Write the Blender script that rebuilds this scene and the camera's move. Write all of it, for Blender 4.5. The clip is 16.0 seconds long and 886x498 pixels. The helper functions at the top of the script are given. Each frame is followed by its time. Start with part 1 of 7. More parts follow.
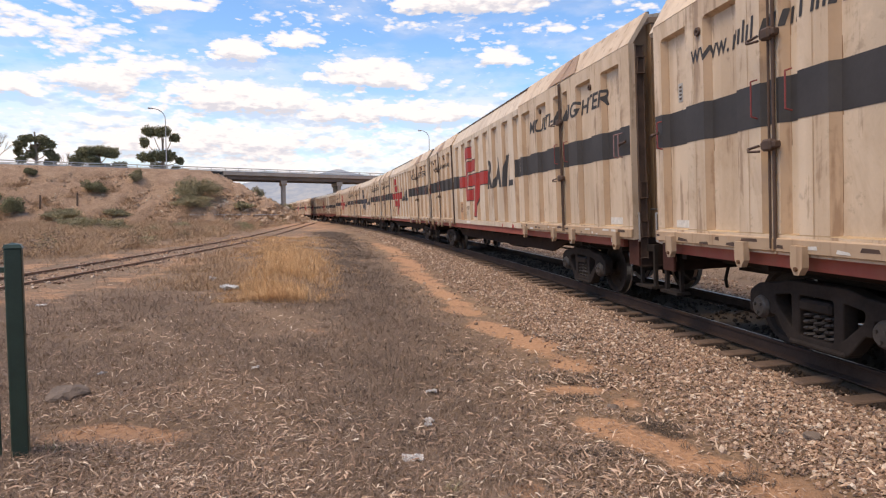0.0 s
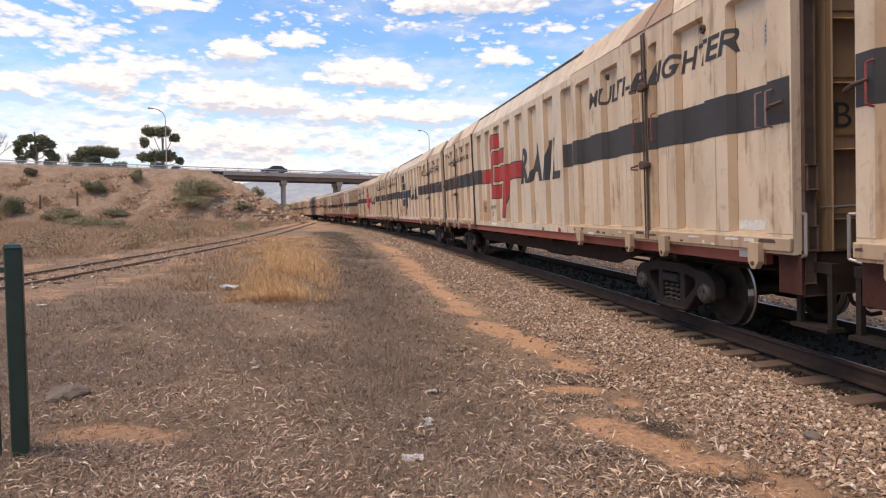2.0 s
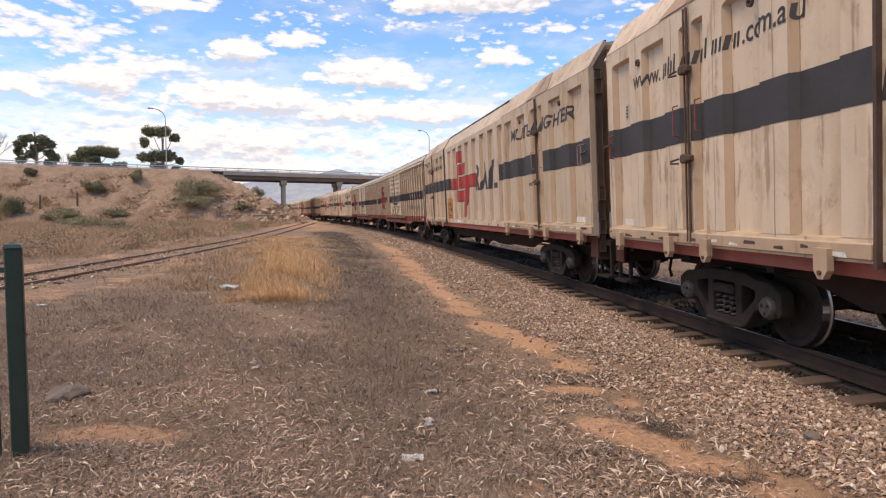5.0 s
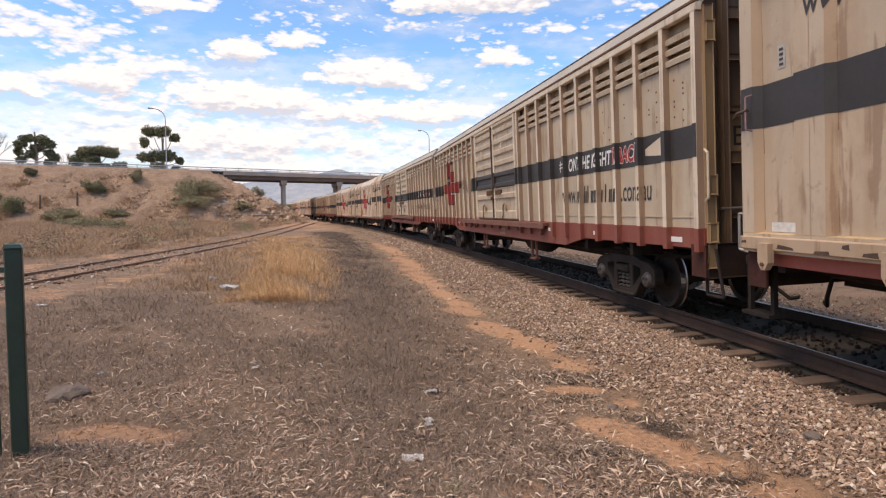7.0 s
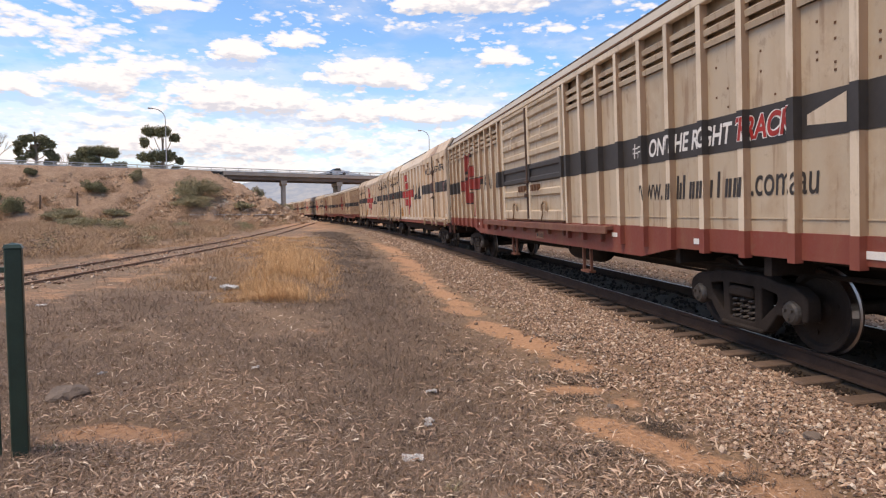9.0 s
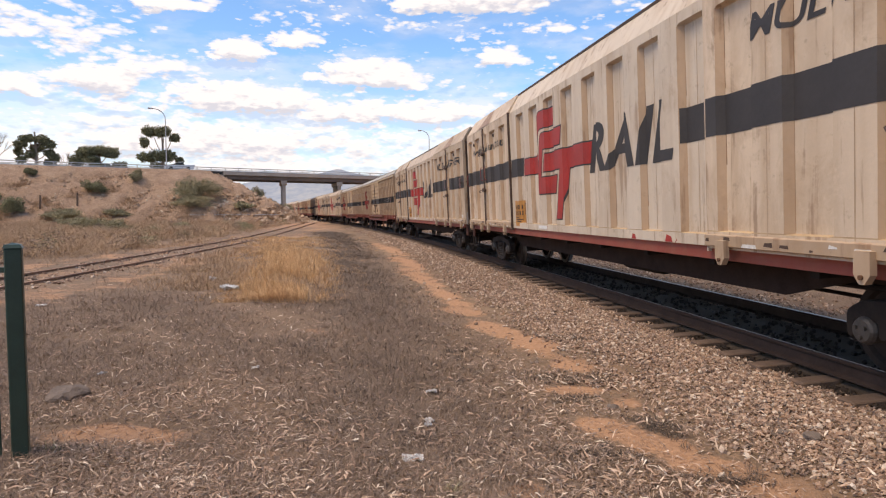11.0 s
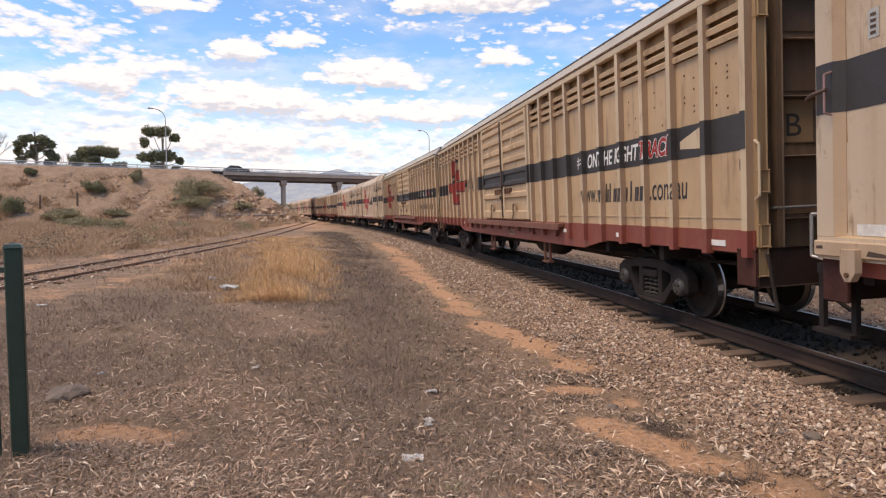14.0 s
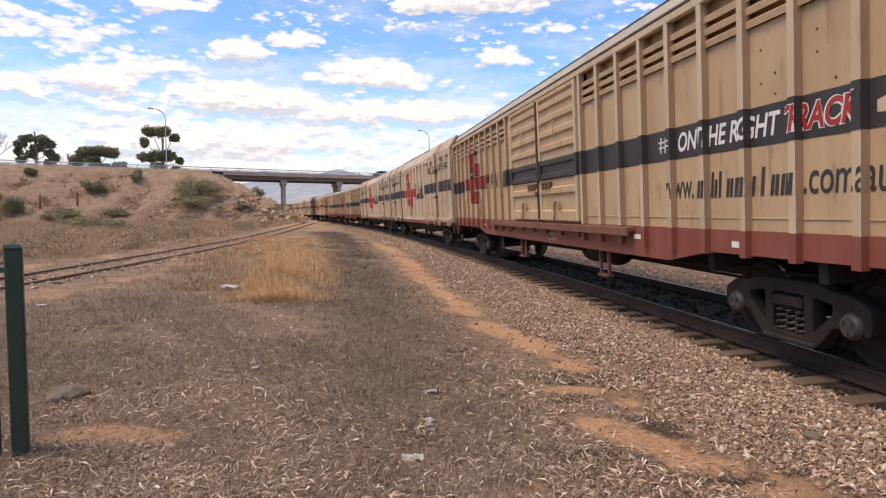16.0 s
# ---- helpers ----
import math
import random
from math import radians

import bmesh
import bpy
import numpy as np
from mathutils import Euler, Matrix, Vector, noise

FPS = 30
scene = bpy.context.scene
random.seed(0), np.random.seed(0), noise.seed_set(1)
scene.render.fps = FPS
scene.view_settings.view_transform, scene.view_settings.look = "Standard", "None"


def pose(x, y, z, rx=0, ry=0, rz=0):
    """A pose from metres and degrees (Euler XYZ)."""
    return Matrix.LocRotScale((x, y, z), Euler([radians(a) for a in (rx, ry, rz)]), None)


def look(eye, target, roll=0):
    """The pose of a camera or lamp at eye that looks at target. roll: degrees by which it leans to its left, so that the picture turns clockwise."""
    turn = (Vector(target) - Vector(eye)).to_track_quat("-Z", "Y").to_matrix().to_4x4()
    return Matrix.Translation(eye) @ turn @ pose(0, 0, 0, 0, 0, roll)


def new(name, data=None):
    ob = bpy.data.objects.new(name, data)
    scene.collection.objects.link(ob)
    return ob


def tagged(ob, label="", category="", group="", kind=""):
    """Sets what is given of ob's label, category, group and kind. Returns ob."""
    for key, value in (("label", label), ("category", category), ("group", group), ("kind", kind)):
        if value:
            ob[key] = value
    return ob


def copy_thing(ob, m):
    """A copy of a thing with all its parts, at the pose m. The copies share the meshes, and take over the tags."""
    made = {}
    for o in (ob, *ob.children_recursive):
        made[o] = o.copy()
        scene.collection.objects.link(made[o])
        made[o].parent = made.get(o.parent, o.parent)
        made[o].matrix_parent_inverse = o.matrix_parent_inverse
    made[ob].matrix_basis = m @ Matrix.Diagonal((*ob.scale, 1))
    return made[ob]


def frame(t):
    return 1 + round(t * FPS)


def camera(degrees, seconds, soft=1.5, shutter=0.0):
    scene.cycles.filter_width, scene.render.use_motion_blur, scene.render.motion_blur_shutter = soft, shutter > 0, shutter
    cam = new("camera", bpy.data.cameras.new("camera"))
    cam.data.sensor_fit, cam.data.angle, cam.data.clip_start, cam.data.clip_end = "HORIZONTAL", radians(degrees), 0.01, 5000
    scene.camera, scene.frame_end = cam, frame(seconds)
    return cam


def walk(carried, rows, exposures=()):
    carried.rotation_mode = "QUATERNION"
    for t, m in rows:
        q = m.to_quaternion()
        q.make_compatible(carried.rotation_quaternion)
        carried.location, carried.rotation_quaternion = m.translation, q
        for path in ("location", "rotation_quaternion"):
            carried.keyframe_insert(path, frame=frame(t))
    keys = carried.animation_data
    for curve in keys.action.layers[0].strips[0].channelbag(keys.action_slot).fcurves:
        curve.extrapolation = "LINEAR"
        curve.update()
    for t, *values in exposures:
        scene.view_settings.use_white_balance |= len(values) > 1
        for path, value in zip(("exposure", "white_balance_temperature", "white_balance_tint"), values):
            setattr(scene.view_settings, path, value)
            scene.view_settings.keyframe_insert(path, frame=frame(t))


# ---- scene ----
# ---------------------------------------------------------------- camera
EYE_Z = 1.531
cam = camera(70.27, 16.0, soft=1.2)
walk(cam, [(0.0, pose(0, 0, EYE_Z, 90 - 3.331)), (16.0, pose(0, 0, EYE_Z, 90 - 3.331))],
     exposures=[(0.0, 0.41, 8420, 14), (16.0, 0.41, 8420, 14)])

# ---------------------------------------------------------------- light
SUN_EL, SUN_AZ = 62.0, 242.0     # elevation; azimuth clockwise from +Y


def node(tree, kind, **kw):
    n = tree.nodes.new(kind)
    for k, v in kw.items():
        if k.startswith("i_"):
            n.inputs[k[2:].replace("_", " ")].default_value = v
        else:
            setattr(n, k, v)
    return n


def noise_tex(t, vec, scale, detail=4, rough=0.6, dist=0.0):
    n = node(t, "ShaderNodeTexNoise")
    n.inputs["Scale"].default_value, n.inputs["Detail"].default_value = scale, detail
    n.inputs["Roughness"].default_value, n.inputs["Distortion"].default_value = rough, dist
    if vec is not None:
        t.links.new(vec, n.inputs["Vector"])
    return n.outputs[0]


def sky():
    """Clear sky behind broken white cumulus that thickens towards the horizon."""
    w = bpy.data.worlds.new("sky")
    scene.world = w
    w.use_nodes = True
    t = w.node_tree
    t.nodes.clear()
    L = t.links.new
    out = node(t, "ShaderNodeOutputWorld")
    bg = node(t, "ShaderNodeBackground")
    bg.inputs["Strength"].default_value = 1.0
    sk = node(t, "ShaderNodeTexSky", sky_type="NISHITA", sun_disc=False, sun_elevation=radians(SUN_EL),
              sun_rotation=radians(SUN_AZ), air_density=1.0, dust_density=0.1, ozone_density=3.0)
    blue = node(t, "ShaderNodeVectorMath", operation="SCALE")
    L(sk.outputs[0], blue.inputs[0])
    blue.inputs["Scale"].default_value = 0.15
    deep = node(t, "ShaderNodeVectorMath", operation="MULTIPLY")
    L(blue.outputs[0], deep.inputs[0])
    deep.inputs[1].default_value = (0.66, 0.98, 1.30)

    def m(op, a, b=0.0, clamp=False):
        n = node(t, "ShaderNodeMath", operation=op, use_clamp=clamp)
        for i, v in ((0, a), (1, b)):
            if hasattr(v, "links"):
                L(v, n.inputs[i])
            else:
                n.inputs[i].default_value = v
        return n.outputs[0]

    d = node(t, "ShaderNodeTexCoord").outputs["Generated"]
    sep = node(t, "ShaderNodeSeparateXYZ")
    L(d, sep.inputs[0])
    dx, dy, dz = sep.outputs
    # heading and height of a direction, in radians
    az = m("ARCTAN2", dx, dy)
    el0 = m("ARCSINE", dz)

    # the clouds: heading, height, half width, half height (degrees), weight
    heaps = ((-30.5, 13.6, 6.0, 2.4, 0.30), (-23.0, 16.6, 4.6, 0.9, 0.55), (-17.8, 13.5, 3.2, 1.25, 0.75), (-9.6, 16.7, 3.4, 0.8, 0.32), (-12.6, 14.6, 2.8, 1.0, 0.62),
             (3.5, 18.2, 10.5, 2.0, 0.72), (-28.4, 10.3, 4.4, 1.3, 0.62), (-34.5, 9.3, 4.0, 1.1, 0.5), (-24.5, 11.7, 4.2, 1.5, 0.36), (-17.5, 9.5, 8.0, 1.8, 0.62), (-6.3, 11.8, 6.2, 2.1, 0.72),
             (-3.4, 8.8, 9.5, 1.3, 0.5), (-20.0, 6.0, 11.0, 1.5, 0.42), (5.0, 13.7, 2.6, 1.0, 0.5), (9.0, 15.6, 3.0, 1.0, 0.4), (-20.5, 15.4, 6.0, 0.7, -0.45), (-3.0, 14.9, 5.0, 0.9, -0.5), (-30.0, 8.2, 6.5, 0.5, -0.3))

    def density(el):
        flat = node(t, "ShaderNodeCombineXYZ")
        L(m("MULTIPLY", az, 9.0), flat.inputs[0])
        L(m("MULTIPLY", el, 24.0), flat.inputs[1])
        n1 = noise_tex(t, flat.outputs[0], 1.0, 8, 0.58)
        n2 = noise_tex(t, flat.outputs[0], 3.6, 7, 0.62)
        puff = node(t, "ShaderNodeTexVoronoi", feature="SMOOTH_F1")
        puff.inputs["Scale"].default_value, puff.inputs["Smoothness"].default_value = 4.2, 0.35
        puff.inputs["Detail"].default_value, puff.inputs["Roughness"].default_value = 2.0, 0.55
        L(flat.outputs[0], puff.inputs["Vector"])
        warp_x = m("ADD", az, m("MULTIPLY", m("SUBTRACT", n2, 0.5), 0.07))
        warp_y = m("ADD", el, m("MULTIPLY", m("SUBTRACT", n1, 0.5), 0.05))
        total = None
        for a, e, rw, rh, k in heaps:
            u = m("DIVIDE", m("SUBTRACT", warp_x, radians(a)), radians(rw))
            v = m("DIVIDE", m("SUBTRACT", warp_y, radians(e)), radians(rh))
            v = m("MAXIMUM", v, m("MULTIPLY", v, -1.45))      # flatter underneath
            q = m("ADD", m("MULTIPLY", u, u), m("MULTIPLY", v, v))
            g = m("MULTIPLY", m("SUBTRACT", 1.0, q, True), k)
            total = g if total is None else m("ADD", total, g)
        low = m("MULTIPLY", m("SUBTRACT", 0.22, el, True), 1.25)
        bumps = m("MULTIPLY", m("SUBTRACT", 0.42, puff.outputs["Distance"]), 0.26)
        grain = m("ADD", m("MULTIPLY", n1, 0.64), m("MULTIPLY", n2, 0.36))
        return m("ADD", m("ADD", grain, bumps), m("ADD", m("MULTIPLY", total, 0.60), low))

    dens = density(el0)
    above = density(m("ADD", el0, 0.011))
    cover = m("DIVIDE", m("SUBTRACT", dens, 0.415), 0.19, True)
    cover = m("MULTIPLY", cover, m("SUBTRACT", 2.0, cover))
    # thin veil that thickens towards the horizon and in the upper left
    sheet = node(t, "ShaderNodeCombineXYZ")
    L(m("MULTIPLY", az, 4.0), sheet.inputs[0])
    L(m("MULTIPLY", el0, 13.0), sheet.inputs[1])
    thin = noise_tex(t, sheet.outputs[0], 1.3, 5, 0.55)
    thin = m("MULTIPLY", m("SUBTRACT", m("ADD", thin, m("MULTIPLY", m("SUBTRACT", 0.24, el0, True), 2.3)), 0.46, True), 1.9)
    cover = m("MAXIMUM", cover, m("MINIMUM", thin, 0.72))
    # undersides are greyer: where the cloud thickens upwards
    shade = m("ADD", m("MULTIPLY", m("SUBTRACT", above, dens), 5.5), m("MULTIPLY", m("SUBTRACT", dens, 0.72), 0.9))
    shade = m("ADD", shade, 0.22, True)
    tone = node(t, "ShaderNodeMix", data_type="RGBA")
    L(shade, tone.inputs[0])
    tone.inputs[6].default_value = (0.72, 0.775, 0.915, 1)
    tone.inputs[7].default_value = (0.50, 0.562, 0.735, 1)
    mixn = node(t, "ShaderNodeMix", data_type="RGBA")
    L(cover, mixn.inputs[0])
    L(deep.outputs[0], mixn.inputs[6])
    L(tone.outputs[2], mixn.inputs[7])
    L(mixn.outputs[2], bg.inputs["Color"])
    L(bg.outputs[0], out.inputs[0])


sky()
sun = new("sun", bpy.data.lights.new("sun", "SUN"))
sun.data.energy, sun.data.angle, sun.data.color = 2.5, radians(34), (1.0, 0.91, 0.79)
_a, _e = radians(SUN_AZ), radians(SUN_EL)
sun.matrix_world = look((0, 0, 0), (-math.sin(_a) * math.cos(_e), -math.cos(_a) * math.cos(_e), -math.sin(_e)))


# ---------------------------------------------------------------- materials
def material(name, rough=0.8, metal=0.0):
    m = bpy.data.materials.new(name)
    m.use_nodes = True
    t = m.node_tree
    b = t.nodes["Principled BSDF"]
    b.inputs["Roughness"].default_value = rough
    b.inputs["Metallic"].default_value = metal
    return m, t, b


def ramp(t, fac, stops):
    r = node(t, "ShaderNodeValToRGB")
    e = r.color_ramp.elements
    while len(e) < len(stops):
        e.new(0.5)
    for el, (pos, col) in zip(e, stops):
        el.position, el.color = pos, (*col, 1) if len(col) == 3 else col
    t.links.new(fac, r.inputs[0])
    return r.outputs[0]


def mix(t, fac, a, b, mode="MIX"):
    m = node(t, "ShaderNodeMix", data_type="RGBA", blend_type=mode)
    for key, val in ((0, fac), (6, a), (7, b)):
        if hasattr(val, "links"):
            t.links.new(val, m.inputs[key])
        else:
            m.inputs[key].default_value = val if key == 0 else (*val, 1)
    return m.outputs[2]


def maths(t, op, a, b=0.0, clamp=False):
    m = node(t, "ShaderNodeMath", operation=op, use_clamp=clamp)
    for key, val in ((0, a), (1, b)):
        if hasattr(val, "links"):
            t.links.new(val, m.inputs[key])
        else:
            m.inputs[key].default_value = val
    return m.outputs[0]


def bump(t, b, height, strength=0.3, dist=0.01):
    n = node(t, "ShaderNodeBump")
    n.inputs["Strength"].default_value, n.inputs["Distance"].default_value = strength, dist
    t.links.new(height, n.inputs["Height"])
    t.links.new(n.outputs[0], b.inputs["Normal"])


def coords(t, kind="Object", scale=(1, 1, 1), shift=True):
    """Object-space coordinates, shifted by the object's random number so that copies differ."""
    c = node(t, "ShaderNodeTexCoord")
    v = c.outputs[kind]
    if shift:
        info = node(t, "ShaderNodeObjectInfo")
        k = maths(t, "MULTIPLY", info.outputs["Random"], 37.0)
        a = node(t, "ShaderNodeVectorMath", operation="ADD")
        t.links.new(v, a.inputs[0])
        t.links.new(k, a.inputs[1])
        v = a.outputs[0]
    mp = node(t, "ShaderNodeMapping")
    mp.inputs["Scale"].default_value = scale
    t.links.new(v, mp.inputs[0])
    return mp.outputs[0]


def plain(name, col, rough=0.8, metal=0.0, var=0.25, scale=6.0, bumps=0.2, bdist=0.005, island=False):
    """A painted or worn surface: base colour with two scales of variation."""
    m, t, b = material(name, rough, metal)
    v = coords(t)
    n1 = noise_tex(t, v, scale, 6)
    n2 = noise_tex(t, v, scale * 9, 4)
    lo = tuple(c * (1 - var) for c in col)
    hi = tuple(min(1, c * (1 + var)) for c in col)
    c1 = ramp(t, n1, [(0.3, lo), (0.7, hi)])
    c2 = mix(t, 0.35, c1, ramp(t, n2, [(0.3, tuple(c * 0.75 for c in col)), (0.7, hi)]))
    if island:
        g = node(t, "ShaderNodeNewGeometry")
        c2 = mix(t, 0.6, c2, ramp(t, g.outputs["Random Per Island"], [(0.0, lo), (1.0, hi)]))
    t.links.new(c2, b.inputs["Base Color"])
    bump(t, b, n2, bumps, bdist)
    return m


def wagon_paint(name, col, rust=0.5, grime=0.5):
    """Faded paint with stained patches, a few rust runs and grime."""
    m, t, b = material(name, 0.62)
    v = coords(t)
    big = noise_tex(t, v, 0.55, 4, 0.6)
    patch = noise_tex(t, coords(t, scale=(1, 1, 0.55)), 1.9, 5, 0.68, 0.6)
    streak = noise_tex(t, coords(t, scale=(2.4, 2.4, 0.12)), 1.5, 2, 0.5)
    run = noise_tex(t, coords(t, scale=(7, 7, 0.5)), 1.3, 3, 0.55)
    fine = noise_tex(t, v, 28, 4)
    base = ramp(t, big, [(0.28, tuple(c * 0.80 for c in col)), (0.5, col), (0.75, tuple(min(1, c * 1.16) for c in col))])
    st = ramp(t, streak, [(0.46, (0, 0, 0)), (0.66, (1, 1, 1))])
    base = mix(t, maths(t, "MULTIPLY", st, rust * 0.36), base, (0.37, 0.225, 0.115))
    pt = ramp(t, patch, [(0.50, (0, 0, 0)), (0.70, (1, 1, 1))])
    base = mix(t, maths(t, "MULTIPLY", pt, rust * 0.50), base, (0.34, 0.215, 0.12))
    rn = ramp(t, maths(t, "MULTIPLY", run, maths(t, "ADD", patch, 0.45)), [(0.56, (0, 0, 0)), (0.66, (1, 1, 1))])
    base = mix(t, maths(t, "MULTIPLY", rn, rust * 0.62), base, (0.22, 0.115, 0.06))
    sp = ramp(t, noise_tex(t, v, 5.5, 8, 0.7), [(0.60, (0, 0, 0)), (0.70, (1, 1, 1))])
    base = mix(t, maths(t, "MULTIPLY", sp, grime * 0.5), base, (0.20, 0.13, 0.08))
    chalk = ramp(t, noise_tex(t, v, 3.1, 6, 0.7), [(0.60, (0, 0, 0)), (0.72, (1, 1, 1))])
    base = mix(t, maths(t, "MULTIPLY", chalk, 0.35), base, tuple(min(1, c * 1.3) for c in col))
    base = mix(t, 0.2, base, ramp(t, fine, [(0.3, tuple(c * 0.75 for c in col)), (0.7, col)]))
    t.links.new(base, b.inputs["Base Color"])
    r = ramp(t, fine, [(0.2, (0.5,) * 3), (0.8, (0.75,) * 3)])
    t.links.new(r, b.inputs["Roughness"])
    bump(t, b, maths(t, "ADD", big, maths(t, "MULTIPLY", fine, 0.15)), 0.3, 0.03)
    return m


CREAM = wagon_paint("cream_paint", (0.62, 0.515, 0.40), 1.0, 0.85)
GRIMY_CREAM = wagon_paint("grimy_cream_paint", (0.56, 0.44, 0.33), 1.0, 1.1)
GRIMY_DOOR = wagon_paint("grimy_door_paint", (0.52, 0.40, 0.285), 1.15, 1.2)
DOOR_CREAM = wagon_paint("door_cream_paint", (0.635, 0.495, 0.36), 1.15, 1.05)
DIRTY_CREAM = wagon_paint("dirty_cream_paint", (0.44, 0.31, 0.205), 1.0, 1.0)
HEAD_STAIN = wagon_paint("stained_cream_paint", (0.36, 0.23, 0.15), 1.0, 1.0)
DARK_SILL = plain("grimy_sill", (0.034, 0.021, 0.017), 0.85, var=0.4, scale=4)
STICKER = plain("grey_sticker", (0.38, 0.36, 0.33), 0.6, var=0.2)
RUST_TAN = plain("rust_tan_runs", (0.40, 0.28, 0.165), 0.85, var=0.4, scale=3)
RUST_SHADE_FLANK = wagon_paint("rust_shade_flank", (0.47, 0.325, 0.21), 1.0, 1.0)
LOUVRE_CREAM = wagon_paint("louvre_cream_paint", (0.48, 0.385, 0.28), 1.0, 1.0)
LOUVRE_TAN = wagon_paint("louvre_tan_paint", (0.50, 0.335, 0.195), 0.9, 0.9)
LOUVRE_POST = wagon_paint("louvre_post_paint", (0.66, 0.55, 0.42), 0.7, 0.8)
TAN_POST = wagon_paint("tan_post_paint", (0.55, 0.42, 0.28), 0.5, 0.4)
END_TAN = wagon_paint("end_wall_tan", (0.33, 0.21, 0.11), 0.6, 0.7)
POST_SHADE_SIDE = wagon_paint("rusty_shaded_post_side", (0.36, 0.24, 0.16), 1.0, 1.0)
HOOP_RUST = plain("hoop_rust", (0.24, 0.16, 0.10), 0.85, 0.1, var=0.5, scale=12)
LOCK_RUST = plain("lock_rust", (0.14, 0.068, 0.036), 0.85, 0.2, var=0.5, scale=12)
SILL_RED = wagon_paint("sill_red_paint", (0.31, 0.066, 0.043), 0.3, 0.7)
LOUVRE_SILL = wagon_paint("louvre_sill_red", (0.225, 0.052, 0.036), 0.3, 0.9)
SILL_BROWN = wagon_paint("sill_brown_paint", (0.17, 0.06, 0.04), 0.4, 0.7)
PLATE_BROWN = plain("plate_brown", (0.07, 0.028, 0.021), 0.85, var=0.4, scale=4)
END_BROWN = wagon_paint("end_wall_brown", (0.34, 0.215, 0.125), 0.6, 0.7)
ROOF_GREY = wagon_paint("roof_paint", (0.40, 0.36, 0.30), 0.4, 0.6)
DARK_STRIPE = plain("dark_stripe_paint", (0.036, 0.031, 0.029), 0.6, var=0.3, scale=2)
LOGO_RED = plain("logo_red_paint", (0.36, 0.028, 0.022), 0.55, var=0.25, scale=2)
LOUVRE_RED = plain("faded_logo_red_paint", (0.27, 0.036, 0.027), 0.6, var=0.3, scale=2)
LOGO_NAVY = plain("logo_navy_paint", (0.03, 0.032, 0.045), 0.55, var=0.25, scale=2)
WHITE_PAINT = plain("white_paint", (0.72, 0.70, 0.66), 0.6, var=0.12)
PLATE_ORANGE = plain("orange_plate_paint", (0.47, 0.21, 0.05), 0.6, var=0.25)
DARK_END = wagon_paint("dark_end_wall", (0.13, 0.078, 0.047), 0.6, 0.7)
CHIPPED = plain("chipped_pale_paint", (0.60, 0.57, 0.52), 0.7, var=0.3, scale=14)
SPEED_PLATE = plain("faded_speed_plate", (0.33, 0.17, 0.10), 0.7, var=0.3)
PLATE_TAN = plain("faded_orange_plate_paint", (0.50, 0.285, 0.15), 0.65, var=0.2)
RUST_RUN = plain("rust_run_brown", (0.27, 0.155, 0.085), 0.9, var=0.5, scale=9)
BOGIE_GREY = plain("bogie_grime", (0.026, 0.020, 0.017), 0.75, var=0.4, scale=5, bumps=0.4)
BOGIE_DUST = plain("dusty_bogie_casting", (0.034, 0.0255, 0.021), 0.85, var=0.45, scale=3, bumps=0.5)
SPRING_STEEL = plain("spring_steel", (0.048, 0.038, 0.032), 0.6, 0.2, var=0.4, scale=9)
WHEEL_STEEL = plain("wheel_steel", (0.040, 0.030, 0.025), 0.7, 0.3, var=0.4, scale=5)
TREAD_STEEL = plain("tread_steel", (0.42, 0.40, 0.39), 0.33, 1.0, var=0.1)
BARE_STEEL = plain("bare_steel", (0.35, 0.33, 0.31), 0.45, 0.7, var=0.3)
AXLE_STEEL = plain("axle_box_steel", (0.08, 0.07, 0.062), 0.55, 0.4, var=0.4, scale=14)
LOCK_STEEL = plain("lock_steel", (0.09, 0.055, 0.04), 0.7, 0.3, var=0.4)
HANDLE_RED = plain("handle_red_paint", (0.24, 0.045, 0.04), 0.6, var=0.5, scale=14)
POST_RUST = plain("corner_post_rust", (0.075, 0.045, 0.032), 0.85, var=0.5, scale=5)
HANDLE_GREY = plain("faded_handle_paint", (0.26, 0.15, 0.14), 0.6, var=0.4, scale=14)
SIDING_RUST = plain("siding_rust", (0.30, 0.185, 0.125), 0.85, 0.1, var=0.35, scale=3)
RAIL_TOP = plain("worn_rail_top", (0.30, 0.26, 0.23), 0.42, 0.8, var=0.2)
RAIL_RUST = plain("rail_rust", (0.052, 0.033, 0.026), 0.85, 0.0, var=0.35, scale=3)
SLEEPER = plain("sleeper_timber", (0.135, 0.085, 0.058), 0.9, var=0.4, scale=4, bumps=0.7, bdist=0.01)
CONCRETE = plain("concrete", (0.40, 0.335, 0.275), 0.9, var=0.2, scale=0.6)
GIRDER = plain("girder_concrete", (0.15, 0.115, 0.092), 0.9, var=0.2, scale=0.6)
GALV = plain("galvanised_steel", (0.48, 0.48, 0.47), 0.5, 0.5, var=0.12)
ASPHALT = plain("asphalt", (0.05, 0.05, 0.05), 0.9)
POST_GREEN = plain("green_powder_coat", (0.018, 0.045, 0.032), 0.42, var=0.25, scale=8, bumps=0.06)


for _m in (BOGIE_GREY, BOGIE_DUST, DARK_SILL, WHEEL_STEEL, RAIL_RUST, PLATE_BROWN):
    _m.node_tree.nodes["Principled BSDF"].inputs["Specular IOR Level"].default_value = 0.15


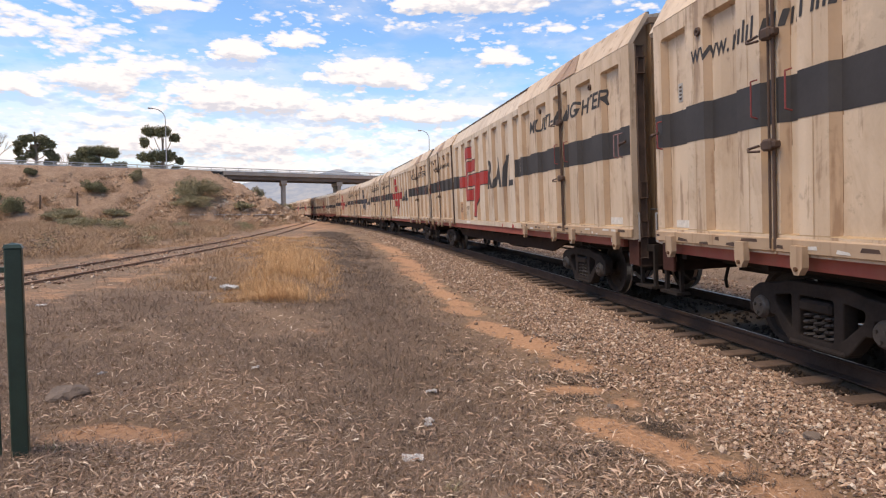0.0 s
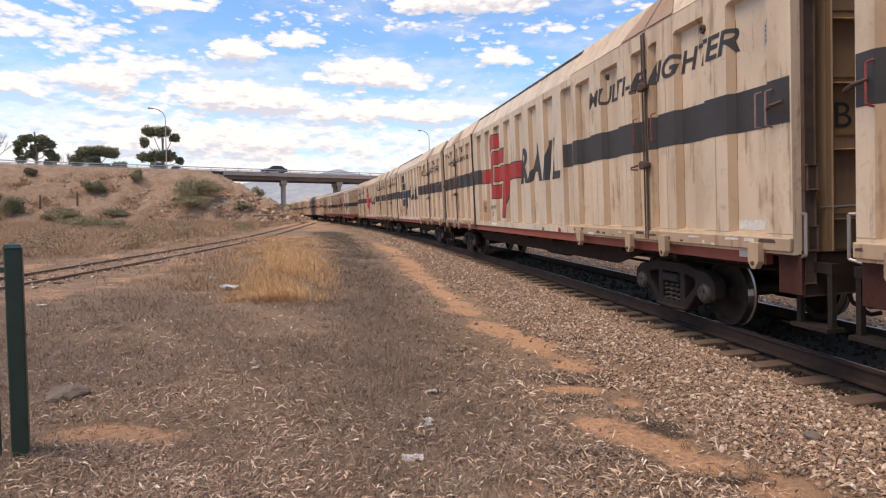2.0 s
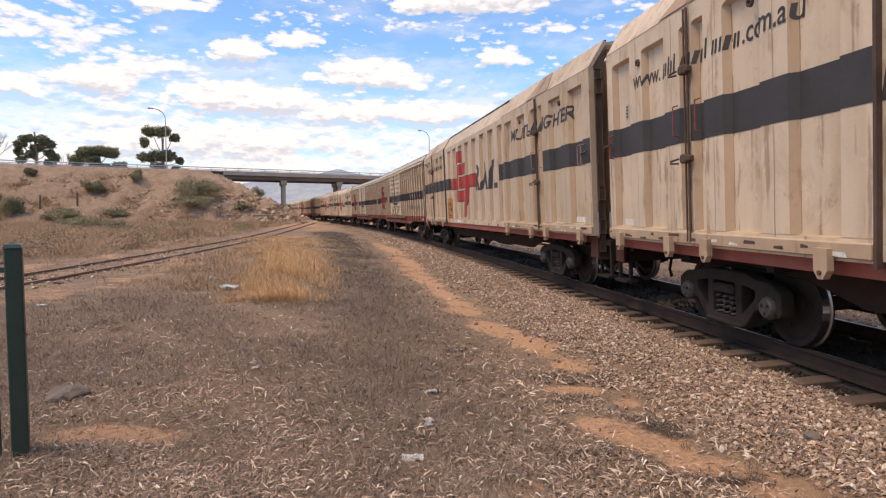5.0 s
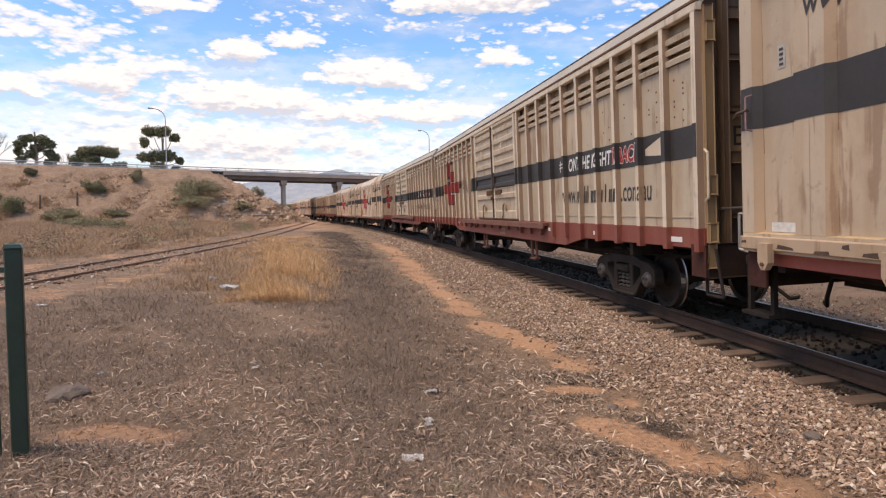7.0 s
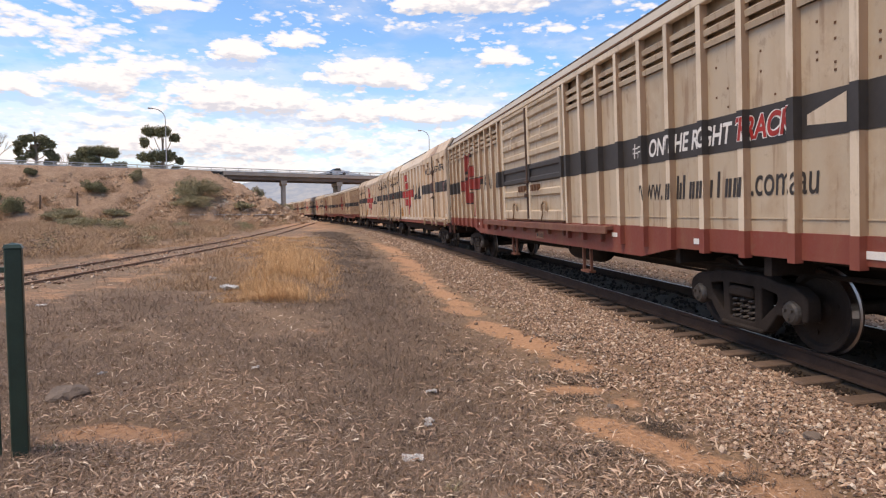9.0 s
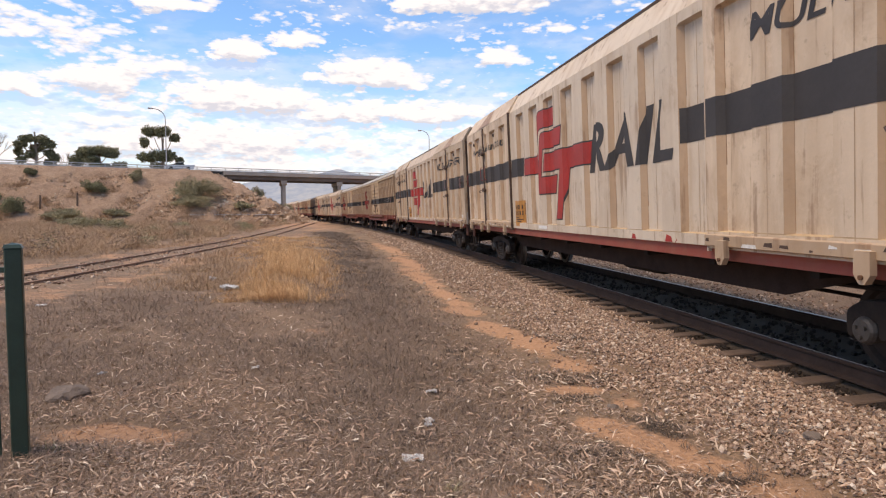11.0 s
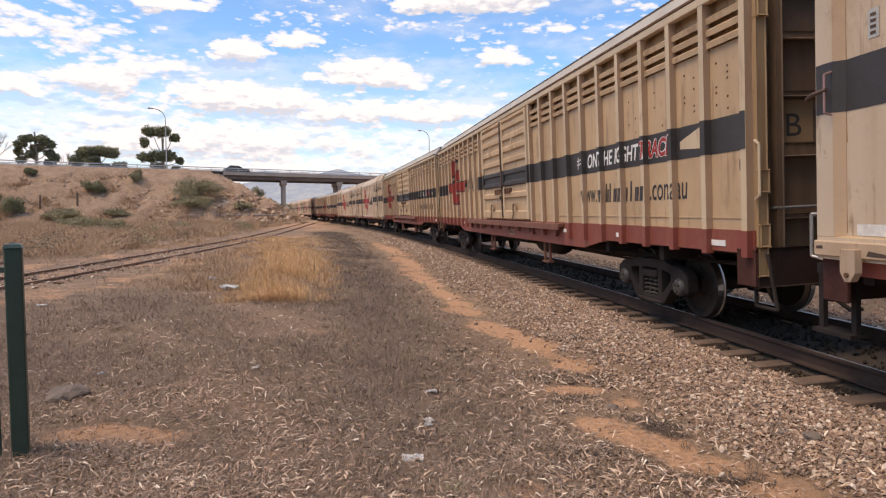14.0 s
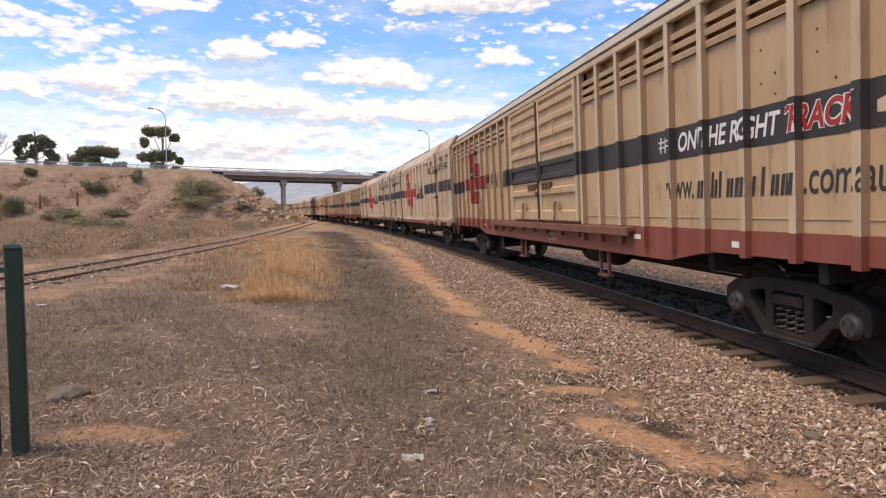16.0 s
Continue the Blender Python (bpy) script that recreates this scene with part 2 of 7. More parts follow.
# ---------------------------------------------------------------- mesh helpers
class Build:
    """Collects vertices and faces of one mesh."""

    def __init__(self):
        self.v, self.f, self.m = [], [], []

    def add(self, verts, faces, mat=0):
        o = len(self.v)
        self.v += [tuple(p) for p in verts]
        self.f += [tuple(o + i for i in f) for f in faces]
        self.m += [mat] * len(faces)
        return self

    def box(self, x0, x1, y0, y1, z0, z1, mat=0, bev=0.0):
        if bev <= 0:
            p = [(x, y, z) for z in (z0, z1) for y in (y0, y1) for x in (x0, x1)]
            return self.add(p, [(0, 2, 3, 1), (4, 5, 7, 6), (0, 1, 5, 4), (2, 6, 7, 3), (0, 4, 6, 2), (1, 3, 7, 5)], mat)
        bm = bmesh.new()
        bmesh.ops.create_cube(bm, size=1)
        for q in bm.verts:
            q.co = ((x0 + x1) / 2 + q.co.x * (x1 - x0), (y0 + y1) / 2 + q.co.y * (y1 - y0), (z0 + z1) / 2 + q.co.z * (z1 - z0))
        bmesh.ops.bevel(bm, geom=list(bm.edges), offset=bev, segments=1, affect="EDGES")
        bm.verts.index_update()
        self.add([q.co[:] for q in bm.verts], [[q.index for q in f.verts] for f in bm.faces], mat)
        bm.free()
        return self

    def tube(self, a, b, r, n=8, mat=0, r2=None, cap=True):
        a, b = Vector(a), Vector(b)
        q = (b - a).to_track_quat("Z", "Y")
        r2 = r if r2 is None else r2
        ring = [q @ Vector((math.cos(2 * math.pi * i / n), math.sin(2 * math.pi * i / n), 0)) for i in range(n)]
        p = [a + r * k for k in ring] + [b + r2 * k for k in ring]
        f = [(i, (i + 1) % n, n + (i + 1) % n, n + i) for i in range(n)]
        if cap:
            f += [tuple(range(n - 1, -1, -1)), tuple(range(n, 2 * n))]
        return self.add(p, f, mat)

    def bent(self, pts, r, n=6, mat=0):
        for a, b in zip(pts, pts[1:]):
            self.tube(a, b, r, n, mat)
        return self

    def lathe(self, prof, axis="Y", n=32, mat=0, centre=(0, 0, 0)):
        """prof: (offset along the axis, radius)."""
        p, f = [], []
        for o, r in prof:
            for i in range(n):
                c, s = r * math.cos(2 * math.pi * i / n), r * math.sin(2 * math.pi * i / n)
                q = (c, o, s) if axis == "Y" else ((c, s, o) if axis == "Z" else (o, c, s))
                p.append((q[0] + centre[0], q[1] + centre[1], q[2] + centre[2]))
        for k in range(len(prof) - 1):
            for i in range(n):
                j = (i + 1) % n
                f.append((k * n + i, k * n + j, (k + 1) * n + j, (k + 1) * n + i))
        return self.add(p, f, mat)

    def prism(self, outline, y0, y1, mat=0):
        """outline in (x, z), drawn out along y."""
        n = len(outline)
        p = [(x, y0, z) for x, z in outline] + [(x, y1, z) for x, z in outline]
        f = [tuple(range(n)), tuple(range(2 * n - 1, n - 1, -1))]
        f += [(i, n + i, n + (i + 1) % n, (i + 1) % n) for i in range(n)]
        return self.add(p, f, mat)

    def loft(self, sections, mat=0, closed=True, cap=True):
        n = len(sections[0])
        p = [q for s in sections for q in s]
        f = []
        for k in range(len(sections) - 1):
            for i in range(n if closed else n - 1):
                j = (i + 1) % n
                f.append((k * n + i, k * n + j, (k + 1) * n + j, (k + 1) * n + i))
        if cap and closed:
            f += [tuple(range(n - 1, -1, -1)), tuple(range((len(sections) - 1) * n, len(sections) * n))]
        return self.add(p, f, mat)

    def mesh(self, name, mats, smooth=False, fix=True):
        me = bpy.data.meshes.new(name)
        me.from_pydata(self.v, [], self.f)
        for m in mats if isinstance(mats, (list, tuple)) else [mats]:
            me.materials.append(m)
        me.polygons.foreach_set("material_index", self.m)
        if fix and len(self.f) < 60000:
            bm = bmesh.new()
            bm.from_mesh(me)
            bmesh.ops.recalc_face_normals(bm, faces=bm.faces)
            bm.to_mesh(me)
            bm.free()
        if smooth:
            me.polygons.foreach_set("use_smooth", [True] * len(me.polygons))
        me.update()
        return me


def part(name, b, mat, parent=None, label="", loc=(0, 0, 0), rot=(0, 0, 0), smooth=False):
    ob = new(name, b.mesh(name, mat, smooth) if isinstance(b, Build) else b)
    if parent is not None:
        ob.parent = parent
    ob.location = loc
    ob.rotation_euler = [radians(a) for a in rot]
    return tagged(ob, label)


def thing(name, label, category, group="", kind="", loc=(0, 0, 0), rz=0):
    ob = new(name)
    ob.empty_display_size = 0.3
    ob.matrix_world = pose(*loc, 0, 0, rz)
    return tagged(ob, label, category, group, kind)


def solid(name, b, mat, label="", category="", group="", kind="", smooth=False):
    return tagged(part(name, b, mat, smooth=smooth), label, category, group, kind)


# ---------------------------------------------------------------- the line of the track
TRACK_D, TRACK_HEAD, TRACK_K0, TRACK_K1 = 5.755, 0.12926, 0.00224, -1.45e-5
CANT = 0.0737
GAUGE = 1.505
_S = np.linspace(-120, 700, 8201)
_peak = -TRACK_K0 / TRACK_K1
_sc = np.minimum(_S, _peak)
_PHI = TRACK_HEAD + TRACK_K0 * _sc + 0.5 * TRACK_K1 * _sc ** 2
_dx, _dy, _ds = -np.sin(_PHI), np.cos(_PHI), _S[1] - _S[0]
_X = np.concatenate([[0], np.cumsum((_dx[1:] + _dx[:-1]) / 2 * _ds)])
_Y = np.concatenate([[0], np.cumsum((_dy[1:] + _dy[:-1]) / 2 * _ds)])
_X += TRACK_D * math.cos(TRACK_HEAD) - np.interp(0, _S, _X)
_Y += TRACK_D * math.sin(TRACK_HEAD) - np.interp(0, _S, _Y)


def track(s, q=0.0):
    """The point s metres along the main line and q metres to its right, and the heading."""
    g = np.interp(s, _S, _PHI)
    return np.interp(s, _S, _X) + q * np.cos(g), np.interp(s, _S, _Y) + q * np.sin(g), g


def off_track(x, y):
    """How far to the left of the main line's centre a place lies."""
    s = np.interp(y, _Y, _S)
    tx, ty, g = track(s)
    return -((x - tx) * np.cos(g) + (y - ty) * np.sin(g))


SPEED, GAIN = 12.4446, 0.00571


# metres ahead of a steady pace, every half second, fitted to the camera's view
VIEW_LEAD = (0.13, 0.03, 0.08, -0.10, 0.13, 0.14, 0.04, 0.02, 0.32, 0.22, 0.14, 0.06, -0.04, -0.13, 0.09, 0.06, 0.12, -0.03, 0.40, 0.30, 0.18, 0.12, 0.04, -0.02, 0.24, 0.05, -0.06, -0.16, 0.14, 0.02, 0.08, -0.13, 0.35)


def travelled(t):
    return SPEED * (t - 8) + 0.5 * GAIN * (t - 8) ** 2 + float(np.interp(t, np.arange(33) * 0.5, VIEW_LEAD))


# siding: centre line
SIDING = [(-11.6, -30), (-11.2, 0), (-11.2, 15), (-11.75, 25), (-12.4, 35), (-13.45, 46), (-15.6, 62), (-18.9, 85), (-22.3, 110), (-25.9, 130)]
_sy = np.arange(-30, 130, 1.0)


def _smooth_line(pts, ys):
    px, py = np.array([p[0] for p in pts]), np.array([p[1] for p in pts])
    x = np.interp(ys, py, px)
    for _ in range(60):
        x[1:-1] = 0.25 * x[:-2] + 0.5 * x[1:-1] + 0.25 * x[2:]
    return x


_sx = _smooth_line(SIDING, _sy)


def siding_z(y):
    return np.interp(y, [0, 40, 115], [-0.25, -0.22, 0.0])


# ---------------------------------------------------------------- ground
def wob(x, y, f, seed=0.0):
    """Smooth unevenness, about -1 to 1."""
    x, y = np.asarray(x, float), np.asarray(y, float)
    return (np.sin(x * f + 1.3 * np.sin(y * f * 0.7 + seed) + seed) * np.cos(y * f * 1.1 + 0.9 * np.sin(x * f * 0.8 + 2 * seed))
            + 0.5 * np.sin(x * f * 2.3 + y * f * 1.7 + seed * 3)) / 1.5


def ground_z(x, y):
    d = off_track(x, y)
    near = np.clip(1 - np.hypot(x, y - 10) / 80, 0, 1)
    z = -0.33 + near * (0.035 * wob(x, y, 1.1) + 0.02 * wob(x, y, 3.1, 2))
    ds = np.abs(x - np.interp(y, _sy, _sx))
    sb = np.interp(ds, [1.3, 2.4], [1.0, 0.0]) * ((y > -30) & (y < 120))
    z = z * (1 - sb) + (siding_z(y) - 0.085 + 0.02 * wob(x, y, 1.7, 3)) * sb
    bed = np.interp(np.abs(d), [1.9, 3.0], [1.0, 0.0])
    z = z * (1 - bed) + (-0.235) * bed
    z = z - 0.045 * np.interp(d, [0.7, 0.9, 1.35, 1.75], [0.0, 1.0, 1.0, 0.0])
    mid = np.interp(np.abs(d), [0.62, 0.78], [1.0, 0.0])
    z = z + mid * (0.125 - d * CANT / GAUGE + 0.02 * wob(x, y, 4.0, 6))
    return z


def grown(lo, hi, step, out_lo, out_hi, k=1.22):
    a = list(np.arange(lo, hi + step / 2, step))
    s = step
    while a[-1] < out_hi:
        s *= k
        a.append(a[-1] + s)
    s = step
    while a[0] > out_lo:
        s *= k
        a.insert(0, a[0] - s)
    return np.array(a)


def make_ground():
    xs, ys = grown(-13, 9, 0.16, -4800, 4800), grown(0, 28, 0.16, -900, 4800)
    gx, gy = np.meshgrid(xs, ys)
    z = ground_z(gx, gy)
    nx, ny = len(xs), len(ys)
    v = np.stack([gx, gy, z], -1).reshape(-1, 3)
    i = np.arange(nx * ny).reshape(ny, nx)
    f = np.stack([i[:-1, :-1], i[:-1, 1:], i[1:, 1:], i[1:, :-1]], -1).reshape(-1, 4)
    me = bpy.data.meshes.new("ground")
    me.from_pydata(v.tolist(), [], f.tolist())
    me.polygons.foreach_set("use_smooth", [True] * len(me.polygons))
    me.update()
    return me


def ground_material():
    m, t, b = material("dry_ground", 0.95)
    c = node(t, "ShaderNodeTexCoord").outputs["Object"]
    z = node(t, "ShaderNodeSeparateColor")
    t.links.new(node(t, "ShaderNodeVertexColor", layer_name="zones").outputs[0], z.inputs[0])
    mid = noise_tex(t, c, 2.2, 6, 0.7)
    fine = noise_tex(t, c, 19, 6, 0.75)
    tiny = noise_tex(t, c, 75, 4, 0.7)
    far = noise_tex(t, c, 0.12, 6, 0.65)
    col = ramp(t, mid, [(0.30, (0.115, 0.074, 0.051)), (0.5, (0.18, 0.116, 0.079)), (0.7, (0.28, 0.182, 0.12))])
    col = mix(t, 0.45, col, ramp(t, fine, [(0.3, (0.08, 0.052, 0.037)), (0.7, (0.38, 0.265, 0.178))]))
    weed = mix(t, 0.5, (0.16, 0.115, 0.088), ramp(t, fine, [(0.3, (0.08, 0.056, 0.044)), (0.7, (0.25, 0.18, 0.13))]))
    col = mix(t, maths(t, "MULTIPLY", z.outputs[2], 0.8), col, weed)
    soil = ramp(t, fine, [(0.3, (0.33, 0.17, 0.095)), (0.7, (0.56, 0.32, 0.19))])
    edge = maths(t, "ADD", z.outputs[1], maths(t, "MULTIPLY", maths(t, "SUBTRACT", mid, 0.5), 1.1))
    edge = maths(t, "ADD", edge, maths(t, "MULTIPLY", maths(t, "SUBTRACT", fine, 0.5), 0.8))
    sm = ramp(t, edge, [(0.46, (0, 0, 0)), (0.76, (1, 1, 1))])
    col = mix(t, sm, col, soil)
    grit = ramp(t, tiny, [(0.3, (0.07, 0.047, 0.033)), (0.7, (0.26, 0.175, 0.12))])
    col = mix(t, z.outputs[0], col, grit)
    # shade under the train painted into the bed's colour, over oil grime
    bed_shade = node(t, "ShaderNodeVertexColor", layer_name="bed_shade")
    col = mix(t, bed_shade.outputs[0], col, ramp(t, fine, [(0.3, (0.02, 0.016, 0.014)), (0.7, (0.06, 0.048, 0.04))]))
    col = mix(t, 0.15, col, ramp(t, far, [(0.35, (0.26, 0.16, 0.10)), (0.65, (0.46, 0.33, 0.20))]))
    t.links.new(col, b.inputs["Base Color"])
    b.inputs["Specular IOR Level"].default_value = 0.2
    bump(t, b, maths(t, "ADD", fine, maths(t, "MULTIPLY", tiny, 0.5)), 0.7, 0.03)
    return m


GROUND = ground_material()
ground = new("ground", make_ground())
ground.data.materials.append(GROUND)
tagged(ground, "dry reddish earth with weeds and leaf litter", "ground", kind="structure")


# ---------------------------------------------------------------- rails
def rail_sections(path, zs, h=0.18):
    """Rail profile swept along a list of (x, y, heading)."""
    prof = [(-0.075, 0), (0.075, 0), (0.075, 0.014), (0.012, 0.035), (0.012, 0.138), (0.036, 0.148), (0.036, 0.175), (0.028, h), (0.004, h), (-0.028, h), (-0.036, 0.175), (-0.036, 0.148), (-0.012, 0.138), (-0.012, 0.035), (-0.075, 0.014)]
    out = []
    for (x, y, g), z in zip(path, zs):
        out.append([(x + q * math.cos(g), y + q * math.sin(g), z - h + k) for q, k in prof])
    return out


def rail_mesh(path, zs, worn=(7, 8)):
    """The running band on the head is worn bright."""
    b = Build().loft(rail_sections(path, zs))
    n = 15
    for i, f in enumerate(b.f[:-2]):
        if i % n in worn:
            b.m[i] = 1
    return b


def main_line():
    t = thing("railway_track", "curved railway track with rusty rails on old sleepers", "railway track", kind="structure")
    ss = np.concatenate([np.arange(-40, 60, 1.5), np.arange(60, 330, 4.0)])
    for q, z in ((-GAUGE / 2, 0.0), (GAUGE / 2, CANT)):
        path = [track(s, q) for s in ss]
        part("rail", rail_mesh(path, [z] * len(ss), (7,) if q < 0 else (7, 8)), [RAIL_RUST, RAIL_TOP], t)
    sl = Build().box(-1.22, 1.22, -0.11, 0.11, -0.16, 0.0, bev=0.012).mesh("sleeper", SLEEPER)
    rng = random.Random(4)
    s = -12.0
    tilt = math.degrees(math.atan(CANT / GAUGE))
    while s < 110:
        x, y, g = track(s)
        ob = new("sleeper", sl)
        ob.parent = t
        ob.matrix_basis = pose(float(x), float(y), CANT / 2 - 0.203 + rng.uniform(-0.012, 0.006), 0, -tilt, math.degrees(float(g)) + rng.uniform(-1.5, 1.5))
        s += rng.uniform(0.60, 0.70)
    return t


def siding_line():
    t = thing("railway_siding", "disused siding with rusty brown rails", "railway track", kind="structure")
    g = -np.arctan(np.gradient(_sx, _sy))
    for q in (-GAUGE / 2, GAUGE / 2):
        path = [(x + q * math.cos(a), y + q * math.sin(a), a) for x, y, a in zip(_sx, _sy, g)]
        part("rail", rail_mesh(path, [float(siding_z(y)) for y in _sy]), [SIDING_RUST, SIDING_RUST], t)
    sl = Build().box(-1.2, 1.2, -0.12, 0.12, -0.13, 0.0, bev=0.012).mesh("siding_sleeper", SLEEPER)
    rng = random.Random(9)
    y = 4.0
    while y < 70:
        x = float(np.interp(y, _sy, _sx))
        ob = new("sleeper", sl)
        ob.parent = t
        ob.matrix_basis = pose(x, y, float(siding_z(y)) - 0.125 + rng.uniform(-0.03, 0.02), 0, 0, math.degrees(float(np.interp(y, _sy, g))) + rng.uniform(-3, 3))
        y += rng.uniform(0.62, 0.75)
    return t


main_line()
siding_line()


# ---------------------------------------------------------------- bridge and embankment
B_DIR = Vector((0.852, 0.524, 0)).normalized()
B_N = Vector((B_DIR.y, -B_DIR.x, 0))          # towards the camera
B_0 = Vector((-45.2, 111.0, 0))


def bpt(k, n, z):
    p = B_0 + B_DIR * k + B_N * n
    return (p.x, p.y, z)


def obox(b, k0, k1, n0, n1, z0, z1, mat=0):
    p = [bpt(k, n, z) for z in (z0, z1) for n in (n0, n1) for k in (k0, k1)]
    return b.add(p, [(0, 2, 3, 1), (4, 5, 7, 6), (0, 1, 5, 4), (2, 6, 7, 3), (0, 4, 6, 2), (1, 3, 7, 5)], mat)


def bridge():
    t = thing("road_bridge", "concrete road bridge with grey railings over the railway", "bridge", kind="structure")
    part("deck", obox(Build(), 6.5, 42, -9.0, 0.0, 8.32, 8.95), CONCRETE, t)
    for n in (-8.2, -6.2, -4.3, -2.4, -0.5):
        part("girder", obox(Build(), 6.8, 41.6, n - 0.35, n + 0.1, 7.57, 8.32), GIRDER, t)
    # wall piers stand parallel to the track
    along = Vector((-0.286, 0.958, 0))
    across = Vector((0.958, 0.286, 0))
    for k in (17.7, 29.0):
        o = Vector(bpt(k, -0.35, 0))
        for name, w0, z0, z1, l0, l1, mat in (("crosshead", 0.55, 6.85, 7.57, -0.1, 9.4, CONCRETE), ("pier", 0.31, -0.5, 6.85, 0.25, 9.0, CONCRETE)):
            q = [o + along * l + across * c for l in (l0, l1) for c in (-w0, w0)]
            v = [(c.x, c.y, z) for z in (z0, z1) for c in q]
            part(name, Build().add(v, [(0, 2, 3, 1), (4, 5, 7, 6), (0, 1, 5, 4), (2, 6, 7, 3), (0, 4, 6, 2), (1, 3, 7, 5)]), mat, t)
    for k in (6.0, 42.2):
        part("abutment", obox(Build(), k - 0.6, k + 0.6, -9.2, 0.2, 5.0, 8.3), CONCRETE, t)
    return t


def guardrail():
    for n, nm in ((-0.15, "front"), (-8.85, "back")):
        t = thing("bridge_railing", "galvanised steel railing along the road", "railing", kind="structure")
        k = -70.0
        while k < 62:
            part("post", obox(Build(), k - 0.07, k + 0.07, n - 0.07, n + 0.07, 8.9, 9.6), GALV, t)
            k += 2.4
        part("top_rail", obox(Build(), -70, 62, n - 0.08, n + 0.08, 9.48, 9.62), GALV, t)
        part("low_rail", obox(Build(), -70, 62, n - 0.06, n + 0.06, 9.15, 9.25), GALV, t)


bridge()
guardrail()


def embankment_mesh():
    """Fill with a road on top, its end sloping down to the piers."""
    ks = np.concatenate([np.arange(-110, -45, 2.0), np.arange(-45, 19.5, 0.55)])
    us = np.concatenate([np.linspace(-34, 0.8, 24), np.linspace(1.0, 26, 60)])
    kk, uu = np.meshgrid(ks, us)
    across = np.interp(uu, [-34, -27, -10, 1, 19, 26], [-0.9, -0.3, 8.85, 8.85, -0.3, -0.9])
    bulge = 1.0 * np.exp(-((kk + 2) / 8) ** 2 - ((uu - 4) / 5) ** 2)
    end = np.interp(kk, [4.0, 17.0, 19.0], [8.9, -0.2, -0.9])
    z = np.minimum(across + np.where(uu > 0.8, bulge, 0) * 0.5, end)
    rough = np.where((across < 8.6) | (end < 8.6), 1, 0)
    # worn track that climbs across the face
    z = z - np.where(rough > 0, 0.55, 0.0) * np.exp(-((uu - np.interp(kk, [-60, -36, -10, -4], [14.0, 10.0, 3.6, 2.6])) / 0.7) ** 2) * np.interp(kk, [-8, -4], [1, 0])
    z = z + rough * (0.35 * wob(kk, uu, 0.45, 2) + 0.28 * wob(kk, uu * 0.6, 1.1) + 0.16 * wob(kk, uu, 2.3, 4))
    p = np.array([bpt(k, u, h) for k, u, h in zip(kk.ravel(), uu.ravel(), z.ravel())])
    nk, nu = len(ks), len(us)
    i = np.arange(nk * nu).reshape(nu, nk)
    f = np.stack([i[:-1, :-1], i[:-1, 1:], i[1:, 1:], i[1:, :-1]], -1).reshape(-1, 4)
    me = bpy.data.meshes.new("embankment")
    me.from_pydata(p.tolist(), [], f.tolist())
    me.polygons.foreach_set("use_smooth", [True] * len(me.polygons))
    return me


def embankment_material():
    m, t, b = material("embankment_earth", 0.95)
    c = node(t, "ShaderNodeTexCoord").outputs["Object"]
    mid = noise_tex(t, c, 0.5, 7, 0.7)
    fine = noise_tex(t, c, 5, 6, 0.75)
    col = ramp(t, mid, [(0.3, (0.33, 0.185, 0.115)), (0.5, (0.56, 0.335, 0.21)), (0.72, (0.74, 0.49, 0.325))])
    col = mix(t, 0.45, col, ramp(t, fine, [(0.32, (0.18, 0.115, 0.075)), (0.68, (0.72, 0.51, 0.35))]))
    t.links.new(col, b.inputs["Base Color"])
    bump(t, b, maths(t, "ADD", fine, mid), 1.0, 0.6)
    return m


EARTH = embankment_material()
emb = new("embankment", embankment_mesh())
emb.data.materials.append(EARTH)
tagged(emb, "bare reddish-brown earth embankment with stones and shrubs", "embankment", kind="structure")


# ---------------------------------------------------------------- wagons: shared pieces
# Local space of a wagon: x backwards along the train, +y the side facing the camera, z above the rail.
# A point on that side reads from left to right along a = -x.
BODY_M, BODY_L = 21.23 - 0.70, 21.83 - 0.70


def text_mesh(text, height, width, shear=0.0, weight=0.0):
    """Lettering in the x, z plane, from x = 0 to width, z = 0 to height."""
    cu = bpy.data.curves.new("lettering", "FONT")
    cu.body, cu.size, cu.shear, cu.offset = text, 1.0, shear, weight / max(height, 0.05) * 0.7
    ob = new("lettering", cu)
    me = bpy.data.meshes.new_from_object(ob.evaluated_get(bpy.context.evaluated_depsgraph_get()))
    bpy.data.objects.remove(ob)
    bpy.data.curves.remove(cu)
    p = np.array([v.co[:] for v in me.vertices])
    f = [list(q.vertices) for q in me.polygons]
    bpy.data.meshes.remove(me)
    lo, hi = p.min(0), p.max(0)
    p = (p - lo) / np.maximum(hi - lo, 1e-6)
    return [(q[0] * width, q[1] * height) for q in p], f


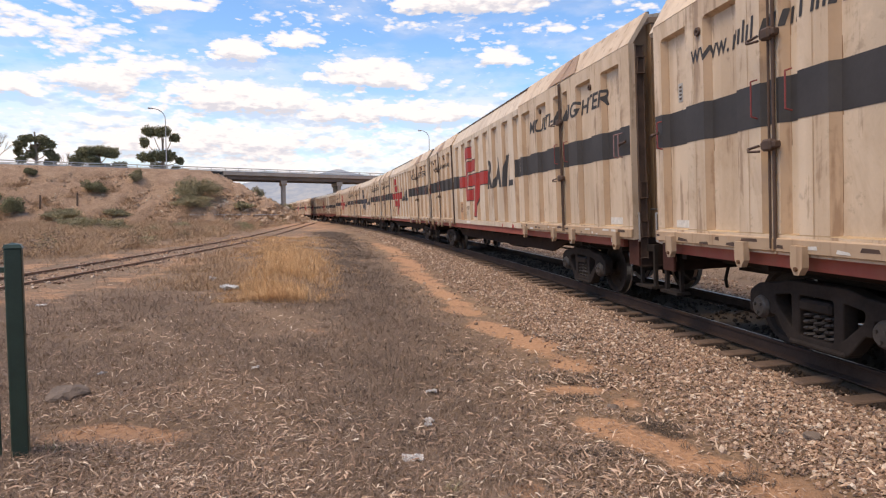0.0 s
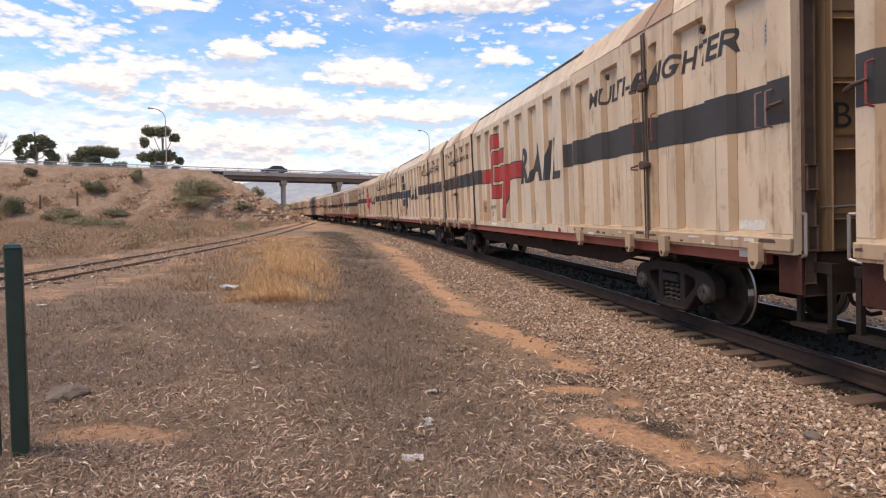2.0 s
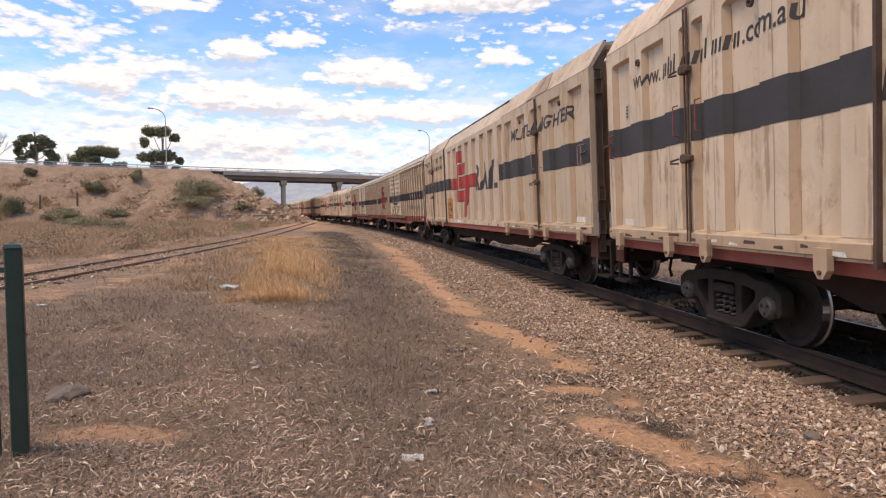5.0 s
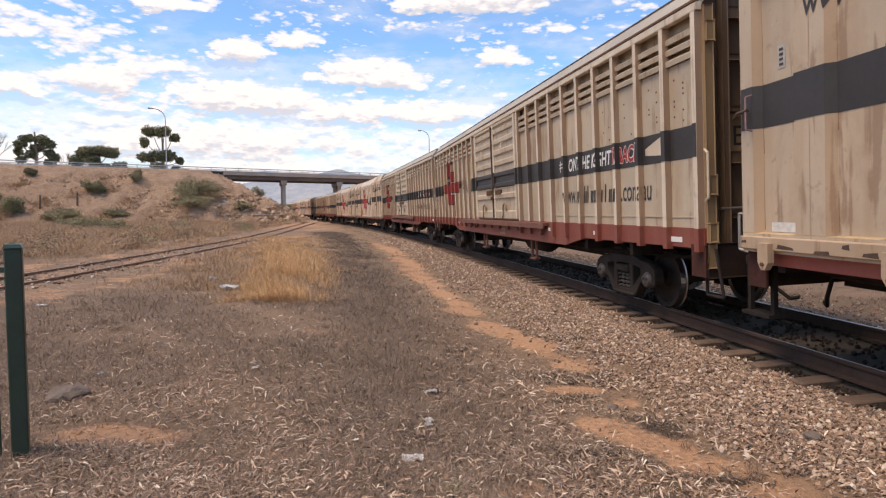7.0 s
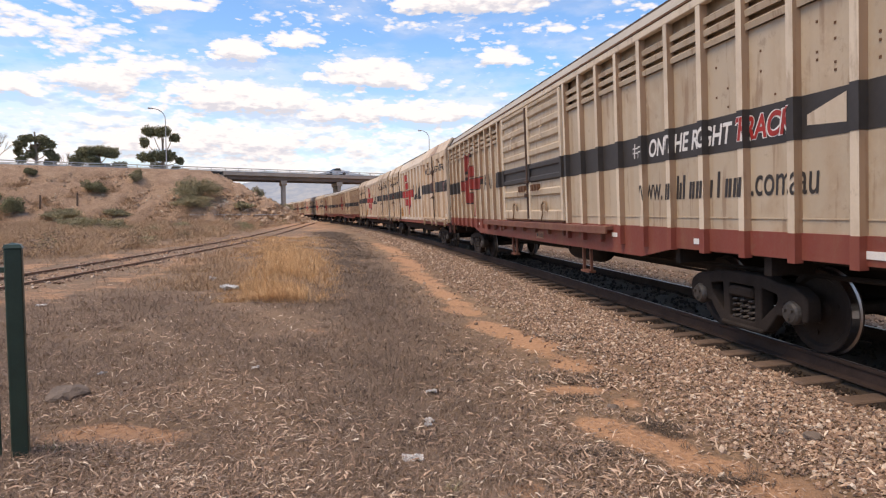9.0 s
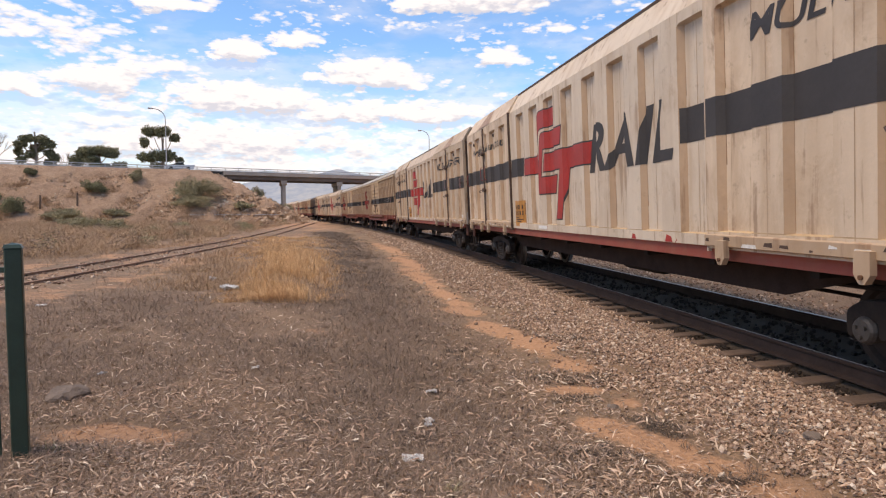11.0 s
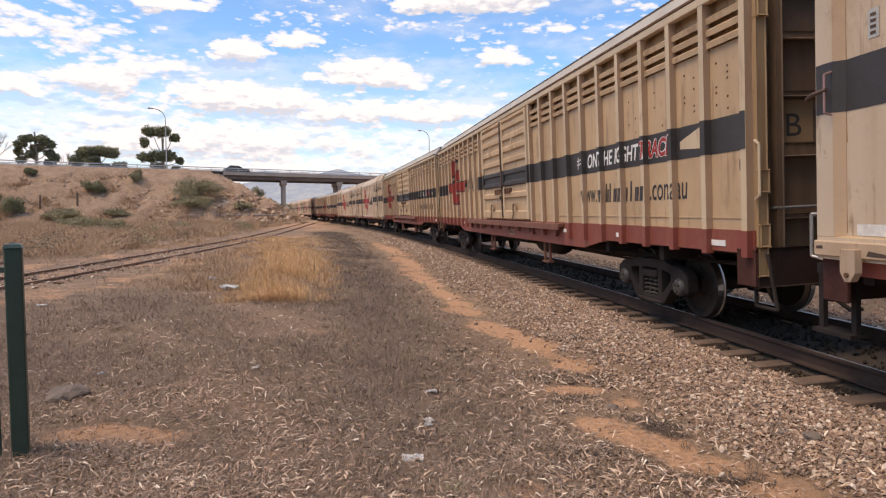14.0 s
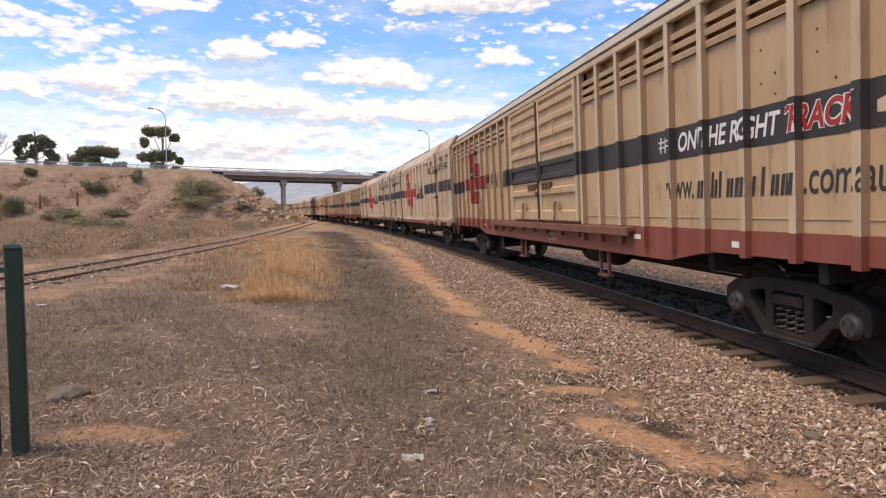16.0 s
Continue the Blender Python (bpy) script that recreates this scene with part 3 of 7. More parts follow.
def painted(shapes, profile, breaks, lift=0.004, y0=1.42, flats_only=False):
    """Flat shapes [(points (a, z), faces, material)] laid on a ribbed side: cut at the ribs' edges and set to their depth."""
    b = Build()
    for pts, faces, mat in shapes:
        bm = bmesh.new()
        vs = [bm.verts.new((p[0], 0, p[1])) for p in pts]
        for f in faces:
            try:
                bm.faces.new([vs[i] for i in f])
            except ValueError:
                pass
        bm.normal_update()
        bmesh.ops.triangulate(bm, faces=bm.faces)
        lo, hi = min(p[0] for p in pts), max(p[0] for p in pts)
        for x in breaks:
            if lo < x < hi:
                bmesh.ops.bisect_plane(bm, geom=bm.verts[:] + bm.edges[:] + bm.faces[:], plane_co=(x, 0, 0), plane_no=(1, 0, 0), dist=1e-5)
        if flats_only:
            steep = []
            for f in bm.faces:
                c = f.calc_center_median().x
                if abs(profile(c + 0.001) - profile(c - 0.001)) > 0.0008:
                    steep.append(f)
            bmesh.ops.delete(bm, geom=steep, context="FACES")
        bm.verts.index_update()
        b.add([(-v.co.x, y0 + profile(v.co.x) + lift, v.co.z) for v in bm.verts], [[v.index for v in f.verts] for f in bm.faces], mat)
        bm.free()
    return b


def quad(a0, a1, z0, z1, slant=0.0):
    return [(a0, z0), (a1, z0), (a1 + slant, z1), (a0 + slant, z1)], [(0, 1, 2, 3)]


# the three strokes of the emblem, as (a, z), on the door vans and on the louvred vans
EMBLEM = [
    [(-3.34, 2.43), (-2.47, 2.43), (-2.35, 2.47), (-2.27, 2.58), (-2.11, 3.26), (-2.07, 3.34), (-1.97, 3.38), (-1.30, 3.38), (-1.21, 3.80), (-2.02, 3.80), (-2.12, 3.76), (-2.18, 3.66), (-2.42, 2.93), (-2.51, 2.86), (-3.22, 2.86)],
    [(-2.17, 1.95), (-0.98, 1.95), (-0.87, 2.36), (-1.93, 2.36), (-1.80, 2.92), (-0.69, 2.92), (-0.58, 3.32), (-1.88, 3.32), (-1.98, 3.29), (-2.04, 3.20), (-2.27, 2.12), (-2.26, 2.01)],
    [(-1.05, 1.41), (-0.68, 1.41), (-0.36, 2.42), (0.70, 2.42), (0.80, 2.86), (-1.73, 2.86), (-1.86, 2.43), (-0.78, 2.43)]]
LOUVRE_EMBLEM = [
    [(-8.48, 2.32), (-7.63, 2.32), (-7.50, 2.36), (-7.42, 2.47), (-7.24, 3.10), (-7.18, 3.19), (-7.08, 3.21), (-6.58, 3.21), (-6.47, 3.57), (-7.10, 3.60), (-7.32, 3.60), (-7.37, 3.50), (-7.60, 2.78), (-7.70, 2.71), (-8.38, 2.71)],
    [(-7.28, 1.85), (-6.50, 1.85), (-6.38, 2.24), (-7.17, 2.26), (-7.03, 2.75), (-6.08, 2.75), (-5.98, 3.14), (-7.04, 3.16), (-7.16, 3.12), (-7.24, 3.02), (-7.47, 2.12), (-7.42, 1.95)],
    [(-6.50, 1.42), (-6.10, 1.42), (-5.85, 2.30), (-4.97, 2.30), (-4.90, 2.70), (-6.88, 2.72), (-7.02, 2.33), (-6.18, 2.32)]]


def grown_outline(poly, d):
    n, out = len(poly), []
    area = sum(poly[i][0] * poly[(i + 1) % n][1] - poly[(i + 1) % n][0] * poly[i][1] for i in range(n))
    sg = 1 if area > 0 else -1
    for i in range(n):
        p, q, r = Vector(poly[i - 1]), Vector(poly[i]), Vector(poly[(i + 1) % n])
        e1, e2 = (q - p).normalized(), (r - q).normalized()
        n1, n2 = Vector((e1.y, -e1.x)) * sg, Vector((e2.y, -e2.x)) * sg
        k = (n1 + n2)
        k = k / max(0.35, k.length_squared / 2) if k.length > 1e-6 else n1
        out.append((q.x + k.x * d, q.y + k.y * d))
    return out


def emblem(strokes):
    """The strokes in red, and the dark edge that each has inside its outline."""
    red, dark = [], []
    for poly in strokes:
        inner = grown_outline(poly, -0.028)
        dark.append((poly, [tuple(range(len(poly)))], 0))
        red.append((inner, [tuple(range(len(inner)))], 0))
    return red, dark


def wheel_profile(r=0.46):
    return [(-0.07, 0.09), (-0.06, 0.12), (-0.02, 0.15), (-0.015, r - 0.1), (-0.05, r - 0.07), (-0.055, r - 0.01), (-0.045, r), (0.045, r + 0.004), (0.055, r + 0.03), (0.075, r + 0.03), (0.08, r - 0.06), (0.03, r - 0.1), (0.025, 0.16), (0.07, 0.12), (0.08, 0.09)]


def rounded(poly, r, n=4):
    """A polygon with its corners cut by short arcs."""
    out = []
    for i, q in enumerate(poly):
        q = Vector(q)
        p, e = Vector(poly[i - 1]), Vector(poly[(i + 1) % len(poly)])
        a, b = q + (p - q).normalized() * min(r, (p - q).length * 0.45), q + (e - q).normalized() * min(r, (e - q).length * 0.45)
        for k in range(n + 1):
            t = k / n
            out.append(a * (1 - t) ** 2 + q * (2 * t * (1 - t)) + b * t ** 2)
    return out


def cast_plate(outline, holes, half_thick, r=0.055, bevel=0.018):
    """A thick plate in the x, z plane with rounded corners, edges and openings."""
    cu = bpy.data.curves.new("casting", "CURVE")
    cu.dimensions, cu.fill_mode, cu.extrude, cu.bevel_depth, cu.bevel_resolution = "2D", "BOTH", half_thick - bevel, bevel, 1
    for poly in (outline, *holes):
        pts = rounded(poly, r)
        sp = cu.splines.new("POLY")
        sp.points.add(len(pts) - 1)
        for p, q in zip(sp.points, pts):
            p.co = (q.x, q.y, 0, 1)
        sp.use_cyclic_u = True
    ob = new("casting", cu)
    me = bpy.data.meshes.new_from_object(ob.evaluated_get(bpy.context.evaluated_depsgraph_get()))
    b = Build().add([(v.co.x, v.co.z, v.co.y) for v in me.vertices], [list(f.vertices) for f in me.polygons])
    bpy.data.objects.remove(ob)
    bpy.data.curves.remove(cu)
    bpy.data.meshes.remove(me)
    return b


def make_bogie(wb=1.76):
    """Three-piece bogie: two cast side frames with coil springs, a bolster, two wheelsets."""
    bogie = Build()
    bogie.box(-0.22, 0.22, -0.95, 0.95, 0.42, 0.72, bev=0.04)
    bogie.tube((0, 0, 0.7), (0, 0, 0.98), 0.25, 16)
    for sy in (-1, 1):
        bogie.box(-0.12, 0.12, sy * 0.5 - 0.12, sy * 0.5 + 0.12, 0.7, 0.95)
    root = part("bogie", bogie, BOGIE_GREY, label="grimy black three-piece bogie")
    h = wb / 2
    # side frame: one casting with hoods over the axle boxes, two rounded windows and the spring nest
    half_top = [(0.0, 0.80), (0.42, 0.80), (h - 0.22, 0.74), (h + 0.04, 0.72), (h + 0.21, 0.62), (h + 0.21, 0.40), (h + 0.15, 0.38), (h + 0.14, 0.57), (h - 0.15, 0.57), (h - 0.16, 0.40), (h - 0.24, 0.42), (0.42, 0.17), (0.0, 0.17)]
    outline = half_top + [(-x, z) for x, z in reversed(half_top[1:-1])]
    holes = [[(-0.26, 0.23), (-0.26, 0.69), (0.26, 0.69), (0.26, 0.23)]]
    for sg in (-1, 1):
        holes.append([(sg * 0.355, 0.27), (sg * 0.355, 0.69), (sg * (h - 0.22), 0.64), (sg * (h - 0.23), 0.52)])
    fr = cast_plate(outline, holes, 0.085)
    fr.box(-0.23, 0.23, -0.10, 0.11, 0.52, 0.64, bev=0.025)
    fr.box(-0.40, 0.40, -0.11, 0.11, 0.13, 0.19, bev=0.02)
    frame_me = fr.mesh("side_frame", BOGIE_DUST)
    spring_me = Build()
    pts = []
    for i in range(25):
        a = i / 24 * 2 * math.pi * 3.5
        pts.append((0.075 * math.cos(a), 0.075 * math.sin(a), 0.25 + 0.24 * i / 24))
    spring_me.bent(pts, 0.021, 4)
    spring_me = spring_me.mesh("spring", SPRING_STEEL)
    cap = Build()
    cap.lathe([(-0.10, 0.13), (0.02, 0.135), (0.05, 0.12), (0.07, 0.10), (0.075, 0.0)], n=20)
    for i in range(3):
        a = i * 2.09 + 0.5
        cap.tube((0.06 * math.cos(a), 0.07, 0.06 * math.sin(a)), (0.06 * math.cos(a), 0.095, 0.06 * math.sin(a)), 0.02, 6)
    cap_me = cap.mesh("axle_box", [AXLE_STEEL])
    for sy in (1, -1):
        f = part("side_frame", frame_me, None, root, loc=(0, sy * 1.0, 0))
        for x in (-0.15, 0.0, 0.15):
            part("spring", spring_me, None, f, loc=(x, 0.0, 0))
    axle = Build()
    for sy in (-1, 1):
        prof = [(sy * (o + 0.72) * 1.0, r) for o, r in [(-p[0], p[1]) for p in wheel_profile()]]
        axle.lathe(prof, n=36)
        axle.m[-36 * 8:-36 * 6] = [0] * 72
    n = 36
    for k in range(len(axle.m)):
        seg = (k // n) % 14
        if seg in (6, 7, 9):
            axle.m[k] = 1
    axle.tube((0, -0.9, 0), (0, 0.9, 0), 0.085, 14)
    for i in range(3):
        a = i * 2.094
        for sy in (-1, 1):
            axle.tube((0.25 * math.cos(a), sy * 0.742, 0.25 * math.sin(a)), (0.25 * math.cos(a), sy * 0.752, 0.25 * math.sin(a)), 0.03, 8)
    axle_me = axle.mesh("wheelset", [WHEEL_STEEL, TREAD_STEEL])
    for s in (-1, 1):
        part("wheelset", axle_me, None, root, "dark steel wheelset with bright flange rims", loc=(s * h, 0, 0.46))
        for sy in (1, -1):
            part("axle_box", cap_me, None, root, "dull steel axle box cover", loc=(s * h, sy * 1.06, 0.46), rot=(0, 0, 0 if sy > 0 else 180))
    return root


def ribbed_profile(spans, depth=-0.085, slope=0.06):
    """A side whose given spans (a0, a1) are pressed in; returns depth(a) and the places where it bends."""
    brk = []
    for a0, a1 in spans:
        brk += [(a0, 0), (a0 + slope, depth), (a1 - slope, depth), (a1, 0)]
    brk.sort()
    xs, ys = [p[0] for p in brk], [p[1] for p in brk]

    def prof(a):
        return float(np.interp(a, xs, ys)) if xs else 0.0
    return prof, xs


def pressed_panel(a0, a1, z0, z1, zi0, zi1, prof, brk, y0, thick, mat=0, b=None):
    """A panel with pressed-in spans between zi0 and zi1, given thickness."""
    b = b or Build()
    xs = sorted({a0, a1, *[x for x in brk if a0 < x < a1]})
    zs = [z0, zi0, zi0 + 0.012, zi1 - 0.03, zi1, z1]
    p, f = [], []
    for z in zs:
        inside = zi0 + 0.005 < z < zi1 - 0.01
        for x in xs:
            p.append((-x, y0 + (prof(x) if inside else 0.0), z))
    n = len(xs)
    for k in range(len(zs) - 1):
        for i in range(n - 1):
            f.append((k * n + i, k * n + i + 1, (k + 1) * n + i + 1, (k + 1) * n + i))
    o = len(p)
    yb = y0 - thick
    p += [(-a0, yb, z0), (-a1, yb, z0), (-a1, yb, z1), (-a0, yb, z1)]
    f.append((o, o + 1, o + 2, o + 3))
    last = (len(zs) - 1) * n
    f += [tuple([o + 1, o] + list(range(n))), tuple([o + 3, o + 2] + [last + i for i in range(n - 1, -1, -1)])]
    f += [tuple([o, o + 3] + [k * n for k in range(len(zs) - 1, -1, -1)]), tuple([o + 2, o + 1] + [k * n + n - 1 for k in range(len(zs))])]
    o_m = len(b.m)
    b.add(p, f, mat)
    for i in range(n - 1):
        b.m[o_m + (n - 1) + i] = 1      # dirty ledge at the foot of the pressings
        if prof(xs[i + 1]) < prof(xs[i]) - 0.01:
            b.m[o_m + 2 * (n - 1) + i] = 2      # camera-facing flank: rust tint and shade put into the colour
    return b


def roof_loft(half, y_e, z_e, y_t, z_t, z_c, thick=0.05):
    sec = [(y_e, z_e), (y_t, z_t), (y_t * 0.5, z_t + (z_c - z_t) * 0.8), (0, z_c), (-y_t * 0.5, z_t + (z_c - z_t) * 0.8), (-y_t, z_t), (-y_e, z_e)]
    inner = [(y * 0.97, z - thick) for y, z in reversed(sec)]
    return Build().loft([[(x, y, z) for y, z in sec + inner] for x in (-half, half)])


def underframe(w, half, mat, zt, depth=0.22, fish=0.25, y_out=1.38):
    """Side sills that deepen in the middle, a centre sill, cross members, and draw gear."""
    for sy in (1, -1):
        b = Build()
        o = [(-half, zt), (half, zt), (half, zt - depth), (5.6, zt - depth), (4.6, zt - depth - fish), (-4.6, zt - depth - fish), (-5.6, zt - depth), (-half, zt - depth)]
        b.loft([[(x, y, z) for x, z in o] for y in (sy * (y_out - 0.08), sy * y_out)])
        part("side_sill", b, mat, w)
    b = Build().box(-half - 0.1, half + 0.1, -0.25, 0.25, zt - 0.5, zt - 0.05)
    for x in np.linspace(-half + 0.3, half - 0.3, 12):
        b.box(x - 0.06, x + 0.06, -1.3, 1.3, zt - 0.25, zt - 0.02)
    part("centre_sill", b, BOGIE_GREY, w)
    for s in (-1, 1):
        c = Build().box(s * half, s * (half + 0.28), -0.14, 0.14, 0.74, 0.98, bev=0.02)
        c.box(s * (half + 0.2), s * (half + 0.40), -0.13, 0.16, 0.70, 1.02, bev=0.04)
        part("coupler", c, BOGIE_GREY, w)
        hose = [(s * (half + 0.02), 0.45, 0.8), (s * (half + 0.12), 0.45, 0.55), (s * (half + 0.25), 0.35, 0.42), (s * (half + 0.35), 0.3, 0.45)]
        part("brake_hose", Build().bent(hose, 0.025), BOGIE_GREY, w)


# ---------------------------------------------------------------- ribbed van with doors at both ends
A_END = (10.38, 10.0)          # how far the body reaches towards either end
DOORS = [(4.52, 7.43), (7.47, A_END[0] - 0.01), (-7.37, -4.52), (-A_END[1] + 0.01, -7.41)]
DOOR_SPANS = [((4.75, 5.40), (5.87, 6.52), (6.99, 7.38)), ((7.52, 7.77), (8.20, 8.89), (9.33, 10.02)), ((-7.32, -7.05), (-6.65, -5.98), (-5.55, -4.88)), ((-9.78, -9.12), (-8.71, -8.03), (-7.62, -7.46))]
DOOR_SEAMS = ((5.63, 6.76), (7.98, 9.10), (-6.85, -5.77), (-8.91, -7.83))


def letters(w, text, a0, z0, h, width, shear, prof, brk, y0, mat, weight=0.0, label=""):
    """Lettering painted on the side, one part for each word's letter."""
    p, f = text_mesh(text, h, width, shear, weight)
    part("lettering", painted([([(x + a0, z + z0) for x, z in p], f, 0)], prof, brk, 0.005, y0, y0 < 1), mat, w, label or "painted lettering")


def web_address(w, a0, a1, z0, h, prof, brk, y0):
    """www, then the firm's name as bars, then the ending."""
    q = (a1 - a0) / 22
    letters(w, "www.", a0, z0, h * 0.72, q * 4.2, 0.1, prof, brk, y0, DARK_STRIPE, 0.002)
    shapes = []
    for i in range(12):
        x = a0 + q * (4.6 + i * 0.93)
        st, top = 0.17 * h, z0 + h * (1.0 if i in (2, 3, 8) else 0.70)
        shapes.append((*quad(x, x + st, z0, top, 0.03), 0))
        if i not in (3, 7, 8):
            shapes.append((*quad(x + q * 0.42, x + q * 0.42 + st, z0, z0 + h * 0.70, 0.025), 0))
    tagged(part("lettering_bar", painted(shapes, prof, brk, 0.005, y0, y0 < 1), DARK_STRIPE, w), kind="stuff")
    letters(w, ".com.au", a0 + q * 15.9, z0, h * 0.72, q * 6.1, 0.1, prof, brk, y0, DARK_STRIPE, 0.002)


def rust_runs(spans, prof, brk, y0, z0, z1, seed):
    """Narrow rust-brown runs of uneven length down the pressed edges."""
    r = random.Random(seed)
    shapes = []
    for a0, a1 in spans:
        for e, g in ((a0 + 0.06, 1), (a1 - 0.06, -1)):
            z = z0 + 0.02
            while z < z1 - 0.3:
                ln, wd = r.uniform(0.2, 0.9), r.uniform(0.006, 0.022)
                if r.random() < 0.75:
                    shapes.append(([(e, z), (e + g * wd, z), (e + g * wd * r.uniform(0.1, 0.6), min(z + ln, z1 - 0.06)), (e, min(z + ln, z1 - 0.06))], [(0, 1, 2, 3)], 0))
                z += ln
    return painted(shapes, prof, brk, 0.002, y0)


def seams(places, z0, z1, prof, brk, y0):
    """Thin dark weld lines down a side."""
    return painted([(*quad(a - 0.006, a + 0.006, z0, z1), 0) for a in places], prof, brk, 0.0025, y0)


def end_wall(w, s, half, zb, ze, top, mat, post):
    """Framed end: recessed panels between corner posts and cross rails."""
    o = [(-1.36, zb), (1.36, zb), (1.36, ze), (1.08, top), (-1.08, top), (-1.36, ze)]
    part("end_wall", Build().loft([[(s * x, y, z) for y, z in o] for x in (half - 0.18, half - 0.13)]), mat, w, "rusty brown end wall with rails")
    for z, h in ((1.50, 0.03), (2.24, 0.07), (2.86, 0.03), (3.50, 0.04), (4.05, 0.07)):
        part("end_rail", Build().box(s * (half - 0.13), s * (half - 0.05), -1.0, 1.0, z - h, z + h, bev=0.012), mat, w)
    for y in (-1.05, 1.05):
        part("end_stanchion", Build().box(s * (half - 0.14), s * (half - 0.01), y - 0.04, y + 0.04, 0.95, top - 0.12, bev=0.012), mat, w)
    for y in (-1.26, 1.26):
        part("corner_post", Build().box(s * (half - 0.12), s * (half + 0.03), y - 0.02, y + 0.10, 0.85, ze - 0.02, bev=0.012), post, w, "rusty corner post")
        for z in (1.3, 1.9, 3.8):
            part("hinge", Build().box(s * (half - 0.02), s * (half + 0.06), y - 0.02, y + 0.09, z - 0.12, z + 0.12, bev=0.015), LOCK_STEEL if post is POST_RUST else post, w)
    part("end_bar", Build().tube((s * (half - 0.02), -1.0, 1.60), (s * (half - 0.02), 1.15, 1.60), 0.018, 6), BARE_STEEL, w)
    part("sign_panel", Build().box(s * (half - 0.132), s * (half - 0.126), -s * 0.76 - 0.22, -s * 0.76 + 0.22, 2.33, 2.80), END_TAN, w)
    p, f = text_mesh("B", 0.25, 0.19)
    part("lettering", Build().add([(s * (half - 0.122), -s * (0.88 - x), z + 2.40) for x, z in p], f), DARK_STRIPE, w)
    part("headstock", Build().box(s * (half - 0.06), s * (half + 0.02), -1.36, 1.36, 0.72, 1.16, bev=0.015), DARK_SILL, w, "grimy headstock")
    for y in (-1.37, 1.37):
        part("corner_plate", Build().box(s * (half - 0.30), s * (half + 0.015), y - 0.02, y + 0.02, 0.74, 1.14, bev=0.008), PLATE_BROWN, w)


def under_gear(w, tank=1.2):
    """Air reservoir, brake cylinder, levers and pipes under the floor."""
    t = Build().lathe([(-0.85, 0.02), (-0.83, 0.16), (-0.74, 0.24), (-0.6, 0.27), (0.6, 0.27), (0.74, 0.24), (0.83, 0.16), (0.85, 0.02)], axis="X", n=18, centre=(-tank, 0.55, 0.76))
    part("air_tank", t, BOGIE_GREY, w, smooth=True)
    for x in (-tank - 0.5, -tank + 0.5):
        part("tank_strap", Build().box(x - 0.03, x + 0.03, 0.26, 0.84, 0.72, 1.05), BOGIE_GREY, w)
    c = Build().lathe([(-0.3, 0.02), (-0.3, 0.17), (0.15, 0.19), (0.2, 0.1), (0.5, 0.04)], axis="X", n=16, centre=(1.4, -0.3, 0.72))
    part("brake_cylinder", c, BOGIE_GREY, w)
    part("brake_pipe", Build().bent([(-9.5, 0.75, 0.86), (-5.5, 0.8, 0.80), (5.5, 0.8, 0.80), (9.5, 0.75, 0.86)], 0.03), BOGIE_GREY, w)
    part("brake_rod", Build().bent([(-6.2, 0.1, 0.55), (-0.5, 0.2, 0.62), (6.2, 0.1, 0.55)], 0.025), BOGIE_GREY, w)


def data_plate(w, a0, a1, z0, z1, mat, prof, brk):
    """Plate with a warning sign, lettered with bars."""
    k, h = a1 - a0, z1 - z0
    plate = part("plate", painted([(*quad(a0, a1, z0, z1), 0)], prof, brk, 0.005), mat, w, "orange data plate with faded markings")
    for f, hh, n, wd in ((0.66, 0.17, 4, 0.42), (0.43, 0.17, 5, 0.46), (0.32, 0.035, 1, 0.26), (0.24, 0.035, 1, 0.38), (0.16, 0.035, 1, 0.30)):
        q = k * wd / n
        for i in range(n):
            x, z = a0 + 0.07 * k + i * q, z0 + f * h
            if n == 1:
                part("marking", painted([(*quad(x, x + q, z, z + hh * h), 0)], prof, brk, 0.009), LOCK_STEEL, plate)
            else:
                for x0, x1 in ((x, x + q * 0.2), (x + q * 0.46, x + q * 0.66)):
                    part("marking", painted([(*quad(x0, x1, z, z + hh * h), 0)], prof, brk, 0.009), DARK_STRIPE, plate)
    c, e, f = a0 + 0.62 * k, a0 + 0.92 * k, 0.028
    zl, zh = z0 + 0.46 * h, z0 + 0.90 * h
    tri = [(c + 0.05, zl + 0.06), (e - 0.05, zl + 0.06), ((c + e) / 2, zh - 0.06)]
    for sh in (quad(c, e, zl, zl + f), quad(c, e, zh - f, zh), quad(c, c + f, zl + f, zh - f), quad(e - f, e, zl + f, zh - f), (tri, [(0, 1, 2)])):
        part("sign", painted([(*sh, 0)], prof, brk, 0.009), LOCK_STEEL, plate)


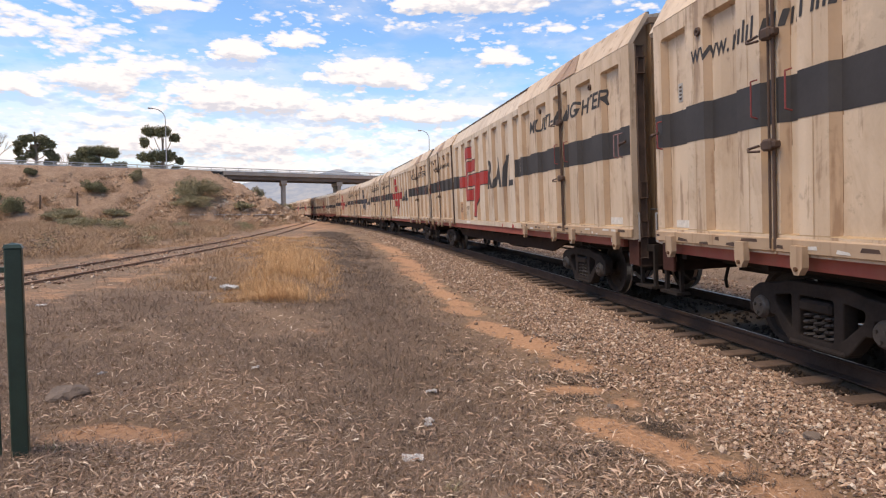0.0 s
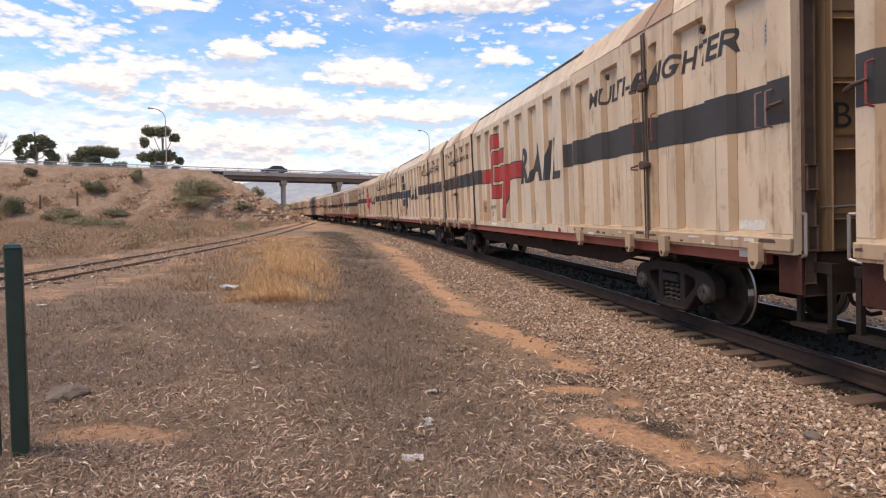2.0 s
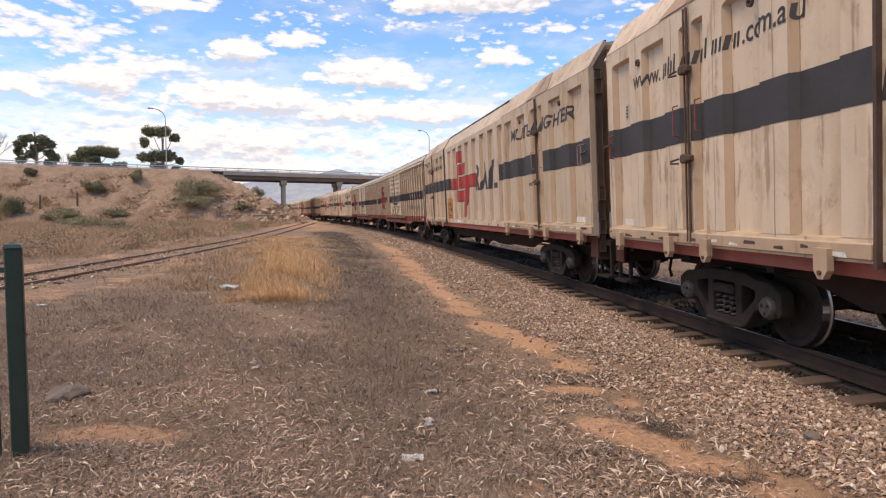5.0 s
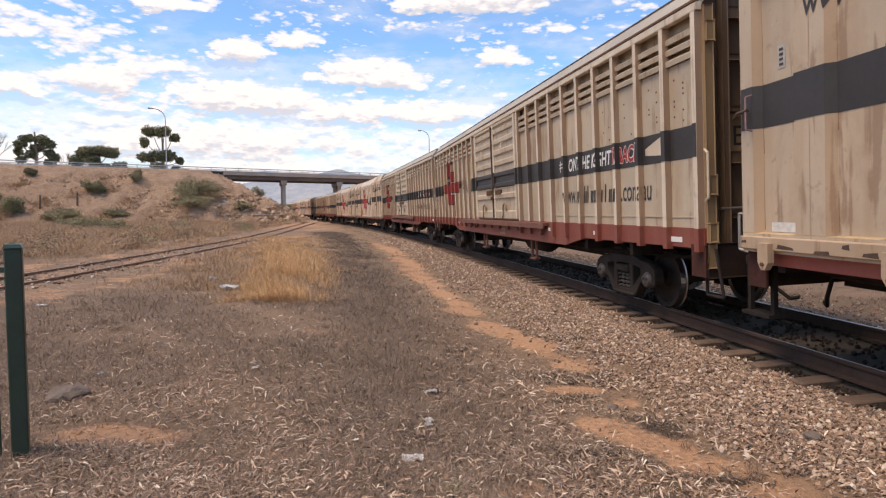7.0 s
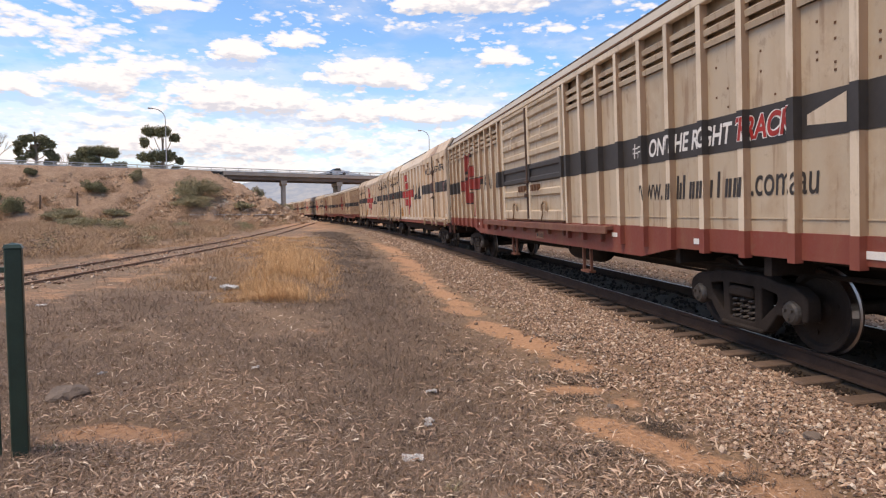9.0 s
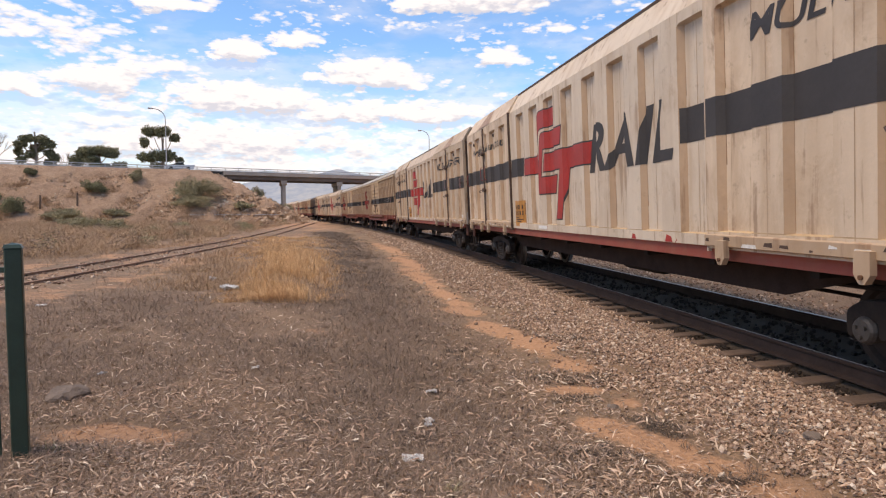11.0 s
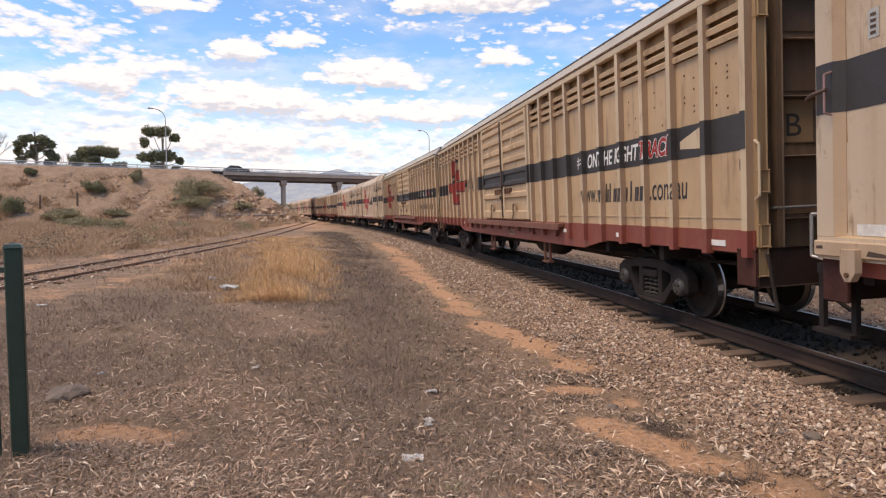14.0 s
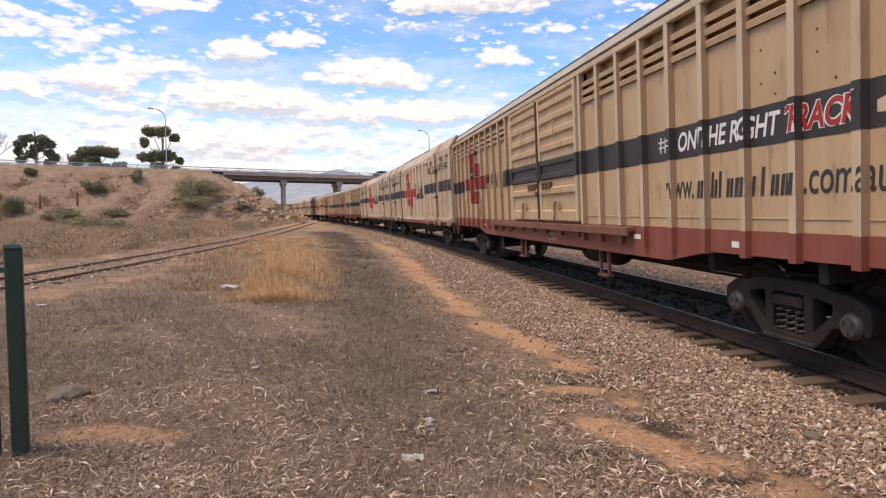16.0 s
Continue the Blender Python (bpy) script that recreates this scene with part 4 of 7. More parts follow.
def make_door_van():
    half = BODY_M / 2
    x0, x1 = -A_END[0], A_END[1]
    w = thing("door_van", "cream ribbed freight van with dark stripe and rust streaks", "freight wagon", "wagons of the freight train")
    zb, ze = 1.16, 4.12
    spans_c = [(-3.885 + 1.105 * i, -3.265 + 1.105 * i) for i in range(8)]
    prof, brk = ribbed_profile(spans_c)
    # fixed middle of both sides, and the box behind the doors
    b = Build()
    pressed_panel(-4.5, 4.5, zb, ze, 1.30, 3.98, prof, brk, 1.42, 0.12, b=b)
    m = Build()
    pressed_panel(-half, half, zb, ze, 1.30, 3.98, prof, brk, 1.42, 0.12, b=m)
    part("side_wall", b, [CREAM, RUST_TAN, RUST_SHADE_FLANK], w)
    part("side_wall", Build().add([(-x, -y, z) for x, y, z in m.v], m.f), [CREAM, RUST_TAN, RUST_SHADE_FLANK], w)
    part("floor", Build().box(x0 + 0.15, x1 - 0.15, -1.3, 1.30, zb - 0.06, zb + 0.02), SILL_BROWN, w)
    part("inner_wall", Build().box(x0 + 0.1, -4.5, 1.22, 1.27, zb, ze), END_BROWN, w)
    part("inner_wall", Build().box(4.5, x1 - 0.1, 1.22, 1.27, zb, ze), END_BROWN, w)
    part("roof", roof_loft(half - 0.02, 1.40, ze, 1.12, 4.60, 4.71), [CREAM], w)
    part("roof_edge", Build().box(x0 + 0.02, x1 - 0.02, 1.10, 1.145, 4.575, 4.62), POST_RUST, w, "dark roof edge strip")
    for s in (-1, 1):
        end_wall(w, s, A_END[0] if s < 0 else A_END[1], zb, ze, 4.57, END_BROWN, POST_RUST)
    # doors
    for side in (-1, 1):
        for j, (a0, a1) in enumerate(DOORS[:2]):
            if side < 0:
                a0, a1 = DOORS[2 + j]
            which = j if side > 0 else 2 + j
            dsp = list(DOOR_SPANS[which])
            dp, db = ribbed_profile(dsp)
            d = pressed_panel(a0, a1, 1.14, ze + 0.02, 1.34, 3.92, dp, db, 1.46, 0.10)
            door = part("door", d, [DOOR_CREAM, RUST_TAN, RUST_SHADE_FLANK], w)
            part("door_rail", Build().box(-a1, -a0, 1.44, 1.50, 1.17, 1.31, bev=0.01), DIRTY_CREAM, door, "dirty foot rail of the door")
            chips, grime = [], []
            cr = random.Random(int(a0 * 7) + 90)
            a = a0 + 0.03
            while a < a1 - 0.25:
                ln = cr.uniform(0.05, 0.32)
                z = cr.uniform(1.18, 1.26)
                sh = ([(a, z), (a + ln, z + cr.uniform(-0.01, 0.01)), (a + ln * 0.92, z + cr.uniform(0.02, 0.045)), (a + ln * 0.1, z + cr.uniform(0.02, 0.045))], [(0, 1, 2, 3)], 0)
                (chips if cr.random() < 0.5 else grime).append(sh)
                a += ln + cr.uniform(0.05, 0.3)
            flat0, none0 = ribbed_profile([])
            tagged(part("chipped_paint", painted(chips, flat0, none0, 0.003, 1.50), CHIPPED, door, "chipped pale paint"), kind="stuff")
            tagged(part("grime_patch", painted(grime, flat0, none0, 0.002, 1.50), LOCK_STEEL, door, "dark grime"), kind="stuff")
            # sloped head above the door
            part("door_head", Build().add([(-a0, 1.465, ze + 0.02), (-a1, 1.465, ze + 0.02), (-a1, 1.15, 4.62), (-a0, 1.15, 4.62),
                                          (-a0, 1.40, ze + 0.0), (-a1, 1.40, ze + 0.0), (-a1, 1.10, 4.57), (-a0, 1.10, 4.57)],
                                         [(0, 1, 2, 3), (4, 7, 6, 5), (0, 4, 5, 1), (3, 2, 6, 7), (0, 3, 7, 4), (1, 5, 6, 2)]), DOOR_CREAM, door)
            # stained lip along the slope, darkest at the split
            e = -a1 if (side > 0) == (j == 0) else -a0
            g = 1 if e == -a1 else -1
            part("head_strip", Build().add([(e, 1.470, 4.16), (e + g * 0.75, 1.470, 4.16), (e + g * 0.28, 1.157, 4.62), (e, 1.157, 4.62)], [(0, 1, 2, 3)]), HEAD_STAIN, door, "rust-stained head of the door")
            for a in ((a0 + 0.4, a1 - 0.5) if j == 0 else (a0 + 0.49, a1 - 0.48)):
                k = Build().add([(-a + dx, y, z) for y in (1.49, 1.56) for dx, z in ((-0.085, 1.25), (0.085, 1.25), (0.085, 1.05), (0.03, 0.97), (-0.03, 0.97), (-0.085, 1.05))],
                                [(0, 1, 2, 3, 4, 5), (11, 10, 9, 8, 7, 6), *[(q, 6 + q, 6 + (q + 1) % 6, (q + 1) % 6) for q in range(6)]])
                rb = part("roller_bracket", k, DIRTY_CREAM, door)
                part("roller_bolt", Build().tube((-a, 1.55, 1.03), (-a, 1.58, 1.03), 0.022, 8), LOCK_RUST, rb)
            tagged(part("rust_run", rust_runs(dsp, dp, db, 1.46, 1.36, 3.9, int(a0 * 10) + 50), RUST_RUN, door), kind="stuff")
            part("seam", seams(DOOR_SEAMS[which], 1.32, 4.10, dp, db, 1.46), DIRTY_CREAM, door)
            gap = (a0 + 0.28, a1 - 0.02) if (side > 0) == (j == 1) else (a0 + 0.02, a1 - 0.28)
            link = (a0 + 0.01, a0 + 0.28) if (side > 0) == (j == 1) else (a1 - 0.28, a1 - 0.01)
            if side < 0:
                gap = (a0 + 0.01, a1 - 0.01)
            else:
                part("stripe_link", painted([(*quad(*link, 2.46, 2.91), 0)], dp, db, y0=1.46), DARK_STRIPE, door)
            st = painted([(*quad(gap[0], gap[1], 2.46, 2.91), 0)], dp, db, y0=1.46)
            part("stripe", st, DARK_STRIPE, door, "faded black stripe")
        # locking bar at the meeting edge
        am = 7.45 if side > 0 else -7.39
        bar = Build().tube((-am - 0.035, 1.50, 1.2), (-am - 0.035, 1.50, 4.1), 0.017, 8)
        bar.tube((-am + 0.04, 1.50, 1.2), (-am + 0.035, 1.50, 4.1), 0.013, 8)
        for z in (2.25, 3.35):
            bar.box(-am - 0.11, -am + 0.12, 1.47, 1.55, z - 0.035, z + 0.035, bev=0.012)
            bar.box(-am - 0.06, -am + 0.08, 1.47, 1.57, z - 0.06, z + 0.06, bev=0.02)
            bar.bent([(-am + 0.1, 1.57, z), (-am + 0.24, 1.60, z - 0.02), (-am + 0.2, 1.62, z - 0.05), (-am + 0.05, 1.60, z - 0.06)], 0.014)
        part("lock_bar", bar, LOCK_STEEL, w, "rusty locking bars")
        for da in (-0.27, 0.27):
            x = -am + da
            hd = Build().bent([(x, 1.47, 2.95), (x, 1.54, 2.93), (x, 1.54, 2.57), (x, 1.47, 2.55)], 0.009)
            part("handle", hd, HANDLE_RED, w)
        edge = -side * 4.5
        part("door_post", Build().box(edge - 0.018, edge + 0.018, 1.40, 1.475 if side < 0 else 1.44, 1.1, 4.15), POST_RUST if side < 0 else CREAM, w)
    # paint on the middle
    tagged(part("rust_run", rust_runs(spans_c, prof, brk, 1.42, 1.32, 3.96, 5), RUST_RUN, w), kind="stuff")
    part("seam", seams([-3.56 + 1.105 * i for i in range(8)], 1.32, 3.94, prof, brk, 1.42), DIRTY_CREAM, w)
    # red paint worn through along the foot of the side
    rr = random.Random(12)
    wear = []
    a = -4.4
    while a < 4.3:
        ln = rr.uniform(0.10, 0.55)
        if rr.random() < 0.6:
            wear.append(([(a, 1.165), (a + ln, 1.165), (a + ln - 0.03, 1.165 + rr.uniform(0.04, 0.12)), (a + 0.04, 1.165 + rr.uniform(0.04, 0.12))], [(0, 1, 2, 3)], 0))
        a += ln + rr.uniform(0.03, 0.4)
    tagged(part("worn_paint", painted(wear, prof, [], 0.003), LOGO_RED, w, "red paint patches along the foot"), kind="stuff")
    part("stripe", painted([(*quad(3.86, 4.49, 2.46, 2.91, 0.0), 0)], prof, brk), DARK_STRIPE, w)
    part("stripe", painted([(*quad(-4.49, -3.62, 2.46, 2.91, 0.08), 0)], prof, brk), DARK_STRIPE, w)
    red, dark = emblem(EMBLEM)
    for r, d in zip(red, dark):
        part("emblem_edge", painted([d], prof, brk, 0.003), DARK_STRIPE, w)
        part("emblem_stroke", painted([r], prof, brk, 0.006), LOGO_RED, w, "red stroke of the angular emblem")
    letters(w, "RAIL", 0.62, 2.27, 0.84, 3.1, 0.22, prof, brk, 1.42, DARK_STRIPE, weight=0.026)
    flat, none = ribbed_profile([])
    dps = [sp for spans in DOOR_SPANS for sp in spans]
    dp, db = ribbed_profile(dps)
    letters(w, "MULTI-FREIGHTER", 5.36, 3.36, 0.28, 4.12, 0.22, dp, db, 1.46, DARK_STRIPE, weight=0.009)
    web_address(w, -8.98, -5.40, 3.40, 0.23, dp, db, 1.46)
    letters(w, "INDEPENDANT", -2.60, 1.66, 0.12, 0.86, 0.0, prof, brk, 1.42, LOCK_STEEL, label="painted brake notice")
    letters(w, "BRAKE", -2.36, 1.47, 0.12, 0.40, 0.0, prof, brk, 1.42, LOCK_STEEL, label="painted brake notice")
    part("label", painted([(*quad(-9.60, -9.16, 1.36, 1.46), 0)], dp, db, 0.004, 1.46), CHIPPED, w, "pale paint panel on the door")
    part("label", painted([(*quad(9.40, 9.86, 1.37, 1.48), 0)], dp, db, 0.004, 1.46), CHIPPED, w, "pale paint panel on the door")
    part("label", painted([(*quad(-2.3, -1.7, 1.20, 1.27), 0)], flat, [], 0.004), WHITE_PAINT, w)
    for a, z, wd in ((9.87, 3.32, 0.16), (-9.47, 3.02, 0.12)):
        part("sticker", painted([(*quad(a, a + wd, z, z + 0.24), 0)], dp, db, 0.004, 1.46), STICKER, w, "grey data sticker")
        for k in range(4):
            part("marking", painted([(*quad(a + 0.03, a + wd - 0.03, z + 0.03 + 0.05 * k, z + 0.055 + 0.05 * k), 0)], dp, db, 0.008, 1.46), LOCK_STEEL, w)
    for a in (10.10, -9.78):
        for c in (0.0, -0.16) if a > 0 else (0.0,):
            part("handle", Build().bent([(-a - c, 1.47, 2.82), (-a - c, 1.54, 2.80), (-a - c, 1.54, 2.46), (-a - c, 1.47, 2.44)], 0.011), HANDLE_GREY if a > 0 else HANDLE_RED, w, "faded red grab handle")
    for a in (10.18, -9.92):
        part("latch", Build().bent([(-a + 0.14, 1.50, 2.62), (-a - 0.02, 1.56, 2.64), (-a - 0.16, 1.53, 2.66)], 0.022), LOCK_STEEL, w, "black door latch")
    letters(w, "INDEPENDENT", 9.76, 1.59, 0.075, 0.46, 0.0, dp, db, 1.46, LOCK_STEEL, label="brake notice")
    letters(w, "BRAKE", 9.91, 1.43, 0.075, 0.20, 0.0, dp, db, 1.46, LOCK_STEEL, label="brake notice")
    part("reflector", Build().box(-9.72, -9.42, 1.385, 1.395, 1.06, 1.13), WHITE_PAINT, w)
    # small holes with rust under them on the doors
    for a in (6.2, -6.1, 8.9, -8.8):
        part("lifting_eye", Build().lathe([(0.0, 0.055), (0.03, 0.05), (0.03, 0.025), (0.0, 0.02)], n=12, centre=(-a, 1.462, 3.76)), LOCK_STEEL, w)
    for s in (-1, 1):
        hs = A_END[0] if s < 0 else A_END[1]
        part("grab_rail", Build().bent([(s * (hs + 0.02), 1.38, 1.55), (s * (hs + 0.12), 1.42, 1.55), (s * (hs + 0.12), 1.42, 1.15), (s * (hs + 0.02), 1.38, 1.12)], 0.016), BARE_STEEL, w)
        st = Build().box(s * (hs - 0.2) - 0.03, s * (hs - 0.2) + 0.03, 1.2, 1.25, 0.42, 1.0)
        st.box(s * (hs + 0.22) - 0.03, s * (hs + 0.22) + 0.03, 1.2, 1.25, 0.42, 1.0)
        st.box(s * (hs - 0.24), s * (hs + 0.26), 1.12, 1.32, 0.39, 0.43)
        st.box(s * (hs - 0.24), s * (hs + 0.26), 1.18, 1.26, 0.96, 1.06)
        part("shunter_step", st, BOGIE_GREY, w)
    under_gear(w)
    underframe(w, half - 0.4, SILL_RED, 1.17, 0.17, 0.0)
    for y in (-0.92, 0.92):
        o = [(-9.6, 1.04), (9.6, 1.04), (9.6, 0.90), (6.2, 0.88), (5.2, 0.62), (-5.2, 0.62), (-6.2, 0.88), (-9.6, 0.90)]
        part("lower_sill", Build().loft([[(x, y + d, z) for x, z in o] for d in (-0.03, 0.03)]), DARK_SILL, w, "grimy dark lower sill")
    bogie = make_bogie()
    bogie.parent = w
    bogie.location = (-7.33, 0, 0)
    other = copy_thing(bogie, pose(7.33, 0, 0))
    other.parent = w
    return w


# ---------------------------------------------------------------- louvred van with doors in the middle
def make_louvre_van():
    half = BODY_L / 2
    w = thing("louvre_van", "cream louvred freight van with red sill and dark stripe", "freight wagon", "wagons of the freight train")
    zb, ze = 1.36, 4.14
    dl, dc = 2.31, 0.18      # the doors sit a little forward of the middle
    posts = [sg * (2.64 + 0.785 * i) for sg in (-1, 1) for i in range(11)]
    posts.sort()
    yp, yo = 1.365, 1.455
    for x0, x1 in ((-half + 0.02, -dl - dc), (dl - dc, half - 0.02)):
        part("side_wall", Build().box(x0, x1, yp - 0.05, yp, zb - 0.02, 3.53), LOUVRE_CREAM, w)
        part("louvre_backing", Build().box(x0, x1, yp - 0.12, yp - 0.08, 3.48, ze), LOUVRE_CREAM, w)
        part("panel_crease", Build().box(x0 + 0.02, x1 - 0.02, yp - 0.004, yp + 0.010, 1.492, 1.505), LOUVRE_CREAM, w)
    part("side_wall", Build().box(-half + 0.02, half - 0.02, -1.42, -1.36, zb, ze), LOUVRE_CREAM, w)
    part("floor", Build().box(-half + 0.2, half - 0.2, -1.36, 1.32, zb - 0.06, zb + 0.02), SILL_BROWN, w)
    part("inner_wall", Build().box(-dl - dc, dl - dc, 1.26, 1.31, zb, ze), LOUVRE_CREAM, w)
    for sg in (-1, 1):
        part("door_panel", Build().box(sg * dl - dc, sg * 2.62, yp - 0.03, yp + 0.02, zb, ze - 0.08), LOUVRE_CREAM, w)
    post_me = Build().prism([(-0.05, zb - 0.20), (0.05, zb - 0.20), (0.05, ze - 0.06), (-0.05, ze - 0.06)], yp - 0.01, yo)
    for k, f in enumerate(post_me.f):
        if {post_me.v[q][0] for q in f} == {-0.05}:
            post_me.m[k] = 1      # browner on this one side: rust, with the side's shade painted in
    post_me = post_me.mesh("post", [LOUVRE_POST, POST_SHADE_SIDE])
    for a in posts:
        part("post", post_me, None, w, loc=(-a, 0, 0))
    foot_me = Build().prism([(-0.054, zb - 0.30), (0.054, zb - 0.30), (0.054, zb), (-0.054, zb)], yp, yo + 0.006).mesh("post_foot", LOUVRE_SILL)
    for a in posts:
        part("post_foot", foot_me, None, w, loc=(-a, 0, 0))
    bay = 0.785 - 0.10
    slat_me = Build().loft([[(x, yp - 0.07, 0.02), (x, yp + 0.04, -0.012), (x, yp + 0.05, 0.055), (x, yp - 0.01, 0.095), (x, yp - 0.05, 0.098)] for x in (-bay / 2, bay / 2)]).mesh("louvre", LOUVRE_CREAM)
    for sg in (-1, 1):
        for i in range(10):
            a = sg * (2.64 + 0.785 * (i + 0.5))
            for z in (3.545, 3.69, 3.835):
                part("louvre", slat_me, None, w, loc=(-a, 0, z))
    part("eave_rail", Build().box(-half, half, 1.36, 1.46, ze - 0.08, ze + 0.03, bev=0.012), LOUVRE_POST, w)
    part("roof", roof_loft(half - 0.01, 1.42, ze + 0.03, 1.16, 4.50, 4.60), ROOF_GREY, w)
    part("gutter", Build().box(-half, half, 1.405, 1.468, ze + 0.032, ze + 0.062), LOCK_RUST, w, "rusty roof gutter")
    part("roof_edge", Build().box(-half, half, 1.135, 1.175, 4.478, 4.515), POST_RUST, w, "dark roof edge strip")
    for s in (-1, 1):
        end_wall(w, s, half, zb - 0.2, ze, 4.46, DARK_END, END_TAN)
    # doors: slabs with pressed horizontal ribs
    zr = [1.42, 1.66, 2.12, 2.36, 2.66, 2.96, 3.24, 3.52, 3.80, 4.02]
    for a0, a1 in ((-dl + dc + 0.02, dc - 0.02), (dc + 0.02, dl + dc - 0.02)):
        d = Build().box(-a1, -a0, 1.385, 1.42, 1.40, 4.04)
        door = part("door", d, LOUVRE_CREAM, w)
        for x in (-a1 + 0.05, -a0 - 0.05):
            part("stile", Build().box(x - 0.05, x + 0.05, 1.41, 1.475, 1.40, 4.04, bev=0.01), LOUVRE_POST, door)
        for z, h in ((1.50, 0.20), (2.02, 0.13), (2.33, 0.10), (2.62, 0.10), (2.93, 0.12), (3.23, 0.12), (3.53, 0.12), (3.82, 0.12), (4.0, 0.08)):
            rb = Build().loft([[(x, 1.41, z - h / 2 - 0.03), (x, 1.465, z - h / 2 + 0.01), (x, 1.465, z + h / 2 - 0.01), (x, 1.41, z + h / 2 + 0.03)] for x in (-a1 + 0.10, -a0 - 0.10)])
            part("door_rib", rb, DARK_STRIPE if 2.2 < z < 2.7 else LOUVRE_CREAM, door)
        am = (a0 + a1) / 2
        part("stripe", Build().box(-a1 + 0.1, -a0 - 0.1, 1.40, 1.425, 2.27, 2.69), DARK_STRIPE, door, "faded black stripe")
        for x in (-a1 + 0.05, -a0 - 0.05):
            part("stripe", Build().box(x - 0.052, x + 0.052, 1.40, 1.479, 2.27, 2.69), DARK_STRIPE, door)
        hook = [(-am + 0.17 * math.cos(t), 1.48, 1.60 + 0.2 * math.sin(t)) for t in np.linspace(0, math.pi, 9)]
        part("guide_hoop", Build().bent(hook, 0.025), HOOP_RUST, door)
        part("lever", Build().bent([(-am + 0.02, 1.50, 1.72), (-am + 0.05, 1.51, 1.52), (-am + 0.16, 1.50, 1.40)], 0.018), HOOP_RUST, door)
        part("pull", Build().bent([(-am, 1.47, 3.44), (-am, 1.52, 3.42), (-am, 1.52, 3.2), (-am, 1.47, 3.18)], 0.014), LOUVRE_POST, door)
        x = -(a1 - 0.5) if a0 < -1 else -(a0 + 0.5)
        part("rust_plate", Build().box(x - 0.26, x + 0.26, 1.42, 1.475, 2.09, 2.21, bev=0.01), LOCK_RUST, door, "rusty lock plate")
        for k in (-0.2, 0.0, 0.2):
            part("bolt", Build().box(x + k - 0.05, x + k + 0.05, 1.46, 1.50, 2.06, 2.20), LOCK_RUST, door)
    part("lock_bar", Build().tube((-dc, 1.49, 1.42), (-dc, 1.49, 4.0), 0.028, 8), LOCK_STEEL, w)
    lock = Build().box(-dc - 0.12, -dc + 0.12, 1.47, 1.54, 2.24, 2.32, bev=0.01).box(-dc - 0.05, -dc + 0.05, 1.48, 1.56, 1.92, 2.02, bev=0.01)
    part("lock", lock, LOCK_STEEL, w)
    # stepped profile of panels and posts for the paint
    xs, ys = [], []
    for a in posts:
        xs += [a - 0.054, a - 0.05, a + 0.05, a + 0.054]
        ys += [yp, yo, yo, yp]
    prof = lambda a: float(np.interp(a, xs, ys))
    for a0, a1 in ((-half + 0.03, -8.85), (-3.25, -dl + dc - 0.01), (dl + dc + 0.01, half - 0.03)):
        part("stripe", painted([(*quad(a0, a1, 2.27, 2.69, 0.04 if a0 > -9 and a0 < 0 else 0), 0)], prof, xs, 0.004, 0.022 if abs(a0) < 4 and a0 < 0 else 0.0), DARK_STRIPE, w)
    red, dark = emblem(LOUVRE_EMBLEM)
    for r, d in zip(red, dark):
        part("emblem_edge", painted([d], prof, xs, 0.003, 0.0), DARK_STRIPE, w)
        part("emblem_stroke", painted([r], prof, xs, 0.006, 0.0), LOUVRE_RED, w, "red stroke of the angular emblem")
    letters(w, "RAIL", -4.80, 2.27, 0.46, 1.3, 0.2, prof, xs, 0.0, DARK_STRIPE, 0.01)
    letters(w, "ON THE RIGHT", 5.90, 2.36, 0.25, 1.98, 0.22, prof, xs, 0.003, WHITE_PAINT, 0.008)
    letters(w, "TRACK", 7.93, 2.345, 0.28, 0.98, 0.22, prof, xs, 0.003, WHITE_PAINT, 0.03)
    letters(w, "TRACK", 7.94, 2.355, 0.26, 0.96, 0.22, prof, xs, 0.006, LOGO_RED, 0.012)
    for k in range(3):
        part("slogan_mark", painted([(*quad(5.42 + 0.12 * k, 5.45 + 0.12 * k, 2.38, 2.60, 0.02), 0)], prof, xs, 0.007, 0.0), WHITE_PAINT, w)
    for z in (2.45, 2.52):
        part("slogan_mark", painted([(*quad(5.38, 5.80, z, z + 0.02), 0)], prof, xs, 0.007, 0.0), WHITE_PAINT, w)
    part("slogan_mark", painted([([(9.05, 2.40), (9.53, 2.37), (9.53, 2.64), (9.05, 2.50)], [(0, 1, 2, 3)], 0)], prof, xs, 0.007, 0.0), LOUVRE_POST, w)
    web_address(w, 5.55, 9.20, 1.74, 0.31, prof, xs, 0.0)
    part("plate", painted([(*quad(-9.36, -9.02, 1.55, 2.02), 0)], prof, xs, 0.005, 0.0), PLATE_ORANGE, w, "orange data plate with faded markings")
    for z in (1.62, 1.72, 1.82, 1.92):
        part("marking", painted([(*quad(-9.32, -9.08, z, z + 0.045), 0)], prof, xs, 0.008, 0.0), LOCK_STEEL, w)
    for sh in (quad(-8.36, -8.18, 1.68, 1.70), quad(-8.36, -8.18, 1.98, 2.0), quad(-8.36, -8.34, 1.70, 1.98), quad(-8.20, -8.18, 1.70, 1.98), ([(-8.32, 1.74), (-8.22, 1.74), (-8.27, 1.92)], [(0, 1, 2)])):
        part("sign", painted([(*sh, 0)], prof, xs, 0.005, 0.0), LOCK_STEEL, w)
    letters(w, "B", 10.30, 2.04, 0.13, 0.085, 0.0, prof, xs, 0.0, DARK_STRIPE, 0.004)
